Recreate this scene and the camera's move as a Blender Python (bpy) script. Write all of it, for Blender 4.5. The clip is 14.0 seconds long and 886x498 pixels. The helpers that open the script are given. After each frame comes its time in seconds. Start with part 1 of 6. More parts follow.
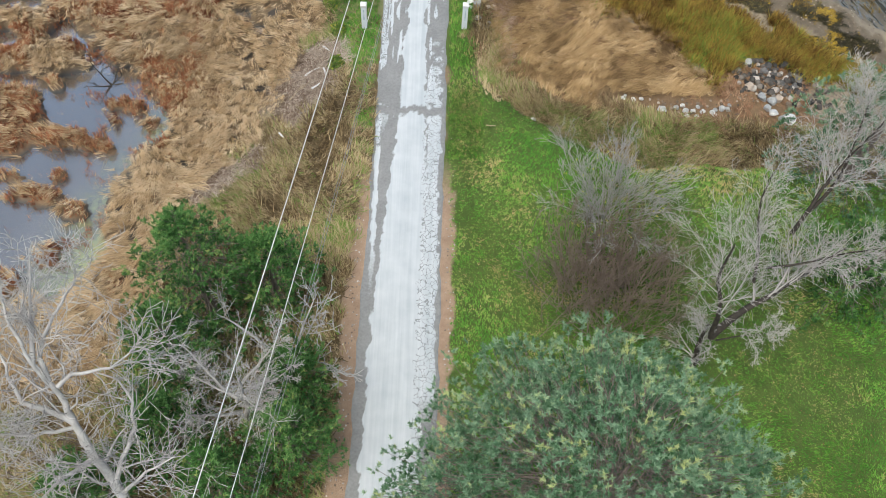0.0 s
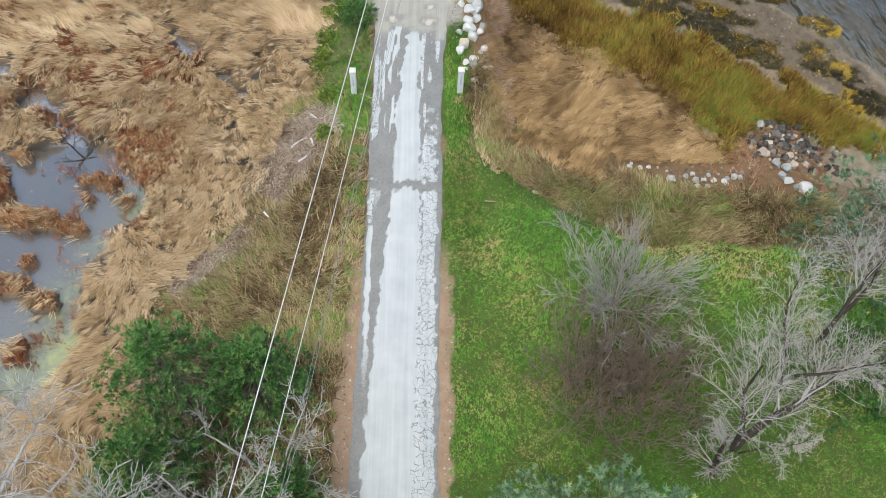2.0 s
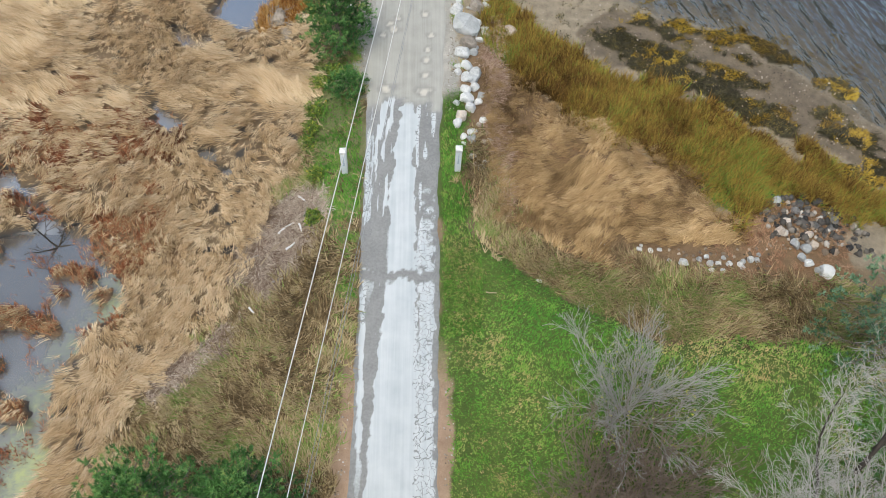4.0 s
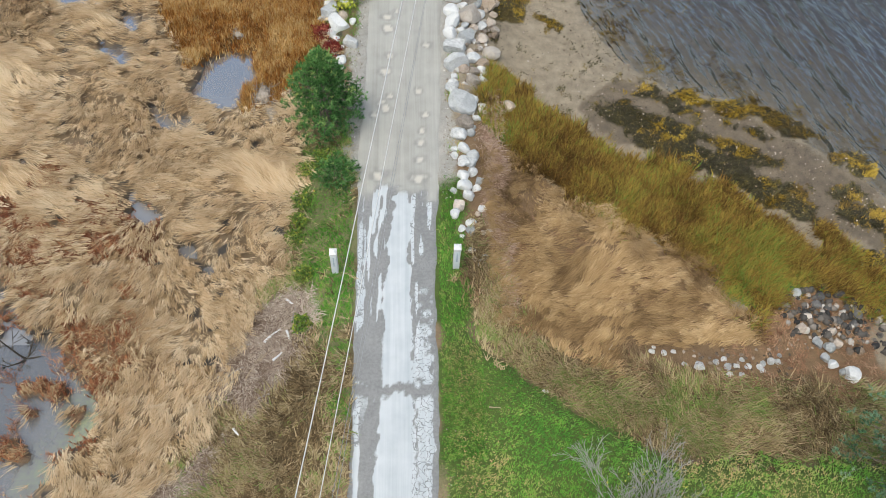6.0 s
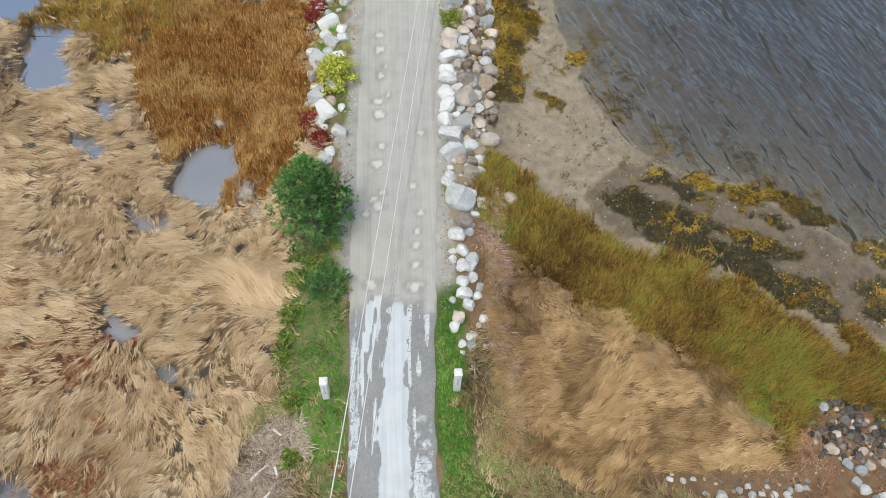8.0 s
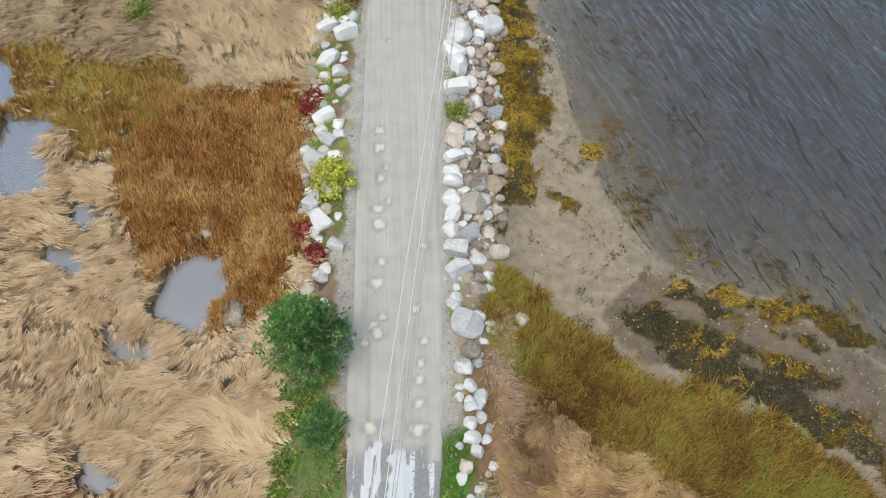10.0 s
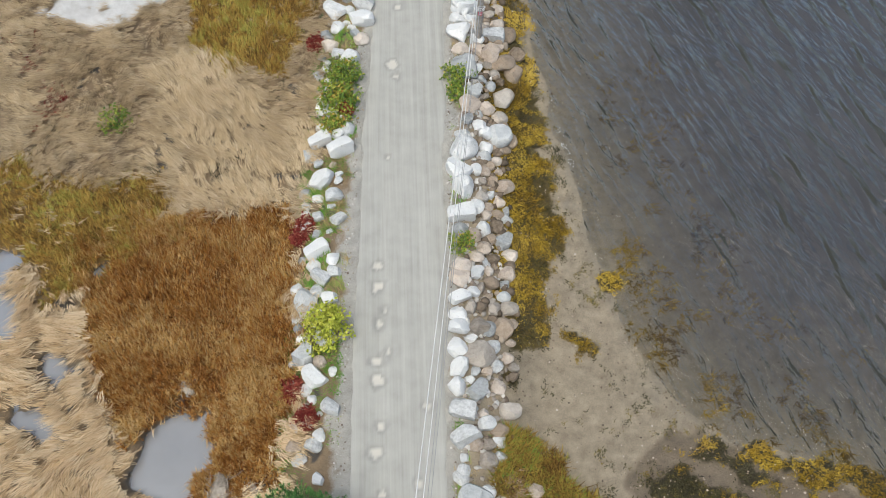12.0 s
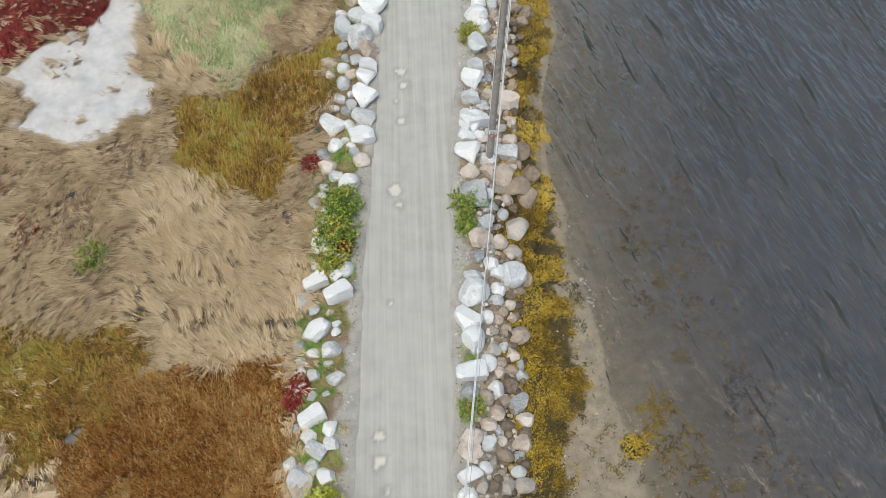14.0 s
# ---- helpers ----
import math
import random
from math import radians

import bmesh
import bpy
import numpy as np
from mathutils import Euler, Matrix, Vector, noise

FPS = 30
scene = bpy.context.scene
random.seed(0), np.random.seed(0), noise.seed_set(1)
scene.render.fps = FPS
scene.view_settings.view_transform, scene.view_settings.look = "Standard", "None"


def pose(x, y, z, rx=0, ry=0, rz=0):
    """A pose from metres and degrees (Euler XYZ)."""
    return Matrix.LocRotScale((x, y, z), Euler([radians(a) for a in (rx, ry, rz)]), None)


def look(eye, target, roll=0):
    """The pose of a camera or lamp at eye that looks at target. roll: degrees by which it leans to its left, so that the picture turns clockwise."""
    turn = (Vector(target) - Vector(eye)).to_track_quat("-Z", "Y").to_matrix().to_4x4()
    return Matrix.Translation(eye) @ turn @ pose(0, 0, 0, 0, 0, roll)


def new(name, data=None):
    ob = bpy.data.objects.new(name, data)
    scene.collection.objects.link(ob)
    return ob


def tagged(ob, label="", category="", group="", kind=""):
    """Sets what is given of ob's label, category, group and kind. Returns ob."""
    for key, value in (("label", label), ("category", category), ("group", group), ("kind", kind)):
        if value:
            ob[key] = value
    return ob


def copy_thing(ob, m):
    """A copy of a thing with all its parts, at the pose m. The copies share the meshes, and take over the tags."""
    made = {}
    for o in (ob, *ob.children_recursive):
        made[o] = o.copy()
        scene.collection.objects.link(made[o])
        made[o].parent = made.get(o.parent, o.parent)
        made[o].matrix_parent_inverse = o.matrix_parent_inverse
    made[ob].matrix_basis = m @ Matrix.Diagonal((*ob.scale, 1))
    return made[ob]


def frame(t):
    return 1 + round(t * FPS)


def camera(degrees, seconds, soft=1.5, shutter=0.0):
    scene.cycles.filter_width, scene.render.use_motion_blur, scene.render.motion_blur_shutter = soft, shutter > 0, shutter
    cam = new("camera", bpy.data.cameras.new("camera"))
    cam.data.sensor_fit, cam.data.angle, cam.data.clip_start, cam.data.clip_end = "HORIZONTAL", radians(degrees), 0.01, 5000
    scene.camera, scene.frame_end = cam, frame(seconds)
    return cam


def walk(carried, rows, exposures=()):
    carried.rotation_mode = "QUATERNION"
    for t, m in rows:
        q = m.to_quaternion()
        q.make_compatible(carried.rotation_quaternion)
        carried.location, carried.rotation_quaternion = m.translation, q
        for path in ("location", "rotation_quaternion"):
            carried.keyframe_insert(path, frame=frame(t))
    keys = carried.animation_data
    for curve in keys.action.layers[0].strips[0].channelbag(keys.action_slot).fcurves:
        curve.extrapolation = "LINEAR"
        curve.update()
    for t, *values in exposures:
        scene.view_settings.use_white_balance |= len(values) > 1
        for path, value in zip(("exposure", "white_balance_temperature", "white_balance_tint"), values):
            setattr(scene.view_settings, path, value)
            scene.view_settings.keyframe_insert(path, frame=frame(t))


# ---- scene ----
cam = camera(54.3, 14.0, soft=0.6)
PATH = [
    (0, (0.092, -1.571, 33.312), (0.132, -0.557, 31.589), 4.0),
    (0.5, (0.116, -0.531, 33.227), (0.16, 0.485, 31.504), 3.9),
    (1, (0.021, 0.621, 33.151), (0.07, 1.637, 31.429), 4.0),
    (1.5, (-0.124, 1.776, 33.078), (-0.069, 2.791, 31.356), 4.1),
    (2, (-0.183, 2.915, 33.036), (-0.125, 3.928, 31.313), 4.2),
    (2.5, (-0.233, 4.057, 32.96), (-0.171, 5.071, 31.237), 4.2),
    (5, (-0.153, 9.598, 32.646), (-0.088, 10.633, 30.936), 3.6),
    (5.5, (-0.222, 10.81, 32.629), (-0.151, 11.848, 30.921), 3.6),
    (6, (-0.388, 12.164, 32.627), (-0.306, 13.199, 30.917), 4.0),
    (6.5, (-0.438, 13.516, 32.686), (-0.35, 14.55, 30.976), 4.1),
    (7, (-0.342, 14.851, 32.718), (-0.255, 15.884, 31.008), 3.7),
    (9.5, (-0.241, 22.245, 32.925), (-0.154, 23.266, 31.208), 3.1),
    (10, (-0.162, 24.005, 32.95), (-0.081, 25.02, 31.229), 2.9),
    (10.5, (-0.096, 25.731, 32.992), (-0.02, 26.745, 31.27), 2.7),
    (11, (0.009, 27.597, 33.099), (0.079, 28.604, 31.372), 2.4),
    (11.5, (0.044, 29.578, 33.245), (0.116, 30.575, 31.513), 2.3),
    (12, (0.024, 31.542, 33.327), (0.099, 32.532, 31.591), 2.3),
    (12.5, (0.015, 33.497, 33.37), (0.089, 34.482, 31.631), 2.4),
    (13, (0.008, 35.475, 33.49), (0.082, 36.454, 31.747), 2.4),
    (13.5, (0.077, 37.436, 33.59), (0.147, 38.407, 31.843), 2.2),
    (14, (0.126, 39.332, 33.644), (0.193, 40.295, 31.893), 2.0),
]
walk(cam, [(t, look(eye, target, roll)) for t, eye, target, roll in PATH], [(0.0, 0.28, 6500, 3), (5.0, 0.2, 6500, 3), (9.5, 0.2, 6500, 3), (14.0, 0.1, 6500, 3)])

# ---- light: an overcast autumn day ----
world = bpy.data.worlds.new("world")
scene.world = world
world.use_nodes = True
wn = world.node_tree.nodes
sky = wn.new("ShaderNodeTexSky")
sky.sky_type = "NISHITA"
sky.sun_disc = False
sky.sun_elevation = radians(69)
sky.sun_rotation = radians(-141)
sky.air_density, sky.dust_density, sky.ozone_density = 1.0, 4.5, 1.0
world.node_tree.links.new(sky.outputs[0], wn["Background"].inputs[0])
wn["Background"].inputs[1].default_value = 0.15
sun_data = bpy.data.lights.new("sun", "SUN")
sun_data.energy, sun_data.angle, sun_data.color = 1.35, radians(36), (1.0, 0.97, 0.91)
sun = new("sun", sun_data)
sun.matrix_world = look((-14, -17, 57), (0, 0, 0))


# ---- plan: heights and zones ----
def lattice(ix, iy, seed):
    h = (ix.astype(np.int64) * 374761393 + iy.astype(np.int64) * 668265263 + seed * 1442695041) & 0x7FFFFFFF
    h = ((h ^ (h >> 13)) * 1274126177) & 0x7FFFFFFF
    return ((h ^ (h >> 16)) & 0xFFFF) / 65535.0


def value_noise(x, y, size, seed=0):
    u, v = np.asarray(x) / size, np.asarray(y) / size
    iu, iv = np.floor(u), np.floor(v)
    fu, fv = u - iu, v - iv
    fu, fv = fu * fu * (3 - 2 * fu), fv * fv * (3 - 2 * fv)
    a, b = lattice(iu, iv, seed), lattice(iu + 1, iv, seed)
    c, d = lattice(iu, iv + 1, seed), lattice(iu + 1, iv + 1, seed)
    return (a * (1 - fu) + b * fu) * (1 - fv) + (c * (1 - fu) + d * fu) * fv


def fbm(x, y, size, seed=0, octaves=4):
    total, amp, norm = 0.0, 1.0, 0.0
    for k in range(octaves):
        total = total + amp * value_noise(x, y, size / 2 ** k, seed + 17 * k)
        norm, amp = norm + amp, amp * 0.5
    return np.clip((total / norm - 0.5) * 1.7 + 0.5, 0, 1)


def smooth(a, b, v):
    t = np.clip((v - a) / (b - a), 0, 1)
    return t * t * (3 - 2 * t)


def inside(poly, x, y):
    """Signed distance to a polygon's edge, positive inside."""
    best, odd = np.full(x.shape, 1e9), np.zeros(x.shape, bool)
    for (ax, ay), (bx, by) in zip(poly, poly[1:] + poly[:1]):
        ex, ey = bx - ax, by - ay
        t = np.clip(((x - ax) * ex + (y - ay) * ey) / (ex * ex + ey * ey), 0, 1)
        best = np.minimum(best, np.hypot(x - ax - t * ex, y - ay - t * ey))
        if ey:
            odd ^= ((ay > y) != (by > y)) & (x < ex * (y - ay) / ey + ax)
    return np.where(odd, best, -best)


def patch(poly, x, y, soft=0.4, rough=0.8, size=1.6, seed=3):
    d = inside(poly, x, y) + rough * (fbm(x, y, size, seed) - 0.5) * 2
    return smooth(-soft, soft, d)


def road_middle(y):
    return np.interp(y, [-10, 32, 45, 50, 57, 61, 66, 71, 90, 140], [-0.9, -0.85, -0.55, -0.4, -0.15, 0.12, 0.45, 0.9, 3.0, 9.0])


def road_half(y):
    return np.interp(y, [30, 36], [1.75, 1.95])


SEA = [(5, 300), (6.5, 90), (7.8, 70.4), (6.4, 66), (6.8, 61), (7.1, 57.4), (7.6, 54.6), (7.9, 52.3), (8.9, 47.7), (9.9, 44.7), (10.9, 42.8),
       (12.7, 41.4), (15.8, 40.6), (18.2, 39), (20.5, 36.5), (24, 33), (40, 24), (200, 10), (3500, 0), (3500, 3500), (5, 3500)]
BANK = [(-2.0, 37), (-4.6, 37), (-5.2, 31), (-6.5, 28.8), (-7.9, 26.6), (-7.7, 24.5), (-9.4, 21.2), (-10.5, 18.5), (-11.6, 14), (-12.6, 11.5), (-15.5, 10.2), (-26, 9), (-40, -40), (-2.0, -40)]
VERGE = [(-2.5, 36.5), (-5.0, 36.8), (-5.0, 32), (-4.4, 29.5), (-3.8, 26.5), (-2.9, 23.5), (-2.5, 23.5)]
LAWN = [(0.6, -40), (0.6, 28.5), (0.8, 34.5), (1.9, 34.5), (2.2, 28.5), (2.6, 26.8), (4.5, 25.3), (7.2, 23.4), (9.7, 22.2), (12.5, 21.9), (16.2, 21.8), (30, 20), (60, 15), (60, -40)]
BAND = [(2.0, 30), (2.6, 26.8), (4.5, 25.3), (7.2, 23.4), (9.7, 22.2), (12.5, 21.9), (16.2, 21.8), (26, 19), (26, 23.5), (17.1, 24.8), (15.4, 25.3), (11.8, 25.3), (9.5, 25.8),
        (7.2, 26.3), (5.2, 27.5), (4.0, 29.2), (3.4, 31.5), (2.4, 32.5)]
COVE_STRAW = [(4.2, 36.2), (5.8, 35.0), (7.5, 33.4), (9.3, 32.8), (11.3, 31.8), (12.6, 30.6), (13.1, 29.2), (14.1, 27.7), (13.7, 26.4), (11.0, 26.5), (8.2, 26.6), (6.3, 27.4),
              (4.6, 28.8), (3.8, 31.7), (3.6, 34)]
COVE_FLOOR = [(2.0, 38), (3.4, 38), (6, 35.2), (8, 33.2), (12.8, 30.8), (13.4, 29), (14.4, 28.6), (16.8, 29.8), (19.0, 29.0), (19.0, 24.4), (12, 24.6), (7, 25.4), (3, 28.0), (2.2, 31)]
REED_EAST = [(3.2, 42.0), (5.4, 41.2), (6.8, 39.6), (8.3, 38.1), (9.8, 37.0), (12.2, 36.0), (15.2, 34.4), (17.2, 32.4), (17.9, 31.1), (16.8, 29.6), (14.1, 27.9), (13.0, 28.8),
             (12.2, 30.4), (9.8, 32.2), (7.7, 33.2), (5.9, 35.5), (4.3, 36.5), (3.3, 38.3)]
YELLOW_EAST = [(17.0, 29.5), (18.6, 28.6), (23, 27.0), (24, 29.0), (19.9, 31.0), (18.2, 32.6)]
ORANGE = [(-14.4, 50.6), (-12.0, 52.0), (-9.2, 52.4), (-5.5, 52.3), (-4.7, 49.0), (-4.7, 46), (-5.0, 42.7), (-5.5, 40.2), (-7.3, 39.0), (-8.6, 40.0), (-8.0, 43.0), (-9.8, 43.5),
          (-11.1, 41.7), (-12.6, 44.4), (-13.8, 46.4)]
OLIVE_NORTH = [(-11.9, 66.5), (-9.1, 65.3), (-6.9, 68.3), (-3.4, 69.4), (-3.6, 65.6), (-5.3, 63.0), (-6.2, 60.5), (-8.7, 60.3), (-10.9, 62.2)]
OLIVE_WEST = [(-26, 50.8), (-26, 56), (-19.5, 56), (-16.0, 53.8), (-12.5, 53.5), (-9.8, 53.0), (-11.5, 50.8), (-14.4, 48.0), (-15.6, 46.8), (-16.2, 49.4), (-20, 51.0)]
GREEN_NORTH = [(-13.3, 70.1), (-12.9, 71.6), (-13, 75), (-5.0, 75), (-5.8, 72.6), (-6.3, 70.3), (-7.0, 68.5), (-8.0, 66.5), (-8.7, 66.6), (-9.4, 67.8), (-10.9, 68.6)]
WHITE_SAND = [(-19.1, 68.1), (-17.5, 69.8), (-15.3, 72.5), (-13.5, 73.0), (-13.4, 69.4), (-13.8, 68.1), (-12.1, 66.8), (-12.2, 65.5), (-13.3, 64.2), (-14.6, 63.7), (-15.8, 63.3), (-17.5, 63.9), (-18.9, 64.5),
              (-18.8, 65.1), (-17.4, 65.6), (-18.4, 66.6), (-19.6, 67.4)]
RED_NORTH = [(-26, 73), (-13.5, 74.5), (-15.0, 72.2), (-17.3, 69.8), (-19.8, 68.4), (-26, 67)]
WRACK_SOUTH = [(-10.6, 20.3), (-9.8, 19.4), (-8.0, 21.2), (-6.8, 22.6), (-7.2, 23.4), (-8.6, 22.0)]
WRACK = [(-4.8, 29.0), (-4.5, 27.9), (-4.9, 25.5), (-6.1, 24.0), (-7.9, 24.3), (-8.1, 26.5), (-6.9, 28.3)]
RUST = [(-26, 14), (-15, 16), (-12.5, 20), (-11.8, 25), (-11.6, 30), (-11.0, 33.5), (-14, 36.5), (-26, 38)]
KELP = [(3.9, 43.5), (5.5, 46), (6.3, 49), (6.7, 52), (6.6, 56), (6.3, 60), (6.1, 63), (6.7, 68), (7.6, 71), (8.7, 80), (6, 80), (4.4, 70), (4.0, 62), (3.7, 56), (3.3, 50)]
LOW_SHORE = [(8.8, 41.2), (10.5, 42.2), (12.7, 41.7), (15.8, 41.0), (18.6, 39.2), (21, 36.4), (24, 33), (26, 29), (21, 31.0), (18.4, 33.6), (14.5, 36.1), (11.5, 37.4), (9.0, 38.8), (8.3, 40.0)]
PONDS = {
    "south": [(-24, 27.0), (-21.2, 27.1), (-19.9, 27.2), (-19.1, 26.8), (-17.9, 27.0), (-16.4, 27.7), (-15.0, 27.7), (-14.0, 27.5), (-13.6, 26.2), (-13.0, 25.1), (-12.3, 24.0), (-13.0, 22.8),
              (-13.9, 21.6), (-14.3, 20.6), (-13.8, 18.8), (-13.8, 17.3), (-14.4, 15.6), (-15.4, 14.5), (-17.5, 13.9), (-24, 13.8)],
    "west": [(-24.3, 31.9), (-20.1, 32.2), (-19.7, 31.5), (-20.9, 31.1), (-24.0, 30.8)],
    "board": [(-19.5, 29.6), (-18.9, 30.7), (-18.2, 30.7), (-17.9, 29.7), (-17.0, 29.2), (-16.5, 28.6), (-16.6, 28.0), (-17.4, 28.1), (-17.9, 28.9), (-18.6, 29.2)],
    "strip": [(-24, 29.5), (-20.8, 29.6), (-20.2, 28.9), (-24, 28.5)],
    "far": [(-19.6, 49.7), (-19.2, 50.9), (-17.0, 50.5), (-16.3, 48.0), (-16.2, 46.3), (-18.0, 46.0), (-19.0, 47.0)],
    "narrow": [(-15.5, 45.7), (-14.9, 46.6), (-13.2, 45.3), (-13.0, 44.4), (-15.3, 45.0)],
    "small": [(-15.9, 43.8), (-14.3, 43.5), (-13.7, 42.4), (-14.3, 41.9), (-15.7, 42.9)],
    "rush": [(-10.6, 42.0), (-10.0, 43.3), (-8.7, 43.6), (-8.0, 41.4), (-8.4, 39.8), (-9.8, 39.7), (-11.0, 40.9)],
    "north": [(-22, 55), (-19.6, 54.2), (-18.8, 51.9), (-19.5, 51.1), (-22, 51)],
    "slit": [(-14.3, 49.9), (-13.1, 50.3), (-13.2, 49.5)],
    "creek": [(-13.7, 35.2), (-12.6, 34.6), (-11.7, 33.9), (-11.3, 33.1), (-11.7, 33.0), (-12.7, 33.9)],
    "crack": [(-12.6, 39.5), (-11.9, 39.1), (-11.1, 38.8), (-10.2, 38.4), (-9.7, 37.7), (-10.0, 37.6), (-10.5, 38.0), (-11.3, 38.3), (-12.0, 38.6)],
    "gully": [(-10.2, 32.4), (-9.7, 31.8), (-9.3, 31.0), (-9.7, 31.0), (-10.2, 31.7)],
    "trench": [(-9.2, 30.9), (-8.6, 31.1), (-8.6, 30.4), (-9.0, 30.3)],
    "puddle": [(-15.9, 33.5), (-15.3, 33.5), (-15.2, 33.0), (-15.8, 32.9)],
    "sump": [(-8.5, 35.3), (-8.0, 35.5), (-7.8, 35.2), (-8.3, 34.9)],
    "crease": [(-18.0, 36.6), (-17.5, 36.6), (-16.8, 35.7), (-17.0, 35.4), (-17.7, 36.0)],
}
POND_LEVEL = 0.2


# islets of rusty plants in the south pond: place and half axes
ISLETS = [(-19.9, 24.4, 1.5, 1.9), (-19.6, 22.6, 1.0, 0.8), (-17.0, 23.1, 1.3, 0.55), (-15.2, 22.7, 0.55, 0.6), (-17.2, 19.9, 1.1, 0.45), (-14.5, 25.2, 1.0, 0.55), (-14.9, 24.3, 0.5, 0.4),
          (-16.8, 21.0, 0.5, 0.25), (-15.8, 19.1, 0.45, 0.3), (-18.3, 15.2, 1.3, 0.9), (-16.4, 16.7, 0.6, 0.5), (-18.2, 26.2, 0.4, 0.3), (-13.2, 24.2, 0.5, 0.35), (-19.4, 20.9, 0.8, 0.35)]


def islet_weight(x, y):
    d = np.full(x.shape, -9.0)
    for cx, cy, rx, ry in ISLETS:
        d = np.maximum(d, (1 - np.hypot((x - cx) / rx, (y - cy) / ry)) * min(rx, ry))
    return smooth(-0.12, 0.18, d + 0.55 * (fbm(x, y, 0.7, 77, 3) - 0.5))


def pond_weight(x, y):
    w = np.zeros(x.shape)
    for k, poly in enumerate(PONDS.values()):
        w = np.maximum(w, smooth(-0.25, 0.25, inside(poly, x, y) + 0.5 * (fbm(x, y, 0.9, 40 + k) - 0.5) * 2))
    return w * (1 - 0.95 * islet_weight(x, y) * (x < -12) * (y < 28))


# mats of rockweed on the lower beach: place, half axes and how yellow they are
MATS = [(10.4, 39.3, 1.2, 0.75, 0.2), (11.3, 38.5, 0.9, 0.5, 0.35), (12.5, 38.5, 1.3, 0.6, 0.5), (11.8, 37.5, 0.9, 0.4, 0.2), (13.0, 37.2, 1.2, 0.55, 0.3), (14.2, 36.3, 1.4, 0.65, 0.15),
        (15.3, 35.2, 1.1, 0.5, 0.2), (16.9, 34.7, 1.3, 0.7, 0.6), (17.5, 33.8, 0.9, 0.5, 0.35), (15.1, 37.5, 0.8, 0.35, 0.6), (16.2, 36.9, 1.0, 0.45, 0.5), (12.1, 40.7, 0.9, 0.35, 0.5), (14.1, 40.6, 1.0, 0.4, 0.8)]
MATS += [(15.7, 39.9, 0.8, 0.6, 0.9), (17.4, 39.8, 1.0, 0.45, 0.85), (18.4, 39.0, 0.8, 0.5, 0.7), (16.0, 38.8, 0.8, 0.35, 0.4), (13.3, 39.9, 0.6, 0.25, 0.3), (19.8, 35.0, 0.9, 0.4, 0.4), (20.9, 33.4, 1.2, 0.7, 0.35),
         (18.6, 32.7, 0.8, 0.45, 0.6), (20.0, 31.2, 1.3, 0.6, 0.6), (22.2, 31.4, 1.2, 0.8, 0.3), (7.0, 45.8, 0.35, 0.3, 0.95), (8.5, 48.6, 0.4, 0.35, 0.8), (21.6, 36.6, 0.9, 0.4, 0.6)]


def mat_weight(x, y):
    """Cover by the mats, and their yellowness."""
    d, gold = np.full(x.shape, -9.0), np.zeros(x.shape)
    for cx, cy, rx, ry, yellow in MATS:
        u, v = 0.91 * (x - cx) - 0.41 * (y - cy), 0.41 * (x - cx) + 0.91 * (y - cy)
        e = (1 - np.hypot(u / rx, v / ry)) * min(rx, ry)
        gold = np.where(e > d, yellow, gold)
        d = np.maximum(d, e)
    return smooth(-0.10, 0.12, d + 0.12 + 0.85 * (fbm(x, y, 0.8, 63, 4) - 0.5)), gold


def heights(x, y):
    x, y = np.asarray(x, float), np.asarray(y, float)
    sea = inside(SEA, x, y)
    east = np.where(sea > 0, -0.07 * np.minimum(sea, 18), np.minimum(0.07 * -sea, 0.62))
    east = east + 0.045 * (fbm(x, y, 2.2, 5) - 0.5) * smooth(-1.5, 0.5, -sea)
    marsh = 0.62 + 0.32 * (fbm(x, y, 2.4, 9) - 0.5) + 0.17 * (fbm(x, y, 0.8, 12, 2) - 0.5)
    z = np.where(x > road_middle(y), east, marsh)
    rise = 1.28 + np.clip((x - 4.5) * 0.17, 0, 1.7) * smooth(25.0, 19.5, y)
    z = z + (rise - z) * patch(LAWN, x, y, 1.0, 0.3)
    band = patch(BAND, x, y, 0.6, 0.4)
    z = z + (np.maximum(z, 1.0) - z) * band * (1 - patch(LAWN, x, y, 0.8, 0.3))
    d = np.abs(x - road_middle(y)) - road_half(y)
    right = x > road_middle(y)
    bankment = np.where(right, np.interp(d, [0, 0.8, 2.2, 3.6, 6], [1.42, 1.42, 0.95, 0.40, -2]), np.interp(d, [0, 1.0, 2.6, 4.2, 7], [1.42, 1.38, 0.95, 0.65, -2]))
    z = np.maximum(z, bankment + 0.08 * (fbm(x, y, 0.7, 21, 3) - 0.5) * (d > 0.5))
    bank = patch(BANK, x, y, 1.6, 0.4)
    z = z + (np.maximum(z, 0.95 + 0.25 * (fbm(x, y, 1.5, 31) - 0.5)) - z) * bank * (d > 0.4)
    z = z + 0.16 * mat_weight(x, y)[0] * right * fbm(x, y, 0.5, 64, 2)
    pond = pond_weight(x, y)
    z = z + (0.02 - z) * pond
    return np.where(d < -0.3, 1.30, z)


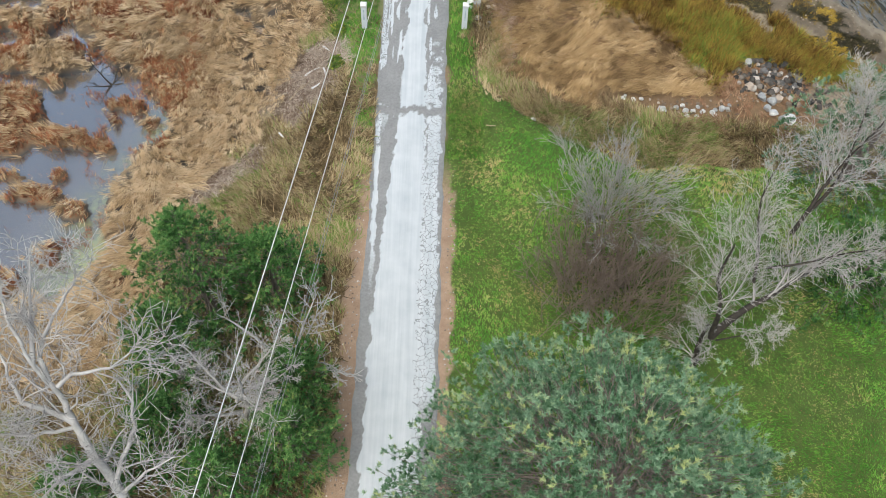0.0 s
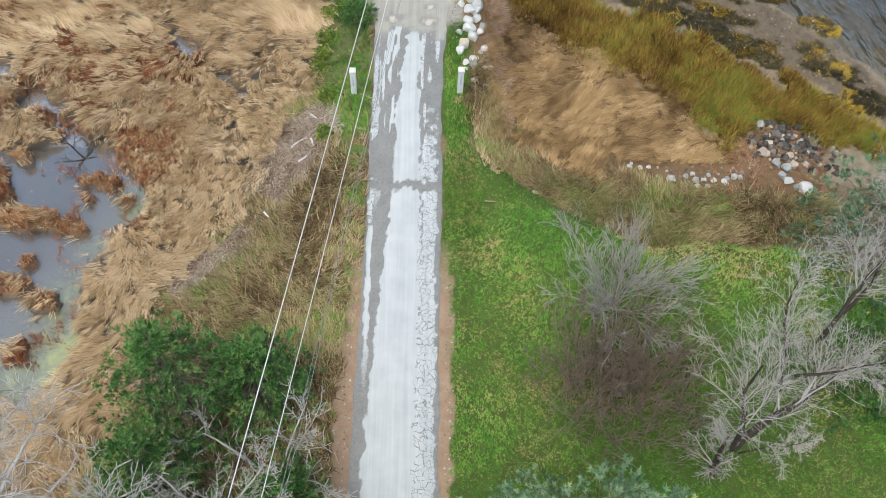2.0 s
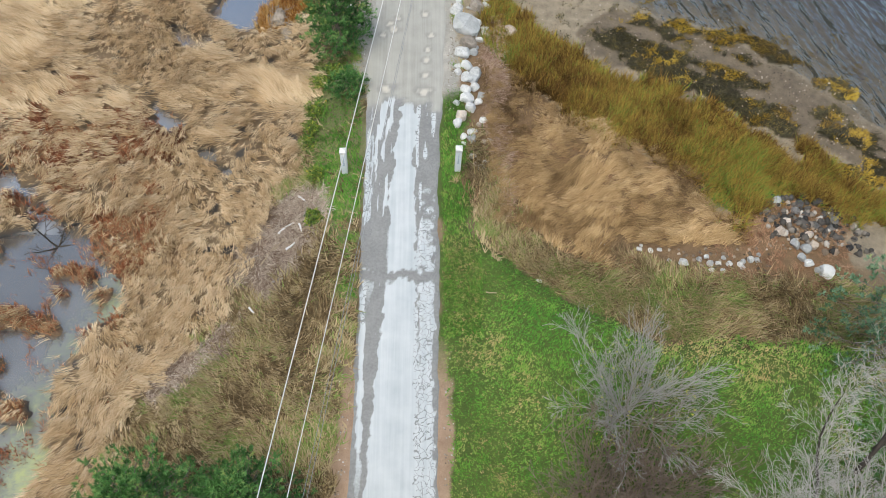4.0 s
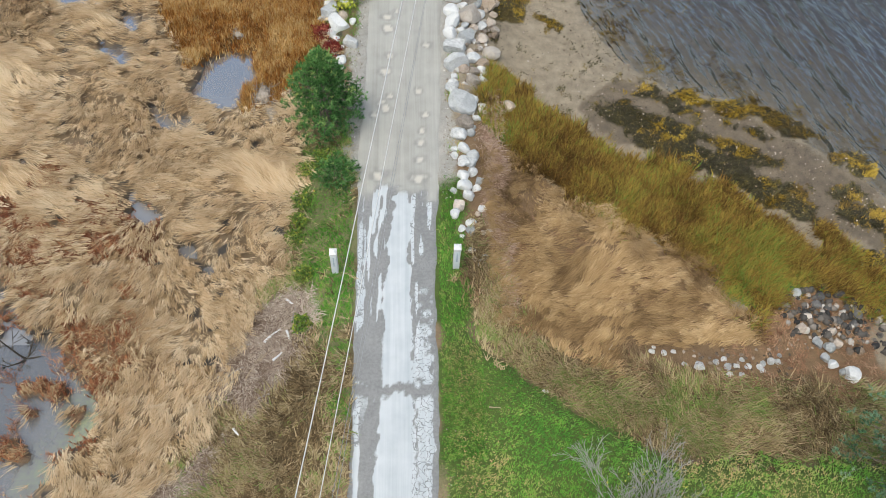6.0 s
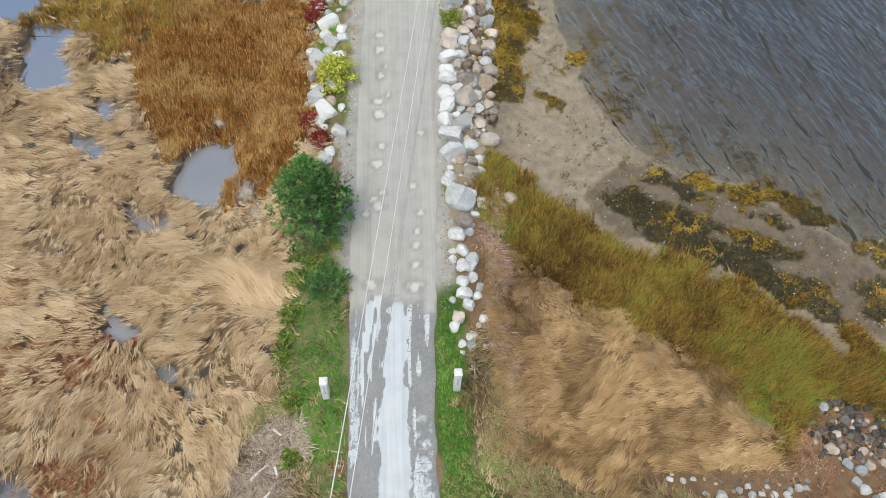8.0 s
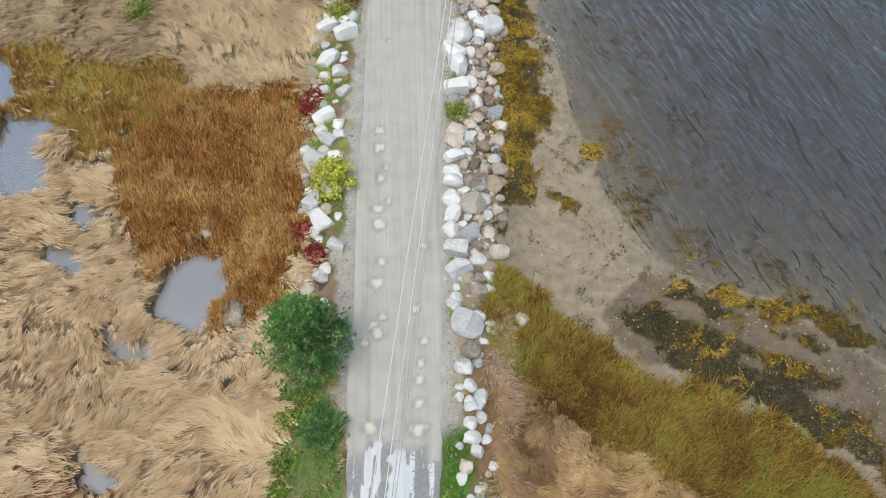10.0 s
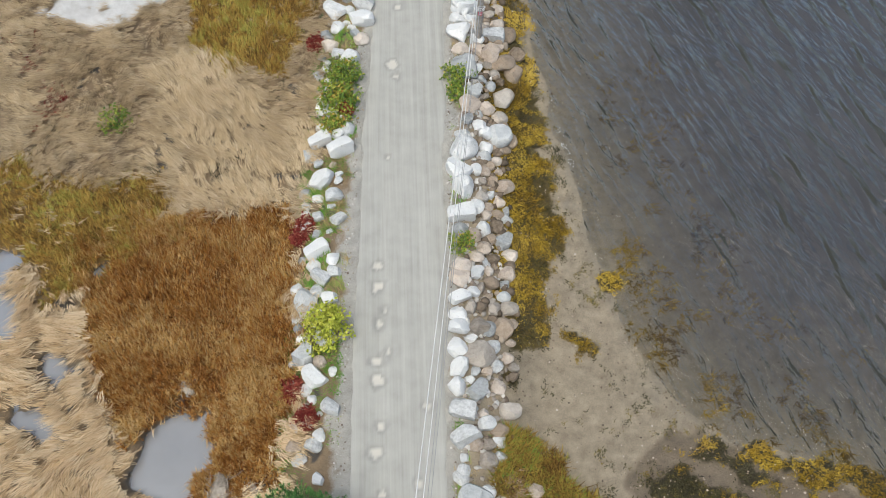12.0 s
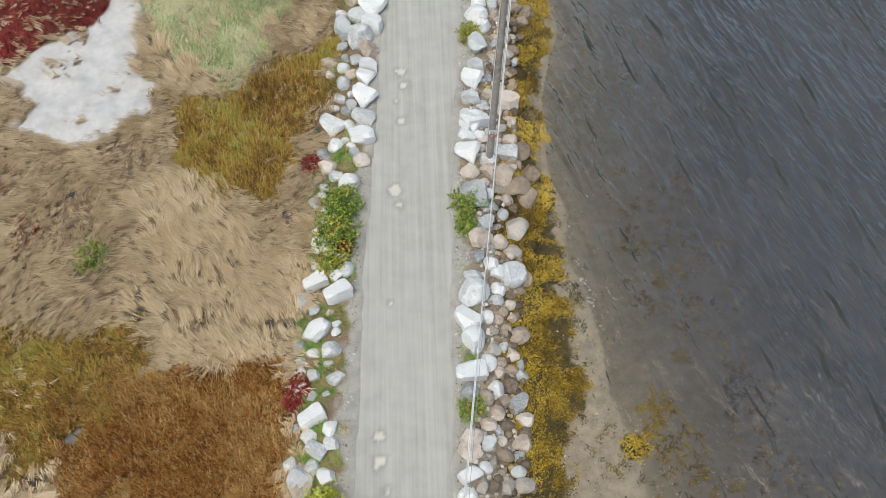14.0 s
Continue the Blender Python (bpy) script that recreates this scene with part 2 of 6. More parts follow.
def zones(x, y):
    x, y = np.asarray(x, float), np.asarray(y, float)
    d = np.abs(x - road_middle(y)) - road_half(y)
    right = x > road_middle(y)
    n = fbm(x, y, 0.8, 91)
    sea = inside(SEA, x, y)
    z = {}
    z["sand"] = smooth(-0.3, 0.3, x - road_middle(y) - 1.0) * smooth(-0.8, -2.2, np.maximum(inside(LAWN, x, y), inside(BAND, x, y)))
    z["cove"] = np.maximum(patch(COVE_STRAW, x, y, 0.5), patch(COVE_FLOOR, x, y, 0.3, 0.4)) * right
    z["band"] = patch(BAND, x, y, 0.5, 0.6) * right
    z["reed"] = np.maximum(patch(REED_EAST, x, y, 0.3, 0.7), patch(YELLOW_EAST, x, y, 0.3, 0.8)) * right
    z["lawn"] = patch(LAWN, x, y, 0.4, 0.5) * right
    z["bank"] = patch(BANK, x, y, 0.5, 0.8) * ~right
    z["verge"] = patch(VERGE, x, y, 0.4, 0.5) * ~right
    z["wrack"] = np.maximum(patch(WRACK, x, y, 0.4, 0.6), patch(WRACK_SOUTH, x, y, 0.3, 0.6))
    z["orange"] = patch(ORANGE, x, y, 0.4, 0.7)
    z["olive"] = np.maximum(patch(OLIVE_NORTH, x, y, 0.4, 0.8), patch(OLIVE_WEST, x, y, 0.6, 1.0))
    z["green"] = patch(GREEN_NORTH, x, y, 0.6, 1.0)
    z["white"] = patch(WHITE_SAND, x, y, 0.25, 0.32, 1.0) * (1 - 0.8 * smooth(0.73, 0.80, fbm(x, y, 0.9, 96)))
    z["red"] = patch(RED_NORTH, x, y, 0.3, 0.6)
    z["mud"] = pond_weight(x, y)
    islets = islet_weight(x, y) * (x < -12) * (y < 28)
    z["rust"] = np.maximum(patch(RUST, x, y, 1.0, 2.0, 2.6) * smooth(0.40, 0.56, fbm(x, y, 1.6, 55)) * (1 - 0.35 * smooth(28, 31, y)), islets)
    z["kelp"] = patch(KELP, x, y, 0.25, 0.6, 0.9) * right
    mats, z["gold"] = mat_weight(x, y)
    z["low"] = mats * right
    z["stony"] = patch(LOW_SHORE, x, y, 0.6, 0.8, 1.2) * right
    # light lost in deeper water, put into the bed's colour: darker offshore
    z["dim_seabed"] = smooth(1.5, 14.0, sea + 2.0 * (n - 0.5))
    z["wet"] = smooth(-1.3, 0.5, sea + 1.2 * (n - 0.5))
    z["gravel"] = smooth(0.95, 0.15, d + 1.1 * (n - 0.5)) * smooth(33, 36, y)
    z["dirt"] = smooth(0.55, 0.25, d + 0.4 * (n - 0.5) - 0.15 * ~right * (y < 18)) * smooth(25, 17, y)
    z["hole"] = smooth(0.15, 0.07, fbm(x, y, 0.75, 14, 3)) * ~right * (1 - z["bank"]) * (np.abs(x) < 27) * (y > 2) * (y < 78)
    z["road"] = (d < 0.05) * 1.0
    return z


# ---- materials ----
def shader(name):
    m = bpy.data.materials.new(name)
    m.use_nodes = True
    nt = m.node_tree
    return m, nt, nt.nodes["Principled BSDF"]


def node(nt, kind, **kw):
    n = nt.nodes.new("ShaderNode" + kind)
    for key, value in kw.items():
        n.inputs[key].default_value = value
    return n


def noise_node(nt, scale, detail=4.0, rough=0.55, vec=None):
    n = node(nt, "TexNoise", Scale=scale, Detail=detail, Roughness=rough)
    if vec is None:
        vec = nt.nodes.new("ShaderNodeTexCoord").outputs["Object"]
    nt.links.new(vec, n.inputs["Vector"])
    return n.outputs["Fac"]


def ramp(nt, fac, stops):
    r = nt.nodes.new("ShaderNodeValToRGB")
    e = r.color_ramp.elements
    while len(e) < len(stops):
        e.new(0.5)
    for k, (pos, col) in enumerate(stops):
        e[k].position, e[k].color = pos, (*col, 1)
    nt.links.new(fac, r.inputs[0])
    return r.outputs[0]


def math_node(nt, op, a, b=0.0, c=0.0, clamp=False):
    n = nt.nodes.new("ShaderNodeMath")
    n.operation, n.use_clamp = op, clamp
    for i, v in enumerate((a, b, c)):
        if isinstance(v, (int, float)):
            n.inputs[i].default_value = v
        else:
            nt.links.new(v, n.inputs[i])
    return n.outputs[0]


def mix_colour(nt, fac, a, b, mode="MIX"):
    n = nt.nodes.new("ShaderNodeMix")
    n.data_type, n.blend_type = "RGBA", mode
    for sock, v in ((n.inputs[0], fac), (n.inputs[6], a), (n.inputs[7], b)):
        if isinstance(v, (int, float)):
            sock.default_value = v
        elif isinstance(v, tuple):
            sock.default_value = (*v, 1)
        else:
            nt.links.new(v, sock)
    return n.outputs[2]


def attribute(nt, name):
    n = nt.nodes.new("ShaderNodeAttribute")
    n.attribute_name = name
    return n.outputs["Fac"]


def bump(nt, bsdf, height, strength=0.5, distance=0.05):
    b = node(nt, "Bump", Strength=strength, Distance=distance)
    nt.links.new(height, b.inputs["Height"])
    nt.links.new(b.outputs[0], bsdf.inputs["Normal"])


def tone_material(name, stops, rough=0.8, gloss=0.25):
    """Colour from the mesh's own tone, one value a blade, leaf or stone."""
    m, nt, bsdf = shader(name)
    nt.links.new(ramp(nt, attribute(nt, "tone"), stops), bsdf.inputs["Base Color"])
    bsdf.inputs["Roughness"].default_value = rough
    bsdf.inputs["Specular IOR Level"].default_value = gloss
    return m


def grain_material(name, stops, scale=3.0, rough=0.85, strength=0.4, distance=0.02, fine=40.0):
    m, nt, bsdf = shader(name)
    n1, n2 = noise_node(nt, scale), noise_node(nt, fine, 3.0)
    f = math_node(nt, "ADD", math_node(nt, "MULTIPLY", n1, 0.65), math_node(nt, "MULTIPLY", n2, 0.35))
    nt.links.new(ramp(nt, f, stops), bsdf.inputs["Base Color"])
    bsdf.inputs["Roughness"].default_value = rough
    bump(nt, bsdf, f, strength, distance)
    return m


def ground_material():
    m, nt, bsdf = shader("ground_cover")
    wide, mid, fine = noise_node(nt, 0.45), noise_node(nt, 2.5, 5.0), noise_node(nt, 22.0, 4.0, 0.7)
    grit = noise_node(nt, 75.0, 3.0, 0.7)
    vary = math_node(nt, "ADD", math_node(nt, "MULTIPLY", mid, 0.36), math_node(nt, "ADD", math_node(nt, "MULTIPLY", fine, 0.36), math_node(nt, "MULTIPLY", grit, 0.28)))
    vary = math_node(nt, "MULTIPLY_ADD", vary, 2.6, -0.8, clamp=True)
    layers = [
        ("sand", (0.16, 0.13, 0.09), (0.54, 0.45, 0.325)), ("stony", (0.085, 0.065, 0.045), (0.30, 0.24, 0.17)), ("cove", (0.13, 0.08, 0.045), (0.38, 0.25, 0.135)), ("band", (0.10, 0.07, 0.035), (0.26, 0.19, 0.09)),
        ("reed", (0.06, 0.042, 0.016), (0.17, 0.12, 0.035)), ("bank", (0.09, 0.065, 0.035), (0.26, 0.195, 0.10)), ("verge", (0.12, 0.14, 0.05), (0.30, 0.29, 0.14)),
        ("lawn", (0.045, 0.095, 0.015), (0.15, 0.205, 0.045)), ("wrack", (0.14, 0.09, 0.06), (0.30, 0.23, 0.17)), ("hole", (0.05, 0.045, 0.04), (0.12, 0.105, 0.09)), ("orange", (0.14, 0.075, 0.025), (0.32, 0.18, 0.06)),
        ("olive", (0.14, 0.085, 0.025), (0.30, 0.19, 0.055)), ("green", (0.14, 0.17, 0.06), (0.32, 0.36, 0.18)), ("white", (0.48, 0.46, 0.43), (0.84, 0.835, 0.83)),
        ("red", (0.08, 0.012, 0.008), (0.19, 0.035, 0.02)), ("rust", (0.20, 0.12, 0.07), (0.40, 0.26, 0.15)), ("kelp", (0.05, 0.04, 0.015), (0.16, 0.11, 0.03)),
        # the sea bed's dark pair is depth dimming painted on, not mud
        ("wet", (0.18, 0.152, 0.112), (0.42, 0.36, 0.275)), ("dim_seabed", (0.05, 0.046, 0.042), (0.115, 0.102, 0.086)),
        ("low", (0.02, 0.018, 0.010), (0.075, 0.06, 0.025)), ("mud", (0.07, 0.07, 0.072), (0.14, 0.135, 0.125)), ("gravel", (0.26, 0.245, 0.215), (0.62, 0.60, 0.55)), ("dirt", (0.30, 0.19, 0.125), (0.60, 0.44, 0.315)),
    ]
    col = mix_colour(nt, vary, (0.14, 0.097, 0.058), (0.39, 0.285, 0.175))
    for name, dark, light in layers:
        w = math_node(nt, "ADD", attribute(nt, name), math_node(nt, "MULTIPLY", math_node(nt, "SUBTRACT", fine, 0.5), 0.6))
        w = math_node(nt, "MULTIPLY_ADD", w, 2.2, -0.6, clamp=True)
        col = mix_colour(nt, w, col, mix_colour(nt, vary, dark, light))
    col = mix_colour(nt, 0.35, col, ramp(nt, wide, [(0.3, (0.6, 0.6, 0.6)), (0.7, (1.0, 1.0, 1.0))]), "MULTIPLY")
    nt.links.new(col, bsdf.inputs["Base Color"])
    bsdf.inputs["Roughness"].default_value = 0.9
    bump(nt, bsdf, vary, 0.8, 0.06)
    return m


def rock_material(name, stops, moss=(0.2, 0.17, 0.12)):
    m, nt, bsdf = shader(name)
    info = nt.nodes.new("ShaderNodeObjectInfo")
    n1, n2 = noise_node(nt, 1.6, 6.0, 0.65), noise_node(nt, 14.0, 5.0, 0.7)
    f = math_node(nt, "ADD", math_node(nt, "MULTIPLY", n1, 0.6), math_node(nt, "MULTIPLY", n2, 0.4))
    f = math_node(nt, "ADD", f, math_node(nt, "MULTIPLY_ADD", info.outputs["Random"], 0.34, -0.17))
    n3 = noise_node(nt, 5.0, 6.0, 0.75)
    f = math_node(nt, "ADD", f, math_node(nt, "MULTIPLY_ADD", n3, 0.5, -0.25))
    col = ramp(nt, f, stops)
    speck = math_node(nt, "MULTIPLY", math_node(nt, "GREATER_THAN", math_node(nt, "ADD", math_node(nt, "MULTIPLY", n2, 0.6), math_node(nt, "MULTIPLY", n3, 0.4)), 0.585), 0.6)
    col = mix_colour(nt, speck, col, moss)
    nt.links.new(col, bsdf.inputs["Base Color"])
    bsdf.inputs["Roughness"].default_value = 0.8
    bump(nt, bsdf, f, 0.9, 0.12)
    return m


def water_material(name, tint, murk, wave, shine, clarity, algae=False):
    """Clear water over its bed: the deeper, the more its own colour shows; the sky lies on it and the ripples turn it."""
    m, nt, bsdf = shader(name)
    out = nt.nodes["Material Output"]
    nt.nodes.remove(bsdf)
    pos = nt.nodes.new("ShaderNodeTexCoord").outputs["Object"]

    def ripples(turn, stretch, scale, detail):
        r = nt.nodes.new("ShaderNodeMapping")
        r.inputs["Rotation"].default_value = (0, 0, radians(turn))
        nt.links.new(pos, r.inputs["Vector"])
        long = nt.nodes.new("ShaderNodeMapping")
        long.inputs["Scale"].default_value = (1.0, stretch, 1.0)
        nt.links.new(r.outputs[0], long.inputs["Vector"])
        return noise_node(nt, scale, detail, 0.5, long.outputs[0])

    swell, ripple, fine = ripples(-15, 0.22, 1.25, 1.0), ripples(-23, 0.32, 3.4, 2.0), ripples(-6, 0.5, 10.0, 2.0)
    gust = math_node(nt, "MULTIPLY_ADD", noise_node(nt, 0.13, 3.0, 0.55, pos), 2.4, -0.6, clamp=True)
    crest = math_node(nt, "POWER", math_node(nt, "MULTIPLY_ADD", swell, 2.0, -0.5, clamp=True), 1.6)
    h = math_node(nt, "ADD", math_node(nt, "MULTIPLY", crest, 0.42), math_node(nt, "ADD", math_node(nt, "MULTIPLY", ripple, 0.26), math_node(nt, "MULTIPLY", fine, 0.05)))
    h = math_node(nt, "MULTIPLY", h, math_node(nt, "MULTIPLY_ADD", gust, 0.8, 0.45))
    b = node(nt, "Bump", Strength=1.0, Distance=wave)
    nt.links.new(h, b.inputs["Height"])
    gloss = node(nt, "BsdfGlossy", Roughness=0.07)
    clear = node(nt, "BsdfTransparent", Color=(*tint, 1))
    body = node(nt, "BsdfDiffuse", Color=(*murk, 1))
    nt.links.new(mix_colour(nt, noise_node(nt, 0.22, 4.0, 0.6, pos), tuple(c * 0.72 for c in murk), tuple(c * 1.28 for c in murk)), body.inputs["Color"])
    mixed = nt.nodes.new("ShaderNodeMixShader")
    thick = math_node(nt, "POWER", 2.718, math_node(nt, "MULTIPLY", attribute(nt, "deep"), -clarity))
    nt.links.new(math_node(nt, "SUBTRACT", 0.97, thick, clamp=True), mixed.inputs[0])
    if algae:
        # scum gathers on the eastern, shallow side
        sep = nt.nodes.new("ShaderNodeSeparateXYZ")
        nt.links.new(pos, sep.inputs[0])
        side = math_node(nt, "MULTIPLY_ADD", math_node(nt, "ADD", sep.outputs[0], math_node(nt, "MULTIPLY", sep.outputs[1], -0.45)), 0.16, 4.25, clamp=True)
        scum = math_node(nt, "MULTIPLY", math_node(nt, "MULTIPLY", noise_node(nt, 0.6, 6.0, 0.65, pos), noise_node(nt, 3.5, 6.0, 0.75, pos)), side)
        nt.links.new(ramp(nt, scum, [(0.05, murk), (0.12, (0.22, 0.245, 0.17)), (0.27, (0.38, 0.43, 0.14))]), body.inputs["Color"])
        nt.links.new(math_node(nt, "MULTIPLY_ADD", scum, 4.0, 0.35, clamp=True), mixed.inputs[0])
    fres = node(nt, "Fresnel", IOR=1.34)
    for n in (gloss, fres):
        nt.links.new(b.outputs[0], n.inputs["Normal"])
    top = nt.nodes.new("ShaderNodeMixShader")
    nt.links.new(clear.outputs[0], mixed.inputs[1])
    nt.links.new(body.outputs[0], mixed.inputs[2])
    nt.links.new(math_node(nt, "MULTIPLY_ADD", fres.outputs[0], shine, -0.019 * shine, clamp=True), top.inputs[0])
    nt.links.new(mixed.outputs[0], top.inputs[1])
    nt.links.new(gloss.outputs[0], top.inputs[2])
    nt.links.new(top.outputs[0], out.inputs["Surface"])
    return m


def plain(name, col, rough=0.6, metal=0.0, vary=0.15, scale=6.0):
    m, nt, bsdf = shader(name)
    n = noise_node(nt, scale, 5.0, 0.65)
    dark = tuple(c * (1 - vary * 2) for c in col)
    nt.links.new(ramp(nt, n, [(0.25, dark), (0.7, col)]), bsdf.inputs["Base Color"])
    bsdf.inputs["Roughness"].default_value, bsdf.inputs["Metallic"].default_value = rough, metal
    return m


GROUND = ground_material()
ROCKS = [
    rock_material("pale_granite", [(0.2, (0.38, 0.385, 0.38)), (0.42, (0.70, 0.705, 0.70)), (0.75, (0.83, 0.83, 0.82))], (0.34, 0.34, 0.32)),
    rock_material("buff_granite", [(0.25, (0.34, 0.27, 0.21)), (0.5, (0.58, 0.49, 0.41)), (0.75, (0.72, 0.65, 0.58))], (0.25, 0.2, 0.15)),
    rock_material("brown_stone", [(0.25, (0.12, 0.09, 0.06)), (0.5, (0.29, 0.225, 0.165)), (0.75, (0.44, 0.355, 0.275))], (0.08, 0.06, 0.03)),
    rock_material("grey_stone", [(0.25, (0.24, 0.25, 0.25)), (0.5, (0.47, 0.485, 0.49)), (0.75, (0.64, 0.655, 0.655))], (0.2, 0.2, 0.19)),
    rock_material("mauve_stone", [(0.25, (0.24, 0.205, 0.17)), (0.5, (0.44, 0.39, 0.335)), (0.75, (0.60, 0.55, 0.49))], (0.16, 0.13, 0.12)),
    rock_material("dark_stone", [(0.25, (0.05, 0.05, 0.05)), (0.5, (0.12, 0.115, 0.11)), (0.75, (0.24, 0.23, 0.22))], (0.05, 0.05, 0.05)),
]
STRAW = tone_material("straw", [(0.0, (0.17, 0.11, 0.055)), (0.25, (0.40, 0.275, 0.15)), (0.6, (0.60, 0.435, 0.25)), (1.0, (0.80, 0.65, 0.44))])
STRAW_NORTH = tone_material("olive_straw", [(0.0, (0.13, 0.09, 0.05)), (0.25, (0.32, 0.24, 0.14)), (0.6, (0.53, 0.405, 0.245)), (1.0, (0.74, 0.62, 0.44))])
COVE_STRAWS = tone_material("golden_straw", [(0.0, (0.16, 0.10, 0.045)), (0.3, (0.36, 0.235, 0.11)), (0.7, (0.52, 0.36, 0.18)), (1.0, (0.70, 0.52, 0.30))])
ORANGE_RUSH = tone_material("orange_rush", [(0.0, (0.17, 0.06, 0.013)), (0.35, (0.42, 0.18, 0.04)), (0.65, (0.54, 0.31, 0.085)), (1.0, (0.68, 0.50, 0.24))])
OLIVE_REED = tone_material("olive_reed", [(0.0, (0.11, 0.06, 0.015)), (0.35, (0.32, 0.195, 0.045)), (0.6, (0.44, 0.32, 0.065)), (0.8, (0.30, 0.31, 0.055)), (1.0, (0.15, 0.29, 0.05))])
BROWN_REED = tone_material("brown_reed", [(0.0, (0.17, 0.10, 0.03)), (0.4, (0.42, 0.25, 0.06)), (0.75, (0.52, 0.36, 0.09)), (1.0, (0.40, 0.38, 0.09))])
WEEDS = tone_material("dry_weeds", [(0.0, (0.13, 0.09, 0.045)), (0.35, (0.34, 0.25, 0.13)), (0.65, (0.56, 0.45, 0.28)), (0.85, (0.40, 0.36, 0.15)), (1.0, (0.22, 0.32, 0.08))])
GRASS = tone_material("grass", [(0.0, (0.075, 0.21, 0.03)), (0.4, (0.14, 0.34, 0.045)), (0.7, (0.26, 0.38, 0.085)), (0.9, (0.40, 0.36, 0.15)), (1.0, (0.50, 0.36, 0.18))])
PALE_GRASS = tone_material("pale_grass", [(0.0, (0.22, 0.26, 0.09)), (0.4, (0.42, 0.50, 0.23)), (0.75, (0.58, 0.60, 0.40)), (1.0, (0.56, 0.44, 0.26))])
RUST_PLANT = tone_material("rust_plants", [(0.0, (0.20, 0.07, 0.035)), (0.5, (0.42, 0.165, 0.08)), (0.78, (0.48, 0.28, 0.14)), (1.0, (0.66, 0.50, 0.30))])
CRIMSON = tone_material("crimson_plants", [(0.0, (0.09, 0.010, 0.010)), (0.6, (0.26, 0.035, 0.03)), (1.0, (0.42, 0.14, 0.09))])
WEED_YELLOW = tone_material("rockweed", [(0.0, (0.09, 0.055, 0.008)), (0.45, (0.27, 0.17, 0.012)), (0.8, (0.42, 0.29, 0.03)), (1.0, (0.52, 0.38, 0.06))], 0.5, 0.4)
WEED_DARK = tone_material("dark_rockweed", [(0.0, (0.025, 0.02, 0.008)), (0.6, (0.07, 0.06, 0.02)), (1.0, (0.22, 0.16, 0.025))], 0.5, 0.4)
PINE_BLUE = tone_material("pine_needles", [(0.0, (0.045, 0.12, 0.045)), (0.4, (0.14, 0.26, 0.145)), (0.75, (0.28, 0.42, 0.27)), (1.0, (0.46, 0.52, 0.22))], 0.55, 0.3)
PINE_GREEN = tone_material("fir_needles", [(0.0, (0.03, 0.095, 0.022)), (0.45, (0.09, 0.23, 0.055)), (0.8, (0.20, 0.38, 0.12)), (1.0, (0.36, 0.44, 0.13))], 0.55, 0.3)
LEAF_GREEN = tone_material("bush_leaves", [(0.0, (0.07, 0.13, 0.03)), (0.5, (0.19, 0.29, 0.05)), (0.8, (0.42, 0.44, 0.07)), (1.0, (0.48, 0.26, 0.07))], 0.6, 0.3)
LEAF_YELLOW = tone_material("yellow_leaves", [(0.0, (0.26, 0.30, 0.04)), (0.5, (0.48, 0.52, 0.07)), (1.0, (0.66, 0.62, 0.14))], 0.6, 0.3)
BARK_PALE = grain_material("pale_bark", [(0.3, (0.34, 0.325, 0.31)), (0.7, (0.60, 0.585, 0.57))], 3.0)
BARK_GREY = grain_material("grey_twigs", [(0.3, (0.40, 0.38, 0.35)), (0.7, (0.66, 0.63, 0.60))], 3.0)
BARK_DARK = grain_material("dark_bark", [(0.3, (0.02, 0.017, 0.013)), (0.7, (0.075, 0.06, 0.048))], 4.0)
BARK_BROWN = grain_material("brown_twigs", [(0.3, (0.12, 0.09, 0.08)), (0.7, (0.28, 0.23, 0.20))], 3.0)
BARK_MAUVE = grain_material("mauve_twigs", [(0.3, (0.15, 0.115, 0.09)), (0.7, (0.33, 0.265, 0.21))], 3.0)
BARK_ASH = grain_material("ash_twigs", [(0.3, (0.27, 0.26, 0.25)), (0.7, (0.50, 0.48, 0.46))], 3.0)
WOOD_GREY = grain_material("weathered_wood", [(0.3, (0.20, 0.18, 0.16)), (0.7, (0.46, 0.43, 0.39))], 5.0)
WOOD_TAN = grain_material("tan_driftwood", [(0.3, (0.30, 0.23, 0.15)), (0.7, (0.55, 0.45, 0.31))], 5.0)
WHITE_PAINT = plain("white_paint", (0.80, 0.80, 0.80), 0.5, 0, 0.05)
BLUE_WHITE = plain("bluish_white_paint", (0.86, 0.91, 0.94), 0.5, 0, 0.04)
INK_BLUE = plain("faded_blue_ink", (0.52, 0.62, 0.70), 0.6)
INK_BLACK = plain("black_ink", (0.02, 0.02, 0.02), 0.6)
PINK_TAG = plain("pink_tag", (0.62, 0.10, 0.16), 0.5)
WIRE_PALE = plain("aluminium_wire", (0.75, 0.75, 0.74), 0.4, 0.3, 0.05)
WIRE_DARK = plain("dark_cable", (0.30, 0.31, 0.32), 0.5, 0.0, 0.1)


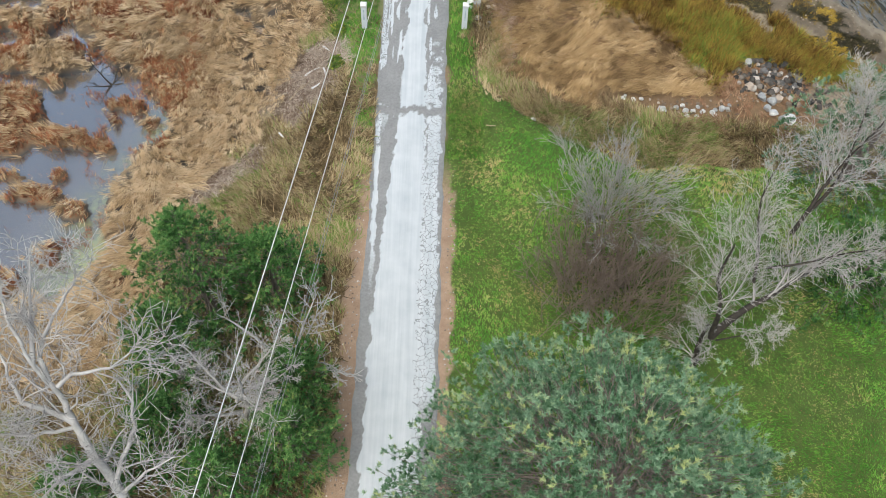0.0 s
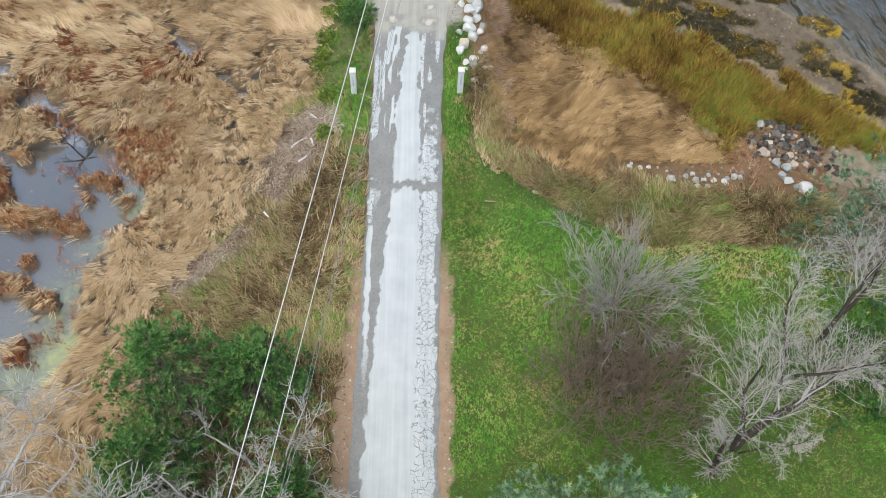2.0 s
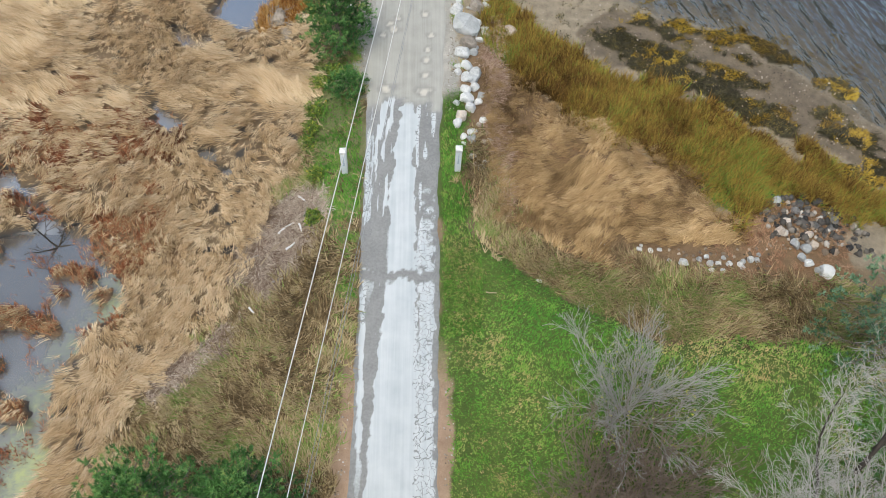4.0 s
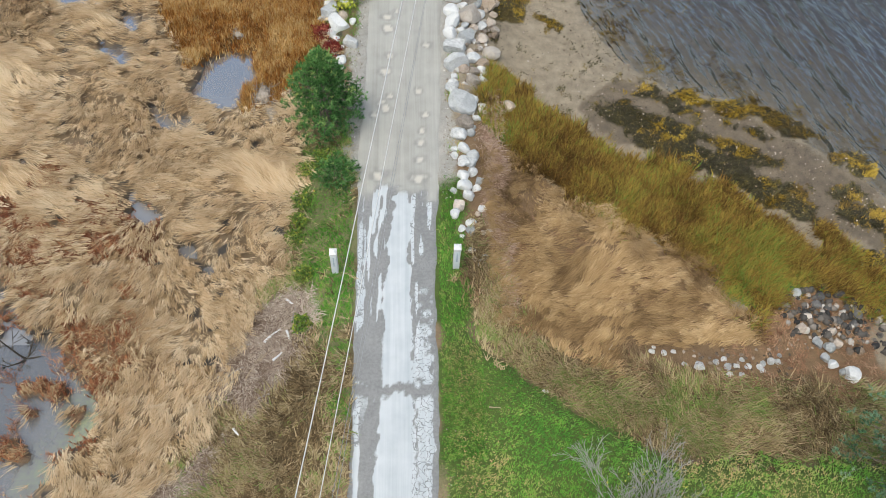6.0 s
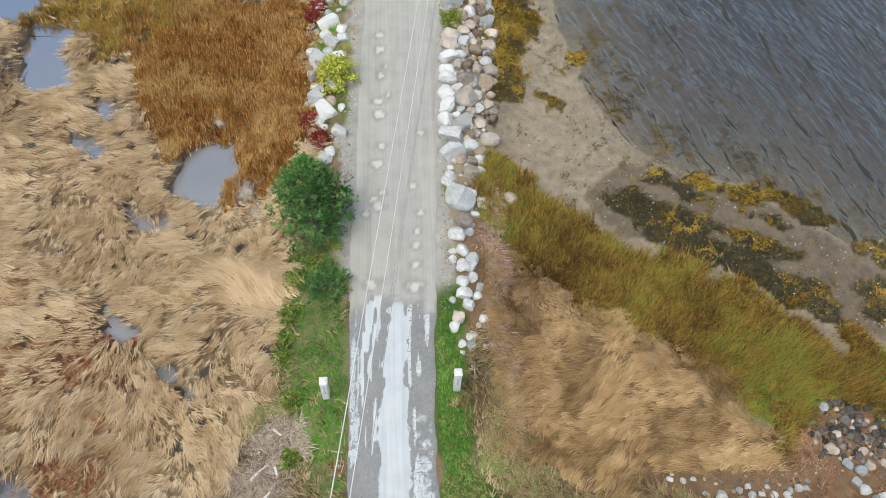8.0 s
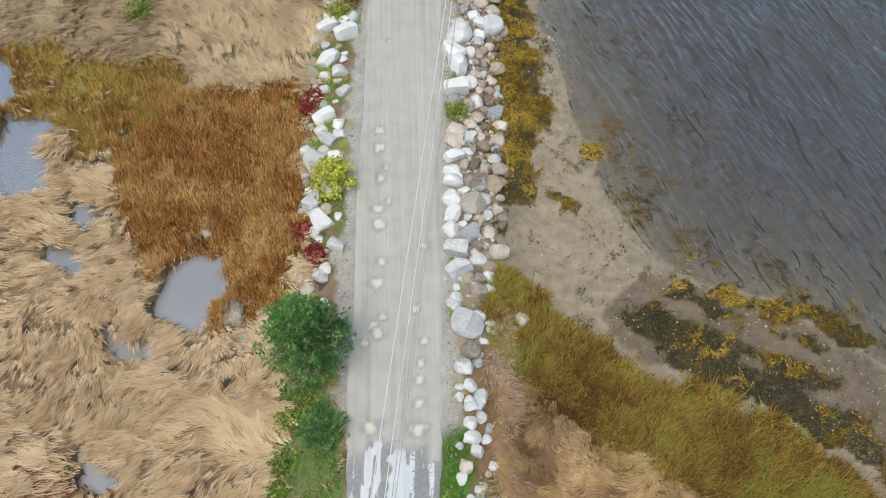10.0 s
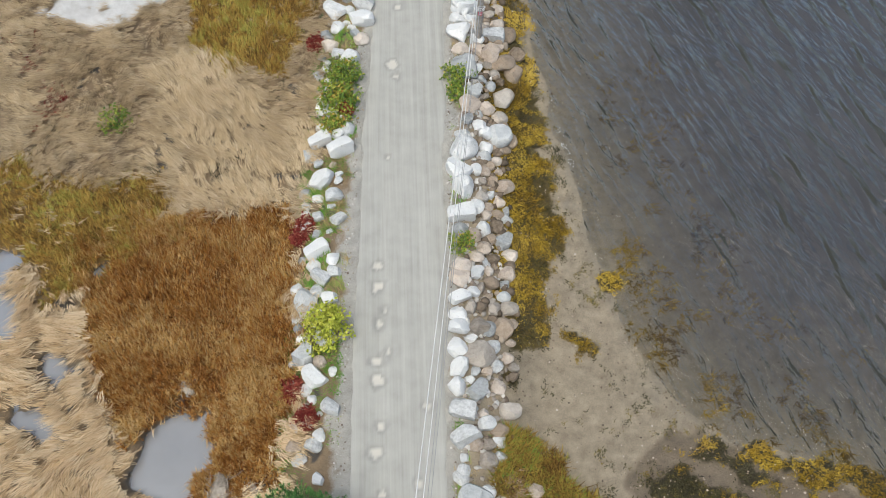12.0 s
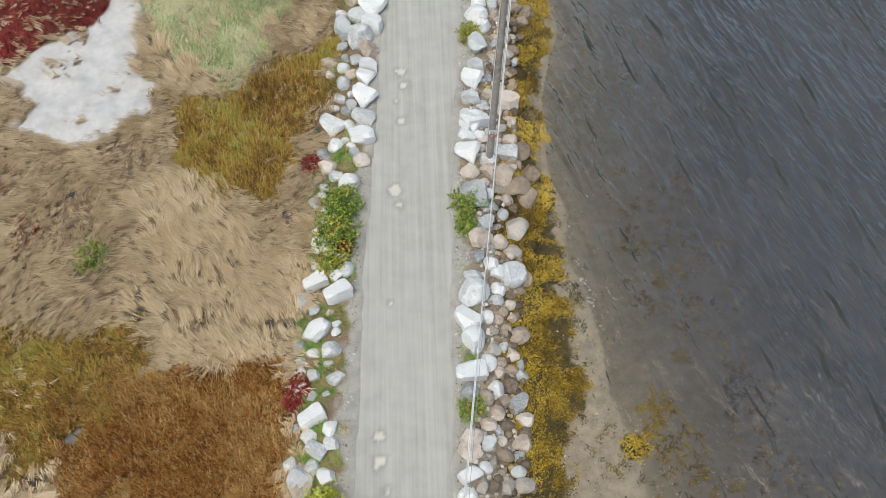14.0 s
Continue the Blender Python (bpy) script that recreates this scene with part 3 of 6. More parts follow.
# ---- mesh helpers ----
def mesh_from(name, verts, faces, material, attrs=None, smooth_shade=False):
    """faces: arrays of quads and triangles."""
    me = bpy.data.meshes.new(name)
    verts = np.asarray(verts, np.float32)
    faces = [np.asarray(f, np.int32) for f in faces if len(f)]
    loops = np.concatenate([f.ravel() for f in faces])
    sizes = np.concatenate([np.full(len(f), f.shape[1], np.int32) for f in faces])
    me.vertices.add(len(verts))
    me.vertices.foreach_set("co", verts.ravel())
    me.loops.add(len(loops))
    me.loops.foreach_set("vertex_index", loops)
    me.polygons.add(len(sizes))
    me.polygons.foreach_set("loop_start", np.concatenate([[0], np.cumsum(sizes)[:-1]]).astype(np.int32))
    me.update(calc_edges=True)
    me.polygons.foreach_set("use_smooth", np.full(len(sizes), smooth_shade))
    for key, values in (attrs or {}).items():
        a = me.attributes.new(key, "FLOAT", "POINT")
        a.data.foreach_set("value", np.asarray(values, np.float32))
    me.materials.append(material)
    me.validate()
    return me


def child(name, me, parent, label=""):
    ob = new(name, me)
    ob.parent = parent
    return tagged(ob, label) if label else ob


def part(name, bm, material, parent, label=""):
    me = bpy.data.meshes.new(name)
    bm.to_mesh(me)
    bm.free()
    me.materials.append(material)
    return child(name, me, parent, label)


def blade_arrays(p, yaw, lean, length, width, tone, curl=0.4):
    """One bent, tapering blade of three faces a point."""
    n = len(p)
    hx, hy = np.cos(yaw), np.sin(yaw)
    side = np.stack([-hy, hx, np.zeros(n)], 1) * (width * 0.5)[:, None]
    a1, a2 = lean * 0.7, np.minimum(lean + curl, 1.9)
    mid = p + np.stack([hx * np.sin(a1), hy * np.sin(a1), np.cos(a1)], 1) * (length * 0.5)[:, None]
    tip = mid + np.stack([hx * np.sin(a2), hy * np.sin(a2), np.cos(a2)], 1) * (length * 0.5)[:, None]
    v = np.stack([p - side, p + side, mid + side * 0.9, mid - side * 0.9, tip], 1).reshape(-1, 3)
    base = np.arange(n)[:, None] * 5
    return v, base + np.array([[0, 1, 2, 3]]), base + np.array([[3, 2, 4]]), np.repeat(tone, 5)


def simple_blades(name, p, yaw, lean, length, width, tone, material):
    """One triangle a blade, for short grass."""
    n = len(p)
    hx, hy = np.cos(yaw), np.sin(yaw)
    side = np.stack([-hy, hx, np.zeros(n)], 1) * (width * 0.6)[:, None]
    tip = p + np.stack([hx * np.sin(lean), hy * np.sin(lean), np.cos(lean)], 1) * length[:, None]
    v = np.stack([p - side, p + side, tip], 1).reshape(-1, 3)
    return mesh_from(name, v, [np.arange(n * 3).reshape(-1, 3)], material, {"tone": np.clip(np.repeat(tone, 3), 0, 1)})


def blades(name, p, yaw, lean, length, width, tone, material, curl=0.4):
    v, quads, tris, tones = blade_arrays(p, yaw, lean, length, width, tone, curl)
    return mesh_from(name, v, [quads, tris], material, {"tone": np.clip(tones, 0, 1)})


# the plan on a raster, to strew things by
RX0, RY0, RSTEP, RW, RH = -28.0, -3.0, 0.12, 467, 680
_x, _y = np.meshgrid(RX0 + RSTEP * np.arange(RW), RY0 + RSTEP * np.arange(RH))
RASTER = zones(_x, _y)
RASTER["height"] = heights(_x, _y)


def plan(key, x, y):
    i = np.clip(np.rint((np.asarray(x) - RX0) / RSTEP).astype(int), 0, RW - 1)
    j = np.clip(np.rint((np.asarray(y) - RY0) / RSTEP).astype(int), 0, RH - 1)
    return RASTER[key][j, i]


def scatter(box, density, keep, rng):
    """Points on the ground inside a box, kept with the chance that keep gives."""
    x0, y0, x1, y1 = box
    n = int((x1 - x0) * (y1 - y0) * density)
    x, y = rng.uniform(x0, x1, n), rng.uniform(y0, y1, n)
    k = rng.uniform(0, 1, n) < keep(x, y)
    x, y = x[k], y[k]
    return np.stack([x, y, plan("height", x, y)], 1)


def stuff(name, me, label, category):
    return tagged(new(name, me), label, category, kind="stuff")


# ---- the ground, one sheet to the horizon ----
def spread(a, b, step, far):
    inner = np.arange(a, b + step / 2, step)
    steps = step * 1.35 ** np.arange(1, 60)
    out = np.cumsum(steps)
    out = out[out < far]
    return np.concatenate([(a - out)[::-1], inner, b + out])


gx, gy = spread(-27, 27, 0.23, 3000), spread(2, 78, 0.23, 3000)
X, Y = np.meshgrid(gx, gy)
fx, fy = X.ravel(), Y.ravel()
fz = heights(fx, fy)
nx, ny = len(gx), len(gy)
idx = np.arange(nx * ny).reshape(ny, nx)
grid = np.stack([idx[:-1, :-1], idx[:-1, 1:], idx[1:, 1:], idx[1:, :-1]], -1).reshape(-1, 4)
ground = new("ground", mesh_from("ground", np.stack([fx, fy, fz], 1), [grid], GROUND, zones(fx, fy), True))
tagged(ground, "tidal marsh, lawn and beach beside a causeway", "ground", kind="structure")

# ---- the road: cracked pale asphalt, then potholed gravel ----
POTHOLES = [(-1.6, 34.8, 0.34), (0.1, 34.8, 0.32), (0.2, 35.8, 0.22), (0.2, 36.7, 0.2), (0.2, 37.4, 0.18), (-1.4, 38.7, 0.26), (-1.6, 39.1, 0.28), (-1.2, 39.5, 0.2),
            (-2.0, 38.3, 0.2), (0.4, 38.35, 0.2), (-1.5, 41.0, 0.26), (0.1, 39.8, 0.2), (0.5, 42.8, 0.2), (-1.3, 42.1, 0.24), (-1.4, 43.9, 0.24), (-1.4, 44.7, 0.26), (-1.0, 45.1, 0.2),
            (-1.3, 46.3, 0.26), (-1.1, 46.9, 0.22), (-1.4, 48.0, 0.28), (-1.4, 49.0, 0.22), (-0.5, 59.3, 0.2), (-0.7, 60.1, 0.3), (-0.3, 63.9, 0.26), (-0.5, 65.0, 0.14), (-0.1, 66.0, 0.24),
            (-0.3, 66.8, 0.26), (-0.9, 54.6, 0.14)]


def build_road():
    ys, us = np.arange(-30, 130.01, 0.14), np.linspace(-1, 1, 57)
    U, V = np.meshgrid(us, ys)
    u, y = U.ravel(), V.ravel()
    half = road_half(y) + 0.14 * (fbm(y, y * 0 + np.sign(u), 0.9, 8) - 0.5) + smooth(33, 36, y) * 0.34 * (fbm(y, y * 0 + 3 * np.sign(u), 2.2, 18) - 0.6)
    off = u * half
    x = road_middle(y) + off
    gravel = smooth(-0.5, 0.4, y - 34.2 + 1.6 * (fbm(x, y, 0.7, 2) - 0.5))
    z = 1.46 - 0.03 * u * u + 0.012 * (fbm(x, y, 0.5, 4) - 0.5) - 0.05 * smooth(0.9, 1.0, np.abs(u))
    # wheel ruts of the gravel stretch
    z -= gravel * 0.025 * (np.exp(-((off + 0.85) / 0.3) ** 2) + np.exp(-((off - 0.8) / 0.3) ** 2))
    silt, rim = np.zeros(len(x)), np.zeros(len(x))
    for px, py, r in POTHOLES:
        d = np.hypot(x - px, y - py) / r + 1.1 * (fbm(x, y, 0.3, int(px * 10 + py * 10) % 97) - 0.5)
        silt = np.maximum(silt, smooth(0.8, 0.35, d) * 0.9)
        rim = np.maximum(rim, smooth(1.7, 0.85, d))
        z -= 0.05 * smooth(1.1, 0.5, d)
    n1, n2 = fbm(x, y, 0.35, 6), fbm(x * 4, y, 1.2, 7)
    edge = 0.5 * (n1 - 0.5) + 0.3 * (n2 - 0.5)
    # a ragged seam of bare asphalt along the right wheel track
    lo, hi = np.interp(y, [8, 15, 22, 28, 33.5], [-1.25, -1.1, -0.7, -0.55, -0.15]), np.interp(y, [8, 15, 22, 28, 33.5], [0.98, 0.95, 0.86, 0.62, 0.45])
    pale = smooth(-0.08, 0.10, np.minimum(off - lo, hi - off) + edge * 0.55)
    strip = smooth(0.16, 0.05, np.abs(off + np.interp(y, [12, 30], [1.25, 1.52])) + edge * 0.25) * smooth(12, 20, y)
    strip = np.maximum(strip, smooth(0.34, 0.20, np.abs(off - 1.18) + edge * 0.5) * smooth(8, 12, y) * smooth(30, 25, y + 4 * (n1 - 0.5)))
    trails = 0.95 * smooth(0.60, 0.74, fbm(off * 6, y * 0.45, 1.0, 9, 3)) * smooth(21, 27, y) * smooth(1.6, 1.4, np.abs(off))
    pale = np.maximum(pale, trails)
    worn = np.maximum(pale, strip * smooth(34, 31, y))
    patch_dark = smooth(0.25, 0.0, np.abs(y - 24.7 - 0.5 * (n1 - 0.5)) - 0.12)
    worn *= 1 - 0.85 * np.maximum(patch_dark, smooth(0.2, 0.0, np.abs(y - 26.2) - 1.5 + n1) * smooth(-0.3, -0.7, off))
    crack = np.maximum(smooth(0.55, 0.85, off + 0.3 * (n1 - 0.5)) * smooth(6, 10, y), 0.6 * smooth(-1.0, -1.35, off) * smooth(20, 24, y))
    attrs = {"gravel": gravel, "silt": silt, "rim": rim * (1 - silt), "worn": worn * (1 - gravel), "crack": crack * (1 - gravel), "across": off}
    n, k = len(us), len(ys)
    i = np.arange(n * k).reshape(k, n)
    q = np.stack([i[:-1, :-1], i[:-1, 1:], i[1:, 1:], i[1:, :-1]], -1).reshape(-1, 4)
    m, nt, bsdf = shader("road_surface")
    mid, fine, grit = noise_node(nt, 1.3, 5.0), noise_node(nt, 9.0, 5.0, 0.65), noise_node(nt, 60.0, 3.0, 0.7)
    pos = nt.nodes.new("ShaderNodeTexCoord").outputs["Object"]
    long = nt.nodes.new("ShaderNodeMapping")
    long.inputs["Scale"].default_value = (5.0, 0.12, 1.0)
    nt.links.new(pos, long.inputs["Vector"])
    streak = noise_node(nt, 1.0, 4.0, 0.6, long.outputs[0])
    asphalt = ramp(nt, math_node(nt, "ADD", math_node(nt, "MULTIPLY", fine, 0.6), math_node(nt, "MULTIPLY", mid, 0.4)), [(0.3, (0.18, 0.182, 0.183)), (0.7, (0.30, 0.302, 0.30))])
    white = ramp(nt, math_node(nt, "ADD", math_node(nt, "MULTIPLY", streak, 0.6), math_node(nt, "MULTIPLY", mid, 0.4)), [(0.3, (0.40, 0.445, 0.475)), (0.7, (0.60, 0.625, 0.645))])
    w = math_node(nt, "ADD", attribute(nt, "worn"), math_node(nt, "MULTIPLY", math_node(nt, "SUBTRACT", fine, 0.5), 0.5))
    col = mix_colour(nt, math_node(nt, "MULTIPLY_ADD", w, 2.4, -0.7, clamp=True), asphalt, white)
    vor = nt.nodes.new("ShaderNodeTexVoronoi")
    vor.feature = "DISTANCE_TO_EDGE"
    vor.inputs["Scale"].default_value = 4.2
    warp = nt.nodes.new("ShaderNodeVectorMath")
    warp.operation = "MULTIPLY_ADD"
    nz = node(nt, "TexNoise", Scale=3.0, Detail=3.0)
    nt.links.new(pos, nz.inputs["Vector"])
    nt.links.new(nz.outputs["Color"], warp.inputs[0])
    warp.inputs[1].default_value = (0.5, 0.5, 0.0)
    nt.links.new(pos, warp.inputs[2])
    nt.links.new(warp.outputs[0], vor.inputs["Vector"])
    line = math_node(nt, "LESS_THAN", vor.outputs["Distance"], 0.034)
    line = math_node(nt, "MULTIPLY", line, math_node(nt, "GREATER_THAN", math_node(nt, "ADD", attribute(nt, "crack"), math_node(nt, "MULTIPLY", math_node(nt, "SUBTRACT", mid, 0.5), 1.2)), 0.5))
    col = mix_colour(nt, math_node(nt, "MULTIPLY", line, 0.85), col, (0.20, 0.205, 0.21))
    gr = math_node(nt, "ADD", math_node(nt, "MULTIPLY", streak, 0.5), math_node(nt, "ADD", math_node(nt, "MULTIPLY", grit, 0.2), math_node(nt, "MULTIPLY", mid, 0.3)))
    gravel_col = ramp(nt, gr, [(0.3, (0.275, 0.27, 0.245)), (0.5, (0.375, 0.368, 0.338)), (0.72, (0.47, 0.465, 0.43))])
    gravel_col = mix_colour(nt, math_node(nt, "MULTIPLY", attribute(nt, "rim"), 0.5), gravel_col, (0.24, 0.235, 0.22))
    gravel_col = mix_colour(nt, attribute(nt, "silt"), gravel_col, (0.56, 0.53, 0.47))
    col = mix_colour(nt, attribute(nt, "gravel"), col, gravel_col)
    nt.links.new(col, bsdf.inputs["Base Color"])
    bsdf.inputs["Roughness"].default_value = 0.75
    bump(nt, bsdf, math_node(nt, "ADD", math_node(nt, "MULTIPLY", grit, 0.5), math_node(nt, "MULTIPLY", line, -1.0)), 0.35, 0.02)
    ob = new("road", mesh_from("road", np.stack([x, y, z], 1), [q], m, attrs, True))
    return tagged(ob, "single-lane road, cracked pale asphalt turning to potholed gravel", "road", kind="structure")


build_road()

# ---- water ----
SEA_WATER = water_material("sea_water", (0.88, 0.90, 0.90), (0.061, 0.060, 0.064), 0.85, 10.0, 3.3)
POND_WATER = water_material("pond_water", (0.7, 0.72, 0.74), (0.27, 0.275, 0.285), 0.012, 60.0, 12.0)
ALGAE_WATER = water_material("algae_water", (0.7, 0.72, 0.74), (0.24, 0.245, 0.255), 0.012, 60.0, 6.0, True)


def sheet(name, xs, ys, z, material, label):
    """A water surface that knows how deep its bed lies."""
    X, Y = np.meshgrid(xs, ys)
    x, y = X.ravel(), Y.ravel()
    i = np.arange(len(x)).reshape(X.shape)
    q = np.stack([i[:-1, :-1], i[:-1, 1:], i[1:, 1:], i[1:, :-1]], -1).reshape(-1, 4)
    deep = np.clip(z - heights(x, y), 0, 3)
    ob = new(name, mesh_from(name, np.stack([x, y, 0 * x + z], 1), [q], material, {"deep": deep}, True))
    ob.visible_shadow = False
    return tagged(ob, label, "water", kind="structure")


far_steps = 30 + 1.6 ** np.arange(2, 17)
sheet("water", np.concatenate([np.arange(4.6, 30, 0.4), far_steps]), np.concatenate([np.arange(20, 82, 0.4), far_steps + 53]), 0.0, SEA_WATER, "dark rippled tidal water off a sandy beach")
for k, (key, poly) in enumerate(PONDS.items()):
    xs, yys = [p[0] for p in poly], [p[1] for p in poly]
    sheet("pond", np.arange(min(xs) - 0.8, max(xs) + 1.0, 0.3), np.arange(min(yys) - 0.8, max(yys) + 1.0, 0.3), POND_LEVEL + 0.004 * k, ALGAE_WATER if key == "south" else POND_WATER, "still grey pond in the salt marsh")

# ---- grasses, reeds and weeds ----
rng = np.random.default_rng(7)


def dry_marsh(x, y):
    w = smooth(-3.4, -4.6, x - road_middle(y) + 0.9 * (fbm(x, y, 0.9, 29) - 0.5))
    for key, share in (("bank", 1), ("orange", 1), ("olive", 0.97), ("green", 0.7), ("white", 0.998), ("red", 0.9), ("mud", 1)):
        w = w * (1 - share * plan(key, x, y))
    return w * (1 - 0.75 * plan("rust", x, y)) * (1 - 0.9 * plan("hole", x, y))


def flow(x, y, seed):
    return 2.2 * math.pi * fbm(x, y, 7.0, seed, 3) + 2.0 * fbm(x, y, 1.8, seed + 5, 2)


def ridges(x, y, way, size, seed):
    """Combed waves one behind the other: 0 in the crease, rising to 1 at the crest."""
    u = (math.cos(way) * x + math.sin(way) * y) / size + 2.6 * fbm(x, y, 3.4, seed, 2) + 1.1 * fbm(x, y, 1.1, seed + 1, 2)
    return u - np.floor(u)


def straw_field(name, box, density, keep, label, seed, material, tone=0.55, contrast=1.0, per=8, size=1.0, way=1.05, tint=None, width=0.025):
    """Grass lying in combed waves: the blades of a wave share their lie, those of a lock their tone; the waves' light
    and shade are put into the tone too.
    """
    def creased(x, y):
        crest = ridges(x, y, way, 0.75 * size, seed + 7)
        return keep(x, y) * (0.25 + 0.75 * smooth(0.02, 0.22, crest)) * (1 - 0.75 * smooth(0.62, 0.70, fbm(x, y, 0.7, seed + 9, 3)))
    p = scatter(box, density, creased, rng)
    x, y, n = p[:, 0], p[:, 1], len(p)
    wave, lock = fbm(x, y, 1.5, seed + 1, 2), fbm(x, y, 0.4, seed + 3, 2)
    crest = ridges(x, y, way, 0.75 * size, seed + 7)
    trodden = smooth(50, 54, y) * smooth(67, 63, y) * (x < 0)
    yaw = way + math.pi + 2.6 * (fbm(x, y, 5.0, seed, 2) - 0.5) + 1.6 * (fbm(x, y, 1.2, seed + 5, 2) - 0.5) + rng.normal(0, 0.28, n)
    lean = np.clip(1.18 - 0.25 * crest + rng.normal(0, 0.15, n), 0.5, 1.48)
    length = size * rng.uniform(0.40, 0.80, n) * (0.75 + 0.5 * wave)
    # the crest term paints shading: highlights on the crests, shadow in the creases
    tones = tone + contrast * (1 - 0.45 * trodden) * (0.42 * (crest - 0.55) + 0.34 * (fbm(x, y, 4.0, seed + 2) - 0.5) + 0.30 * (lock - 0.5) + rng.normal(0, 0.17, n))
    if tint:
        tones = tones + tint(x, y)
    k = np.repeat(np.arange(n), per)
    m = len(k)
    q = p[k] + rng.normal(0, 1, (m, 3)) * [0.06, 0.06, 0.0] + np.stack([0 * k, 0 * k, 0.22 * crest[k] + 0.08 * lock[k] + rng.uniform(0, 0.04, m)], 1)
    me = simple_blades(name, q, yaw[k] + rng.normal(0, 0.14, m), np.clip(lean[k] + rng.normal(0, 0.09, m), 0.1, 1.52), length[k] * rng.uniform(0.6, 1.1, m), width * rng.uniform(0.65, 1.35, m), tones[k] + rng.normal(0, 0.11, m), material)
    return stuff(name, me, label, "grass")


def north(x, y):
    return smooth(49, 54, y + 3 * (fbm(x, y, 2.5, 99) - 0.5))


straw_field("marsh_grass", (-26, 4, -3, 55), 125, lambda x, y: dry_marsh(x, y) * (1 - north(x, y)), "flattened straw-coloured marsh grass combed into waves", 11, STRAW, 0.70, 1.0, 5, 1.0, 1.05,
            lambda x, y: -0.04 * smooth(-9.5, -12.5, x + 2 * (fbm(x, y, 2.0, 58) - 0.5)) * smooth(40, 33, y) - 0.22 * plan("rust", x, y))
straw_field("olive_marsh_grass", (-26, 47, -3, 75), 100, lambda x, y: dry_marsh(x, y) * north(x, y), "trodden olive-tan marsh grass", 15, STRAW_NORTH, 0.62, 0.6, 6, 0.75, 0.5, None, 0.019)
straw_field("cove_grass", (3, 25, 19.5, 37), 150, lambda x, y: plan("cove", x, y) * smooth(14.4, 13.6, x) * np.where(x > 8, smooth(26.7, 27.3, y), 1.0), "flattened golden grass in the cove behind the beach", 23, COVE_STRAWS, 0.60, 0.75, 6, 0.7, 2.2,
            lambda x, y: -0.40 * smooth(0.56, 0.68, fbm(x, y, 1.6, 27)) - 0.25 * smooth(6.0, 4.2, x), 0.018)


def stand(name, box, density, keep, material, label, size, width, lean, seed, tone=0.5, mottle=0.55, category="reeds", jitter=0.17, clump=6, extra=None, stray=0.9):
    p = scatter(box, density / clump, keep, rng)
    share = np.repeat(rng.normal(0, jitter, len(p)), clump)
    p = np.repeat(p, clump, 0) + rng.normal(0, 1, (len(p) * clump, 3)) * [0.02 + 0.008 * clump, 0.02 + 0.008 * clump, 0.0]
    x, y, n = p[:, 0], p[:, 1], len(p)
    yaw = flow(x, y, seed) + rng.normal(0, stray, n)
    tones = tone + mottle * (fbm(x, y, 2.2, seed + 1) - 0.5) + 0.35 * (fbm(x, y, 0.45, seed + 4, 2) - 0.5) + share + rng.normal(0, 0.07, n)
    if extra:
        tones = tones + extra(x, y)
    tall = size * rng.uniform(0.55, 1.1, n) * (0.6 + 0.8 * fbm(x, y, 0.8, seed + 2, 2))
    shape = (p, yaw, np.clip(rng.normal(lean, 0.25, n), 0.05, 1.4), tall, rng.uniform(0.6, 1.3, n) * width, tones, material)
    me = simple_blades(name, *shape) if material in (GRASS, OLIVE_REED, ORANGE_RUSH, BROWN_REED, WEEDS, WEED_YELLOW, WEED_DARK) else blades(name, *shape, 0.35)
    return stuff(name, me, label, category)


def slope_band(x, y, a, b):
    d = np.abs(x - road_middle(y)) - road_half(y)
    return ((d > a) & (d < b)) * 1.0


def zone_of(key, lo=0.2):
    return lambda x, y: smooth(lo, 0.8, plan(key, x, y)) * (plan("road", x, y) < 0.5)


stand("orange_rushes", (-15, 38, -4, 53), 900, lambda x, y: plan("orange", x, y) * (1 - plan("mud", x, y)), ORANGE_RUSH, "dense rust-orange rushes in the marsh", 0.42, 0.04, 0.4, 41, 0.57, 0.6, "reeds", 0.34, 4, None, 3.0)
stand("olive_rushes", (-24, 46, -3, 70), 560, lambda x, y: plan("olive", x, y) * (1 - plan("mud", x, y)) * (0.65 + 0.35 * smooth(0.4, 0.6, fbm(x, y, 1.0, 44))), BROWN_REED, "olive-brown marsh rushes", 0.42, 0.042, 0.55, 43, 0.45, 0.9, "reeds", 0.32, 5, None, 3.0)
stand("pale_green_grass", (-14, 65, -3, 76), 260, zone_of("green"), PALE_GRASS, "pale green beach grass blown over", 0.6, 0.03, 0.9, 45, 0.5, 0.8, "grass", 0.25, 4)
stand("shore_reeds", (3, 26, 25, 43), 850, lambda x, y: plan("reed", x, y) * (1 - 0.5 * plan("cove", x, y)), OLIVE_REED, "olive and yellow shore reeds behind the beach", 0.6, 0.036, 0.65, 47, 0.36, 0.7, "reeds", 0.30, 7,
      lambda x, y: -0.12 * smooth(13, 7, x) + 0.40 * smooth(2.6, 0.6, np.hypot(x - 15.6, y - 30.6)) + 0.4 * smooth(1.6, 0.5, np.abs(x - 3.9)) * smooth(36, 38, y), 1.8)
stand("tall_weeds", (1.5, 18, 26, 33), 560, lambda x, y: np.maximum(plan("band", x, y), smooth(-1.3, -0.5, inside(LAWN, x, y)) * smooth(0.3, -0.3, inside(LAWN, x, y)) * (x > 2.0) * (y < 30)) * (1 - 0.8 * plan("lawn", x, y)), WEEDS, "tall dry brown weeds at the edge of the lawn", 0.62, 0.042, 0.8, 49, 0.53, 0.75, "weeds", 0.32, 5)
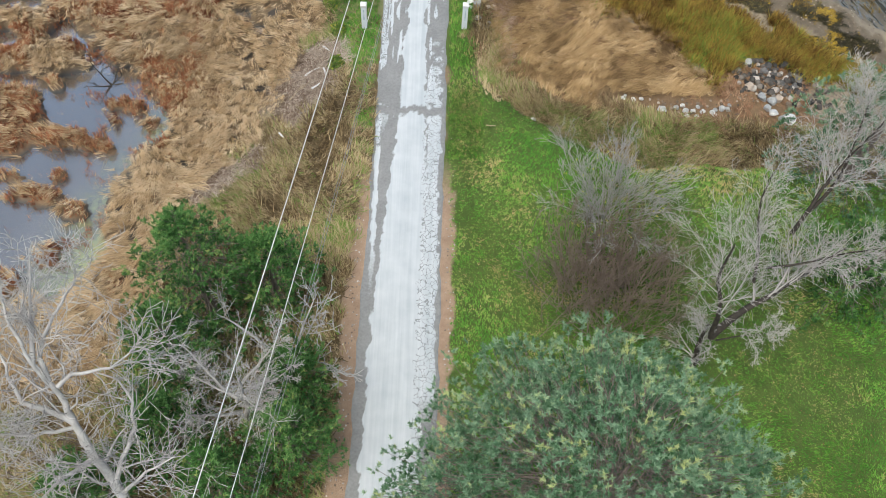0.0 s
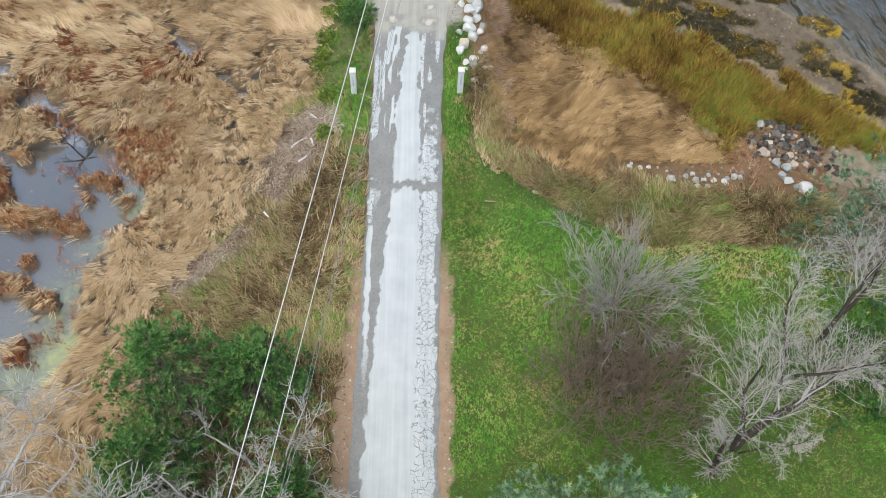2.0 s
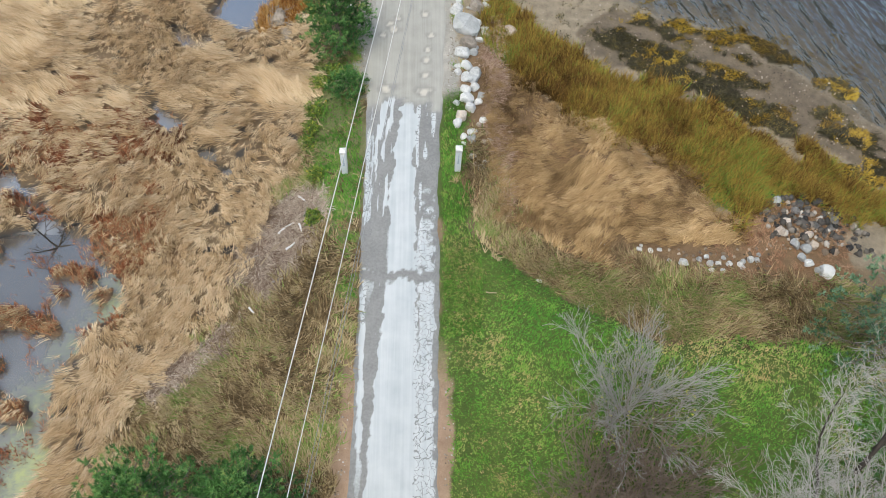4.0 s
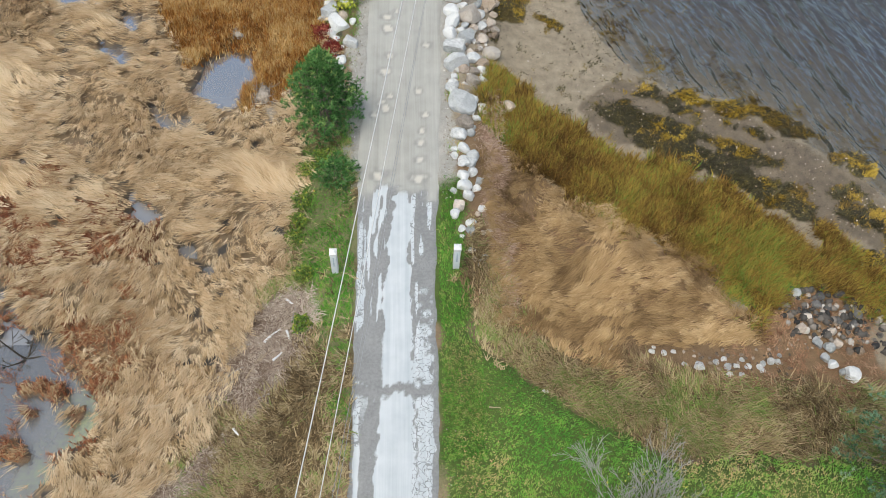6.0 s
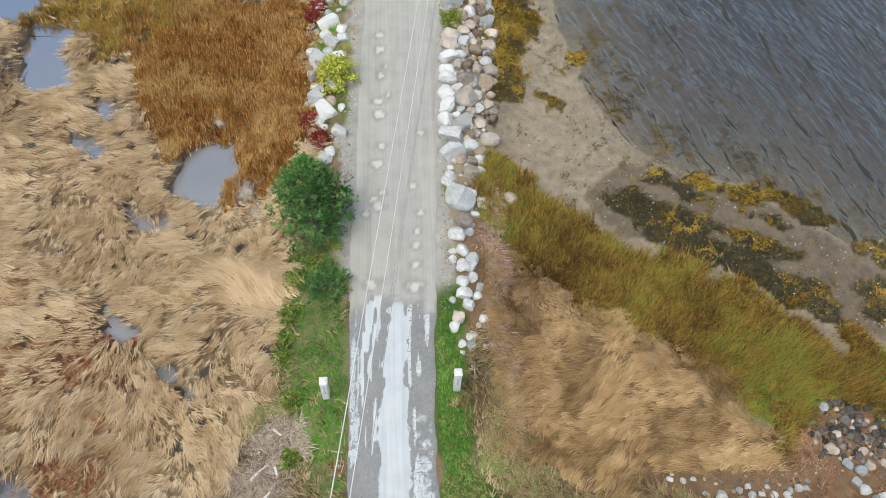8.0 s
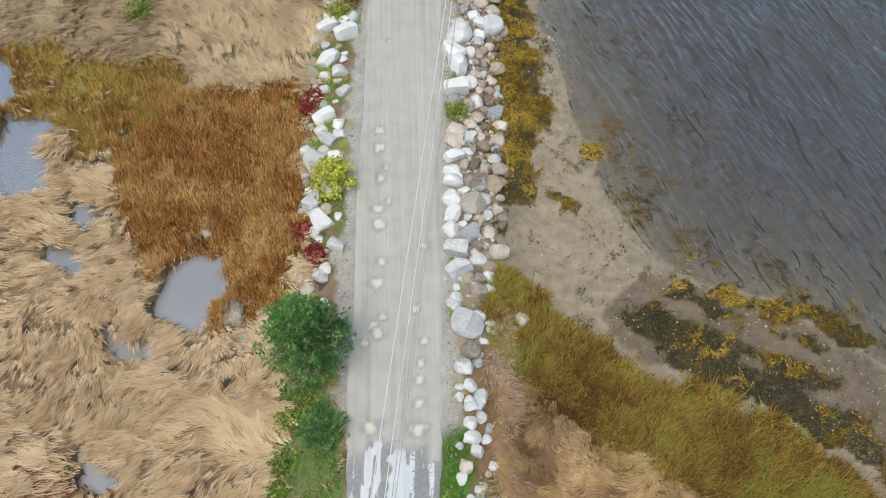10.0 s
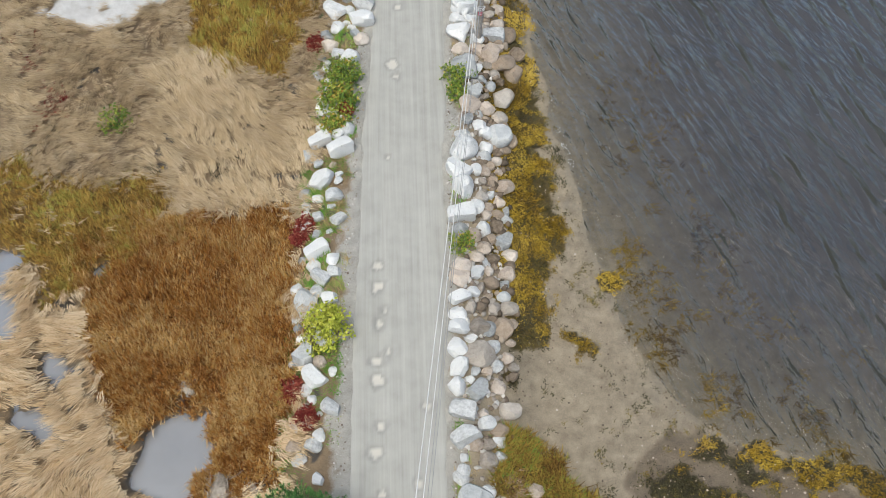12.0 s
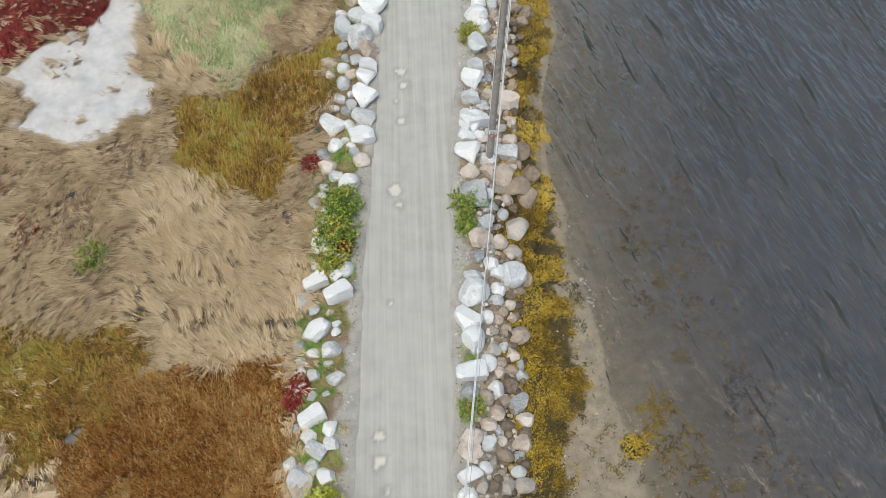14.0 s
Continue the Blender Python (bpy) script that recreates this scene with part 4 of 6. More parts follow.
stand("bank_weeds", (-20, 0, -2.6, 37), 360, lambda x, y: plan("bank", x, y) * (1 - plan("dirt", x, y)) * (1 - 0.95 * plan("verge", x, y)) * (1 - plan("wrack", x, y)) * (1 - plan("road", x, y)), WEEDS, "tangled brown roadside weeds with green patches", 0.52, 0.042, 0.85, 51, 0.54, 0.85, "weeds", 0.32, 5)
stand("verge_grass", (-5.5, 22, 2.6, 37), 560, lambda x, y: np.maximum(plan("verge", x, y), plan("lawn", x, y)) * (1 - plan("gravel", x, y)) * (1 - plan("road", x, y)), GRASS, "green roadside grass", 0.17, 0.032, 0.6, 53, 0.48, 0.8, "grass", 0.2, 4)
stand("lawn_grass", (0.9, 2, 24, 26), 360, lambda x, y: plan("lawn", x, y) * (1 - plan("road", x, y)) * (1 - plan("dirt", x, y)), GRASS, "short green lawn with fallen leaves", 0.13, 0.034, 0.8, 55, 0.47, 0.70, "grass", 0.18, 3,
      lambda x, y: 0.14 * smooth(4.5, 1.5, np.hypot(x - 7.5, y - 17.0)) + 0.12 * smooth(18, 22, y) * smooth(4, 8, x))
stand("rust_plants", (-26, 14, -11, 36), 640, lambda x, y: plan("rust", x, y) * (1 - plan("mud", x, y)) * (0.35 + 0.65 * smooth(0.4, 0.55, fbm(x, y, 0.7, 59))), RUST_PLANT, "rusty red-brown plants round the pond", 0.34, 0.04, 0.35, 57, 0.40, 0.8, "reeds", 0.27, 4, None, 3.0)
stand("pond_tufts", (-22, 16, -12, 28), 300, lambda x, y: smooth(-0.2, 0.3, inside(PONDS["south"], x, y)) * smooth(0.66, 0.72, fbm(x, y, 0.55, 79, 2)) * smooth(-19, -15, x), RUST_PLANT, "small rust and tan tufts standing in the pond", 0.36, 0.032, 0.35, 81, 0.48, 0.9, "reeds", 0.27, 4, None, 3.0)
stand("crimson_plants", (-26, 66, -13, 75), 220, zone_of("red"), CRIMSON, "deep crimson marsh plants beside white sand", 0.3, 0.04, 0.7, 59)
stand("yellow_rockweed", (3, 43, 9, 76), 900, lambda x, y: plan("kelp", x, y) * smooth(0.26, 0.44, fbm(x, y, 0.9, 66)) * (0.04 + 0.96 * smooth(46.0, 48.5, y + 2 * (fbm(x, y, 1.5, 67) - 0.5))), WEED_YELLOW, "mats of yellow rockweed below the boulders", 0.12, 0.050, 1.0, 61, 0.50, 1.0, "seaweed")
stand("shore_rockweed", (6, 28, 27, 50), 650, lambda x, y: plan("low", x, y) * smooth(0.40, 0.62, plan("gold", x, y) + 0.9 * (fbm(x, y, 0.6, 68) - 0.5)), WEED_YELLOW, "yellow-brown rockweed clumps on the lower beach", 0.13, 0.048, 1.0, 63, 0.44, 0.8, "seaweed")
stand("dark_rockweed", (3.5, 28, 27, 76), 520, lambda x, y: np.maximum(plan("low", x, y) * smooth(0.60, 0.38, plan("gold", x, y) + 0.9 * (fbm(x, y, 0.6, 68) - 0.5)), plan("kelp", x, y) * np.maximum(0.6 * smooth(0.55, 0.42, fbm(x, y, 0.9, 66)), smooth(48.5, 46.0, y) * smooth(0.30, 0.45, fbm(x, y, 0.6, 70)))), WEED_DARK, "dark wet rockweed on the beach", 0.13, 0.045, 1.0, 65, 0.4, 0.5, "seaweed")
stand("sunken_rockweed", (8, 34, 27, 62), 130, lambda x, y: smooth(-0.5, 1.0, inside(SEA, x, y)) * smooth(9, 2, inside(SEA, x, y)) * smooth(0.60, 0.68, fbm(x, y, 1.0, 72)) * (x > 8.5 + 0.06 * np.maximum(y - 42, 0)), WEED_YELLOW, "yellow-brown rockweed under shallow water", 0.35, 0.05, 1.2, 73, 0.3, 0.5, "seaweed")
stand("red_litter", (2, 24, 19.5, 35), 220, lambda x, y: plan("cove", x, y) * np.maximum(plan("band", x, y), 0.35 * smooth(13.6, 14.6, x)) + 0.5 * plan("cove", x, y) * smooth(0.6, 0.7, fbm(x, y, 1.4, 74)), tone_material("red_litter", [(0.0, (0.12, 0.06, 0.035)), (0.5, (0.34, 0.19, 0.11)), (1.0, (0.54, 0.37, 0.24))]), "reddish dead stalks round the cove", 0.4, 0.026, 1.2, 75, 0.5, 0.5, "litter")
stand("beach_weed_specks", (5, 38, 22, 62), 260, lambda x, y: plan("sand", x, y) * smooth(0.2, -0.3, inside(SEA, x, y)) * (1 - plan("reed", x, y)) * smooth(0.67, 0.76, fbm(x, y, 0.45, 78, 2)) * (0.35 + 0.65 * smooth(0.5, 0.6, fbm(x, y, 2.5, 80, 2))) * (y > 36.5), WEED_DARK, "dark scraps of rockweed strewn on the sand", 0.16, 0.03, 1.3, 85, 0.5, 0.6, "seaweed")
stand("reed_wrack", (2.6, 28, 5, 41), 520, lambda x, y: smooth(0.55, 0.25, np.abs(x - 3.45 - 0.35 * (fbm(x, y, 1.2, 86) - 0.5) - 0.12 * np.maximum(31 - y, 0))) * smooth(40.5, 39.5, y), tone_material("pink_reed_litter", [(0.0, (0.20, 0.12, 0.085)), (0.5, (0.44, 0.30, 0.215)), (1.0, (0.66, 0.52, 0.41))]), "pinkish brown reed litter washed up behind the boulders", 0.6, 0.022, 1.35, 87, 0.5, 0.4, "litter", 0.25, 3)
SCRAPS = [(-8.5, 54.3, 0.45), (-7.6, 55.6, 0.4), (-7.9, 56.0, 0.25), (-6.8, 57.1, 0.25), (-9.4, 59.1, 0.3), (-6.2, 59.2, 0.4), (-11.6, 54.7, 0.35), (-13.0, 54.0, 0.2), (-8.0, 55.9, 0.2), (-10.6, 55.6, 0.2), (-5.9, 60.6, 0.3),
          (-16.6, 57.2, 0.4), (-17.2, 56.0, 0.25), (-5.6, 55.2, 0.2), (-7.2, 60.3, 0.3)]


def scraps(x, y):
    d = np.full(x.shape, 9.0)
    for cx, cy, r in SCRAPS:
        d = np.minimum(d, np.hypot(x - cx - 0.4 * (y - cy), y - cy) / r)
    return smooth(1.15, 0.75, d + 1.2 * (fbm(x, y, 0.3, 92, 2) - 0.5)) * (1 - plan("white", x, y))


def red_spots(x, y):
    d = np.minimum(np.hypot(x + 18.0, (y - 60.2) * 1.2), np.minimum(np.hypot(x + 17.0, y - 58.6), np.hypot(x + 18.9, (y - 62.2) * 0.8)))
    return smooth(1.3, 0.6, d + 1.2 * (fbm(x, y, 0.7, 94) - 0.5)) * smooth(0.45, 0.6, fbm(x, y, 0.4, 97, 2))


stand("crimson_tufts", (-21, 56, -14, 65), 260, red_spots, CRIMSON, "dark crimson low plants scattered in the marsh grass", 0.22, 0.04, 0.8, 98)
stand("dark_wrack_scraps", (-21, 50, -4, 68), 420, scraps, WEED_DARK, "dark scraps of wrack lying on the marsh grass", 0.2, 0.045, 1.2, 95, 0.35, 0.4, "litter", 0.15, 4)
stand("edge_weeds", (-6, 36, 4, 76), 460, lambda x, y: np.where(x < road_middle(y), slope_band(x, y, 0.25, 2.6), 0.6 * slope_band(x, y, 0.25, 0.9)) * smooth(0.36, 0.56, fbm(x, y, 1.0, 83)) * (1 - 0.8 * plan("gravel", x, y)), GRASS, "weeds and grass between the boulders", 0.28, 0.025, 0.7, 69, 0.72, 0.7, "grass")
stand("drift_litter", (-11, 19, -4, 30), 420, zone_of("wrack"), tone_material("reed_litter", [(0.0, (0.14, 0.09, 0.065)), (0.5, (0.40, 0.315, 0.245)), (1.0, (0.66, 0.57, 0.48))]), "tangled washed-up reed litter", 0.6, 0.024, 1.35, 67, 0.5, 0.4, "litter", 0.28, 3)


# ---- boulders and stones ----
def rock_mesh(name, seed, material, cuts=7, detail=3, blocky=False):
    """A stone: a ball cut by planes; a quarried block has three pairs of near-square faces."""
    bm = bmesh.new()
    bmesh.ops.create_icosphere(bm, subdivisions=detail, radius=0.5)
    r = random.Random(seed)
    planes = [(Vector((r.gauss(0, 1), r.gauss(0, 1), r.gauss(0, 0.8))).normalized(), r.uniform(0.27, 0.43)) for _ in range(cuts)]
    if blocky:
        for v in bm.verts:
            v.co *= 1.22
        tilt = Euler((r.uniform(-0.3, 0.3), r.uniform(-0.3, 0.3), r.uniform(0, 3)))
        for axis in ((1, 0, 0), (-1, 0, 0), (0, 1, 0), (0, -1, 0), (0, 0, 1), (0, 0, -1)):
            a = Vector(axis) + Vector((r.gauss(0, 0.16), r.gauss(0, 0.16), r.gauss(0, 0.16)))
            a.rotate(tilt)
            planes.append((a.normalized(), r.uniform(0.33, 0.45)))
    off = Vector((seed * 3.7, seed * 1.9, seed * 5.3))
    for v in bm.verts:
        for axis, reach in planes:
            over = v.co.dot(axis) - reach
            if over > 0:
                v.co -= axis * over * 0.98
        v.co += v.co.normalized() * (0.05 * noise.noise(v.co * 2.6 + off) + 0.025 * noise.noise(v.co * 8 + off))
    for f in bm.faces:
        f.smooth = True
    me = bpy.data.meshes.new(name)
    bm.to_mesh(me)
    bm.free()
    me.set_sharp_from_angle(angle=radians(24))
    me.materials.append(material)
    return me


KINDS = ["pale grey", "buff", "brown", "blue-grey", "mauve-grey", "dark"]
SMALL_ROCKS = [[rock_mesh("boulder", 200 + 10 * k + j, ROCKS[k], 6 + 2 * j if k in (0, 3) else 5 + j, 2, k in (0, 3) and j > 1) for j in range(4)] for k in range(6)]
ROCK_MESHES = [[rock_mesh("boulder", 10 * k + j, ROCKS[k], 5 + j if k in (0, 3) else 4 + 2 * j, 3, k in (0, 3) and j > 0) for j in range(5)] for k in range(6)]
rock_rng = random.Random(5)


def boulder(x, y, size, tone, group, place="in the causeway's edge", name="boulder", lift=0.12):
    ob = new(name, rock_rng.choice((ROCK_MESHES if size > 0.8 else SMALL_ROCKS)[tone]))
    s = size * 1.17
    ob.scale = (s * rock_rng.uniform(0.95, 1.2), s * rock_rng.uniform(0.9, 1.1), s * rock_rng.uniform(0.75, 0.95))
    ob.rotation_euler = (rock_rng.uniform(-0.3, 0.3), rock_rng.uniform(-0.3, 0.3), rock_rng.uniform(-0.6, 0.6))
    ob.location = (x, y, float(plan("height", x, y)) + s * lift)
    what = "big" if size > 0.8 else "small" if size < 0.4 else "rounded"
    return tagged(ob, f"{what} {KINDS[tone]} granite boulder {place}", "boulder", group)


WEST_SOUTH = [
    (-4.00, 50.74, 0.39, 3), (-3.42, 50.80, 0.29, 0), (-3.92, 49.88, 0.97, 0), (-3.22, 49.35, 0.60, 0), (-4.57, 49.48, 0.39, 3), (-4.09, 49.09, 0.60, 0),
    (-3.73, 48.53, 0.81, 0), (-3.36, 47.56, 0.77, 0), (-4.27, 47.38, 0.99, 3), (-4.27, 45.08, 0.96, 3), (-4.77, 44.80, 0.34, 3), (-3.84, 44.12, 0.90, 0),
    (-3.15, 44.32, 0.40, 0), (-4.28, 42.96, 0.45, 1), (-3.90, 43.22, 0.42, 0), (-3.18, 42.87, 0.73, 0), (-3.61, 42.63, 0.24, 0), (-3.58, 41.78, 0.53, 0),
    (-3.83, 41.38, 0.57, 0), (-4.32, 40.93, 0.53, 0), (-3.60, 40.12, 0.52, 0),
]
WEST_MIDDLE = [
    (-4.01, 56.50, 0.43, 0), (-3.60, 56.34, 0.37, 0), (-2.80, 56.16, 0.68, 3), (-3.19, 55.92, 0.63, 0), (-3.96, 55.73, 0.87, 0), (-3.04, 55.03, 1.14, 0),
    (-3.88, 53.43, 0.97, 0), (-3.11, 53.36, 0.40, 0), (-4.59, 52.83, 0.51, 3), (-3.96, 52.54, 0.55, 0), (-3.29, 52.52, 0.75, 0), (-3.07, 51.41, 0.64, 0),
]
WEST_NORTH = [
    (-1.61, 70.99, 1.12, 0), (-1.61, 69.82, 1.16, 0), (-2.19, 68.86, 1.26, 0), (-1.86, 68.04, 1.01, 1), (-1.85, 67.18, 0.86, 0), (-1.93, 66.42, 0.82, 0),
    (-1.95, 65.23, 1.16, 0), (-2.05, 64.08, 0.93, 0), (-2.17, 62.99, 1.04, 0), (-2.12, 61.64, 0.69, 1), (-3.12, 69.97, 1.05, 3), (-2.29, 70.52, 0.88, 3),
    (-3.05, 69.17, 0.52, 3), (-3.09, 68.54, 0.66, 3), (-3.72, 67.65, 0.74, 1), (-2.96, 67.79, 0.45, 3), (-3.06, 67.20, 0.56, 0), (-3.04, 66.23, 0.72, 3),
    (-3.16, 65.36, 0.60, 0), (-2.85, 64.55, 0.54, 3), (-3.40, 64.86, 0.43, 0), (-3.43, 63.76, 1.01, 0), (-2.76, 63.69, 0.53, 0), (-3.79, 64.24, 0.54, 0),
    (-3.35, 62.64, 0.73, 0), (-2.42, 62.06, 0.62, 3), (-2.61, 64.85, 0.59, 3), (-2.38, 65.80, 0.44, 0),
]
EAST_SOUTH = [
    (2.14, 35.64, 0.53, 0), (2.47, 35.68, 0.53, 3), (2.51, 35.19, 0.48, 0), (2.13, 34.94, 0.53, 0), (2.11, 34.31, 0.62, 0), (2.67, 34.32, 0.42, 0),
    (2.82, 34.75, 0.47, 3), (2.29, 33.88, 0.57, 0), (1.62, 34.00, 0.28, 0), (1.86, 33.24, 0.59, 1), (1.67, 32.79, 0.46, 0), (2.90, 33.36, 0.41, 0),
    (2.66, 33.06, 0.26, 1), (2.46, 32.57, 0.36, 0), (2.25, 32.42, 0.30, 0), (2.32, 32.07, 0.48, 3), (1.93, 32.06, 0.33, 0), (3.18, 32.21, 0.31, 1),
    (2.89, 32.10, 0.25, 1), (1.95, 31.70, 0.25, 0), (2.34, 31.08, 0.35, 0), (2.71, 30.51, 0.42, 3), (2.90, 30.86, 0.32, 3), (2.46, 30.66, 0.30, 1),
]
EAST_BEND = [
    (1.73, 39.96, 0.61, 0), (2.18, 39.06, 1.07, 3), (2.73, 39.47, 0.61, 0), (2.22, 37.87, 0.78, 4), (2.00, 37.19, 0.77, 0), (2.14, 36.39, 0.54, 0),
    (2.53, 36.06, 0.61, 3), (2.13, 35.81, 0.45, 0), (1.71, 35.95, 0.34, 0), (2.66, 37.76, 0.32, 3), (2.49, 37.41, 0.41, 3), (1.75, 36.38, 0.31, 0),
]
EAST_LOW = [
    (1.88, 46.03, 0.78, 0), (2.65, 46.12, 0.83, 4), (3.11, 46.05, 0.60, 3), (2.36, 45.58, 0.50, 0), (1.82, 45.17, 0.79, 0), (2.64, 44.89, 1.02, 4),
    (1.84, 44.26, 0.85, 0), (2.46, 44.15, 0.49, 3), (2.22, 43.82, 0.40, 0), (1.69, 43.49, 0.73, 0), (2.50, 43.34, 0.89, 3), (1.93, 42.55, 0.97, 0),
    (2.69, 42.45, 0.44, 1), (1.87, 41.53, 1.07, 0), (2.28, 41.18, 0.48, 1), (2.77, 42.01, 0.62, 0), (3.26, 41.72, 0.73, 2), (3.19, 41.38, 0.53, 0),
    (2.80, 41.20, 0.53, 4), (2.72, 40.59, 0.72, 4), (3.74, 42.66, 0.74, 4), (1.83, 40.71, 0.39, 0), (1.76, 40.21, 0.52, 0),
]
EAST_MIDDLE = [
    (2.26, 53.67, 1.01, 0), (3.07, 53.88, 0.54, 0), (3.46, 53.82, 0.51, 1), (2.47, 52.76, 1.00, 0), (3.80, 53.40, 0.46, 2), (2.30, 51.44, 1.13, 0),
    (2.95, 51.86, 0.69, 0), (3.36, 51.53, 0.50, 1), (3.88, 51.64, 0.50, 2), (2.11, 50.59, 0.68, 3), (2.74, 50.36, 0.63, 1), (3.21, 50.79, 0.69, 0),
    (3.80, 50.99, 0.59, 2), (3.53, 50.31, 0.59, 2), (4.08, 50.25, 0.81, 3), (3.12, 49.79, 0.65, 1), (2.77, 49.32, 0.57, 1), (2.12, 48.90, 0.80, 1),
    (2.80, 48.60, 0.59, 3), (3.53, 49.31, 0.53, 2), (2.02, 48.26, 0.84, 1), (2.88, 47.86, 0.52, 4), (3.94, 48.17, 0.48, 3), (1.95, 47.42, 0.81, 0),
    (2.57, 47.64, 0.51, 0), (1.92, 46.66, 0.69, 0), (2.46, 46.98, 0.62, 4), (2.87, 46.98, 0.51, 2), (3.56, 48.99, 0.34, 2),
]
EAST_HIGH = [
    (2.78, 59.60, 1.22, 3), (3.67, 59.22, 0.50, 3), (3.25, 58.28, 0.87, 3), (4.07, 58.91, 0.55, 3), (4.58, 58.17, 1.05, 4), (2.94, 57.49, 0.91, 1),
    (3.81, 57.55, 0.73, 1), (2.84, 56.64, 0.69, 3), (3.36, 56.38, 0.74, 0), (3.65, 55.97, 0.74, 0), (4.22, 55.95, 1.22, 3), (2.52, 55.71, 0.68, 0),
    (2.53, 54.85, 1.13, 0), (3.66, 55.23, 0.71, 0), (4.87, 55.90, 0.62, 2), (4.58, 55.34, 0.48, 2),
]
EAST_POLE = [
    (2.99, 63.69, 1.06, 0), (2.53, 63.01, 0.58, 0), (3.30, 63.01, 0.67, 0), (2.76, 61.97, 1.01, 0), (4.50, 62.20, 0.99, 0), (5.11, 62.48, 0.89, 2),
    (3.40, 61.74, 0.52, 0), (3.54, 61.16, 0.71, 1), (4.15, 60.88, 1.09, 1), (4.75, 60.46, 1.14, 2), (5.61, 61.36, 0.76, 2), (5.32, 60.00, 0.91, 2),
    (2.71, 60.86, 0.68, 1),
]
EAST_NORTH = [
    (3.51, 70.35, 0.94, 0), (3.66, 71.04, 0.77, 0), (3.74, 69.54, 0.81, 0), (3.39, 68.35, 0.96, 3), (3.30, 67.11, 0.83, 0), (3.16, 66.20, 0.99, 0),
    (2.94, 65.05, 0.91, 0), (3.00, 63.73, 1.11, 0), (3.54, 64.76, 0.54, 0), (2.77, 62.81, 0.62, 0), (3.37, 62.82, 0.52, 1), (3.70, 61.75, 0.46, 0),
    (6.19, 71.24, 0.79, 2), (5.21, 62.60, 0.69, 2), (4.75, 65.20, 1.09, 1), (5.56, 71.28, 0.66, 2), (5.37, 70.37, 0.53, 2), (5.93, 70.59, 0.54, 2),
    (5.69, 69.53, 0.47, 2), (5.29, 68.50, 0.52, 2), (5.07, 67.12, 0.62, 2), (5.00, 66.25, 0.61, 2), (4.10, 67.91, 0.45, 1), (3.92, 67.24, 0.39, 2),
    (4.35, 68.68, 0.52, 3), (5.06, 69.72, 0.47, 3), (3.81, 65.55, 0.55, 1),
]
COVE = [
    (7.88, 26.78, 0.39, 0), (9.59, 26.66, 0.24, 0), (10.05, 26.58, 0.22, 0), (10.47, 26.64, 0.22, 0), (9.68, 26.85, 0.17, 0), (10.81, 26.06, 0.22, 3),
    (11.39, 25.96, 0.44, 0), (8.95, 28.30, 0.20, 1), (12.13, 26.15, 0.27, 3), (12.46, 26.28, 0.25, 0), (12.57, 25.94, 0.32, 3), (12.94, 26.00, 0.25, 0),
    (12.59, 25.63, 0.25, 0), (13.23, 26.26, 0.22, 3), (13.40, 25.95, 0.25, 0), (13.88, 25.95, 0.23, 0), (14.05, 26.08, 0.25, 3), (14.38, 26.17, 0.30, 0),
    (14.68, 26.14, 0.28, 3), (14.82, 26.44, 0.20, 3), (13.96, 25.77, 0.20, 0), (13.05, 25.58, 0.22, 0),
]
COVE_EAST = [
    (16.51, 26.99, 0.47, 3), (16.95, 26.78, 0.44, 3), (17.35, 26.94, 0.47, 1), (16.67, 26.32, 0.39, 3), (16.92, 26.05, 0.41, 0), (17.55, 25.53, 0.65, 0),
    (17.30, 25.66, 0.36, 3), (15.99, 27.70, 0.44, 1), (16.37, 28.21, 0.37, 1), (17.26, 27.49, 0.34, 1), (17.01, 27.35, 0.24, 1), (16.19, 29.36, 0.38, 3),
    (16.92, 29.57, 0.27, 3), (17.22, 29.23, 0.35, 3), (18.08, 29.32, 0.44, 3), (16.92, 28.79, 0.38, 3), (17.38, 28.62, 0.32, 3), (17.70, 28.06, 0.32, 3),
    (18.33, 27.92, 0.35, 3), (18.64, 28.35, 0.35, 3), (18.28, 28.72, 0.30, 3), (17.52, 29.73, 0.33, 3), (18.25, 26.62, 0.37, 2), (17.76, 26.62, 0.32, 2),
]

for row in (WEST_SOUTH, WEST_MIDDLE, WEST_NORTH):
    for x, y, size, tone in row:
        boulder(x, y, size, tone, "boulders on the marsh side")
for row in (EAST_SOUTH, EAST_BEND, EAST_LOW, EAST_MIDDLE, EAST_HIGH, EAST_POLE, EAST_NORTH):
    for x, y, size, tone in row:
        boulder(x, y, size, tone, "boulders on the water side")
for row in (COVE, COVE_EAST):
    for x, y, size, tone in row:
        boulder(x, y, size, 5 if tone == 3 and y > 27.2 and x > 16.3 else tone, "stones round the cove", "at the head of the cove", "stone", 0.25)
boulder(4.45, 39.6, 0.62, 1, "boulders on the water side", "among the shore reeds")


# smaller boulders that fill the gaps
PLACED = [(r[0], r[1], r[2]) for row in (WEST_SOUTH, WEST_MIDDLE, WEST_NORTH, EAST_SOUTH, EAST_BEND, EAST_LOW, EAST_MIDDLE, EAST_HIGH, EAST_POLE, EAST_NORTH) for r in row]


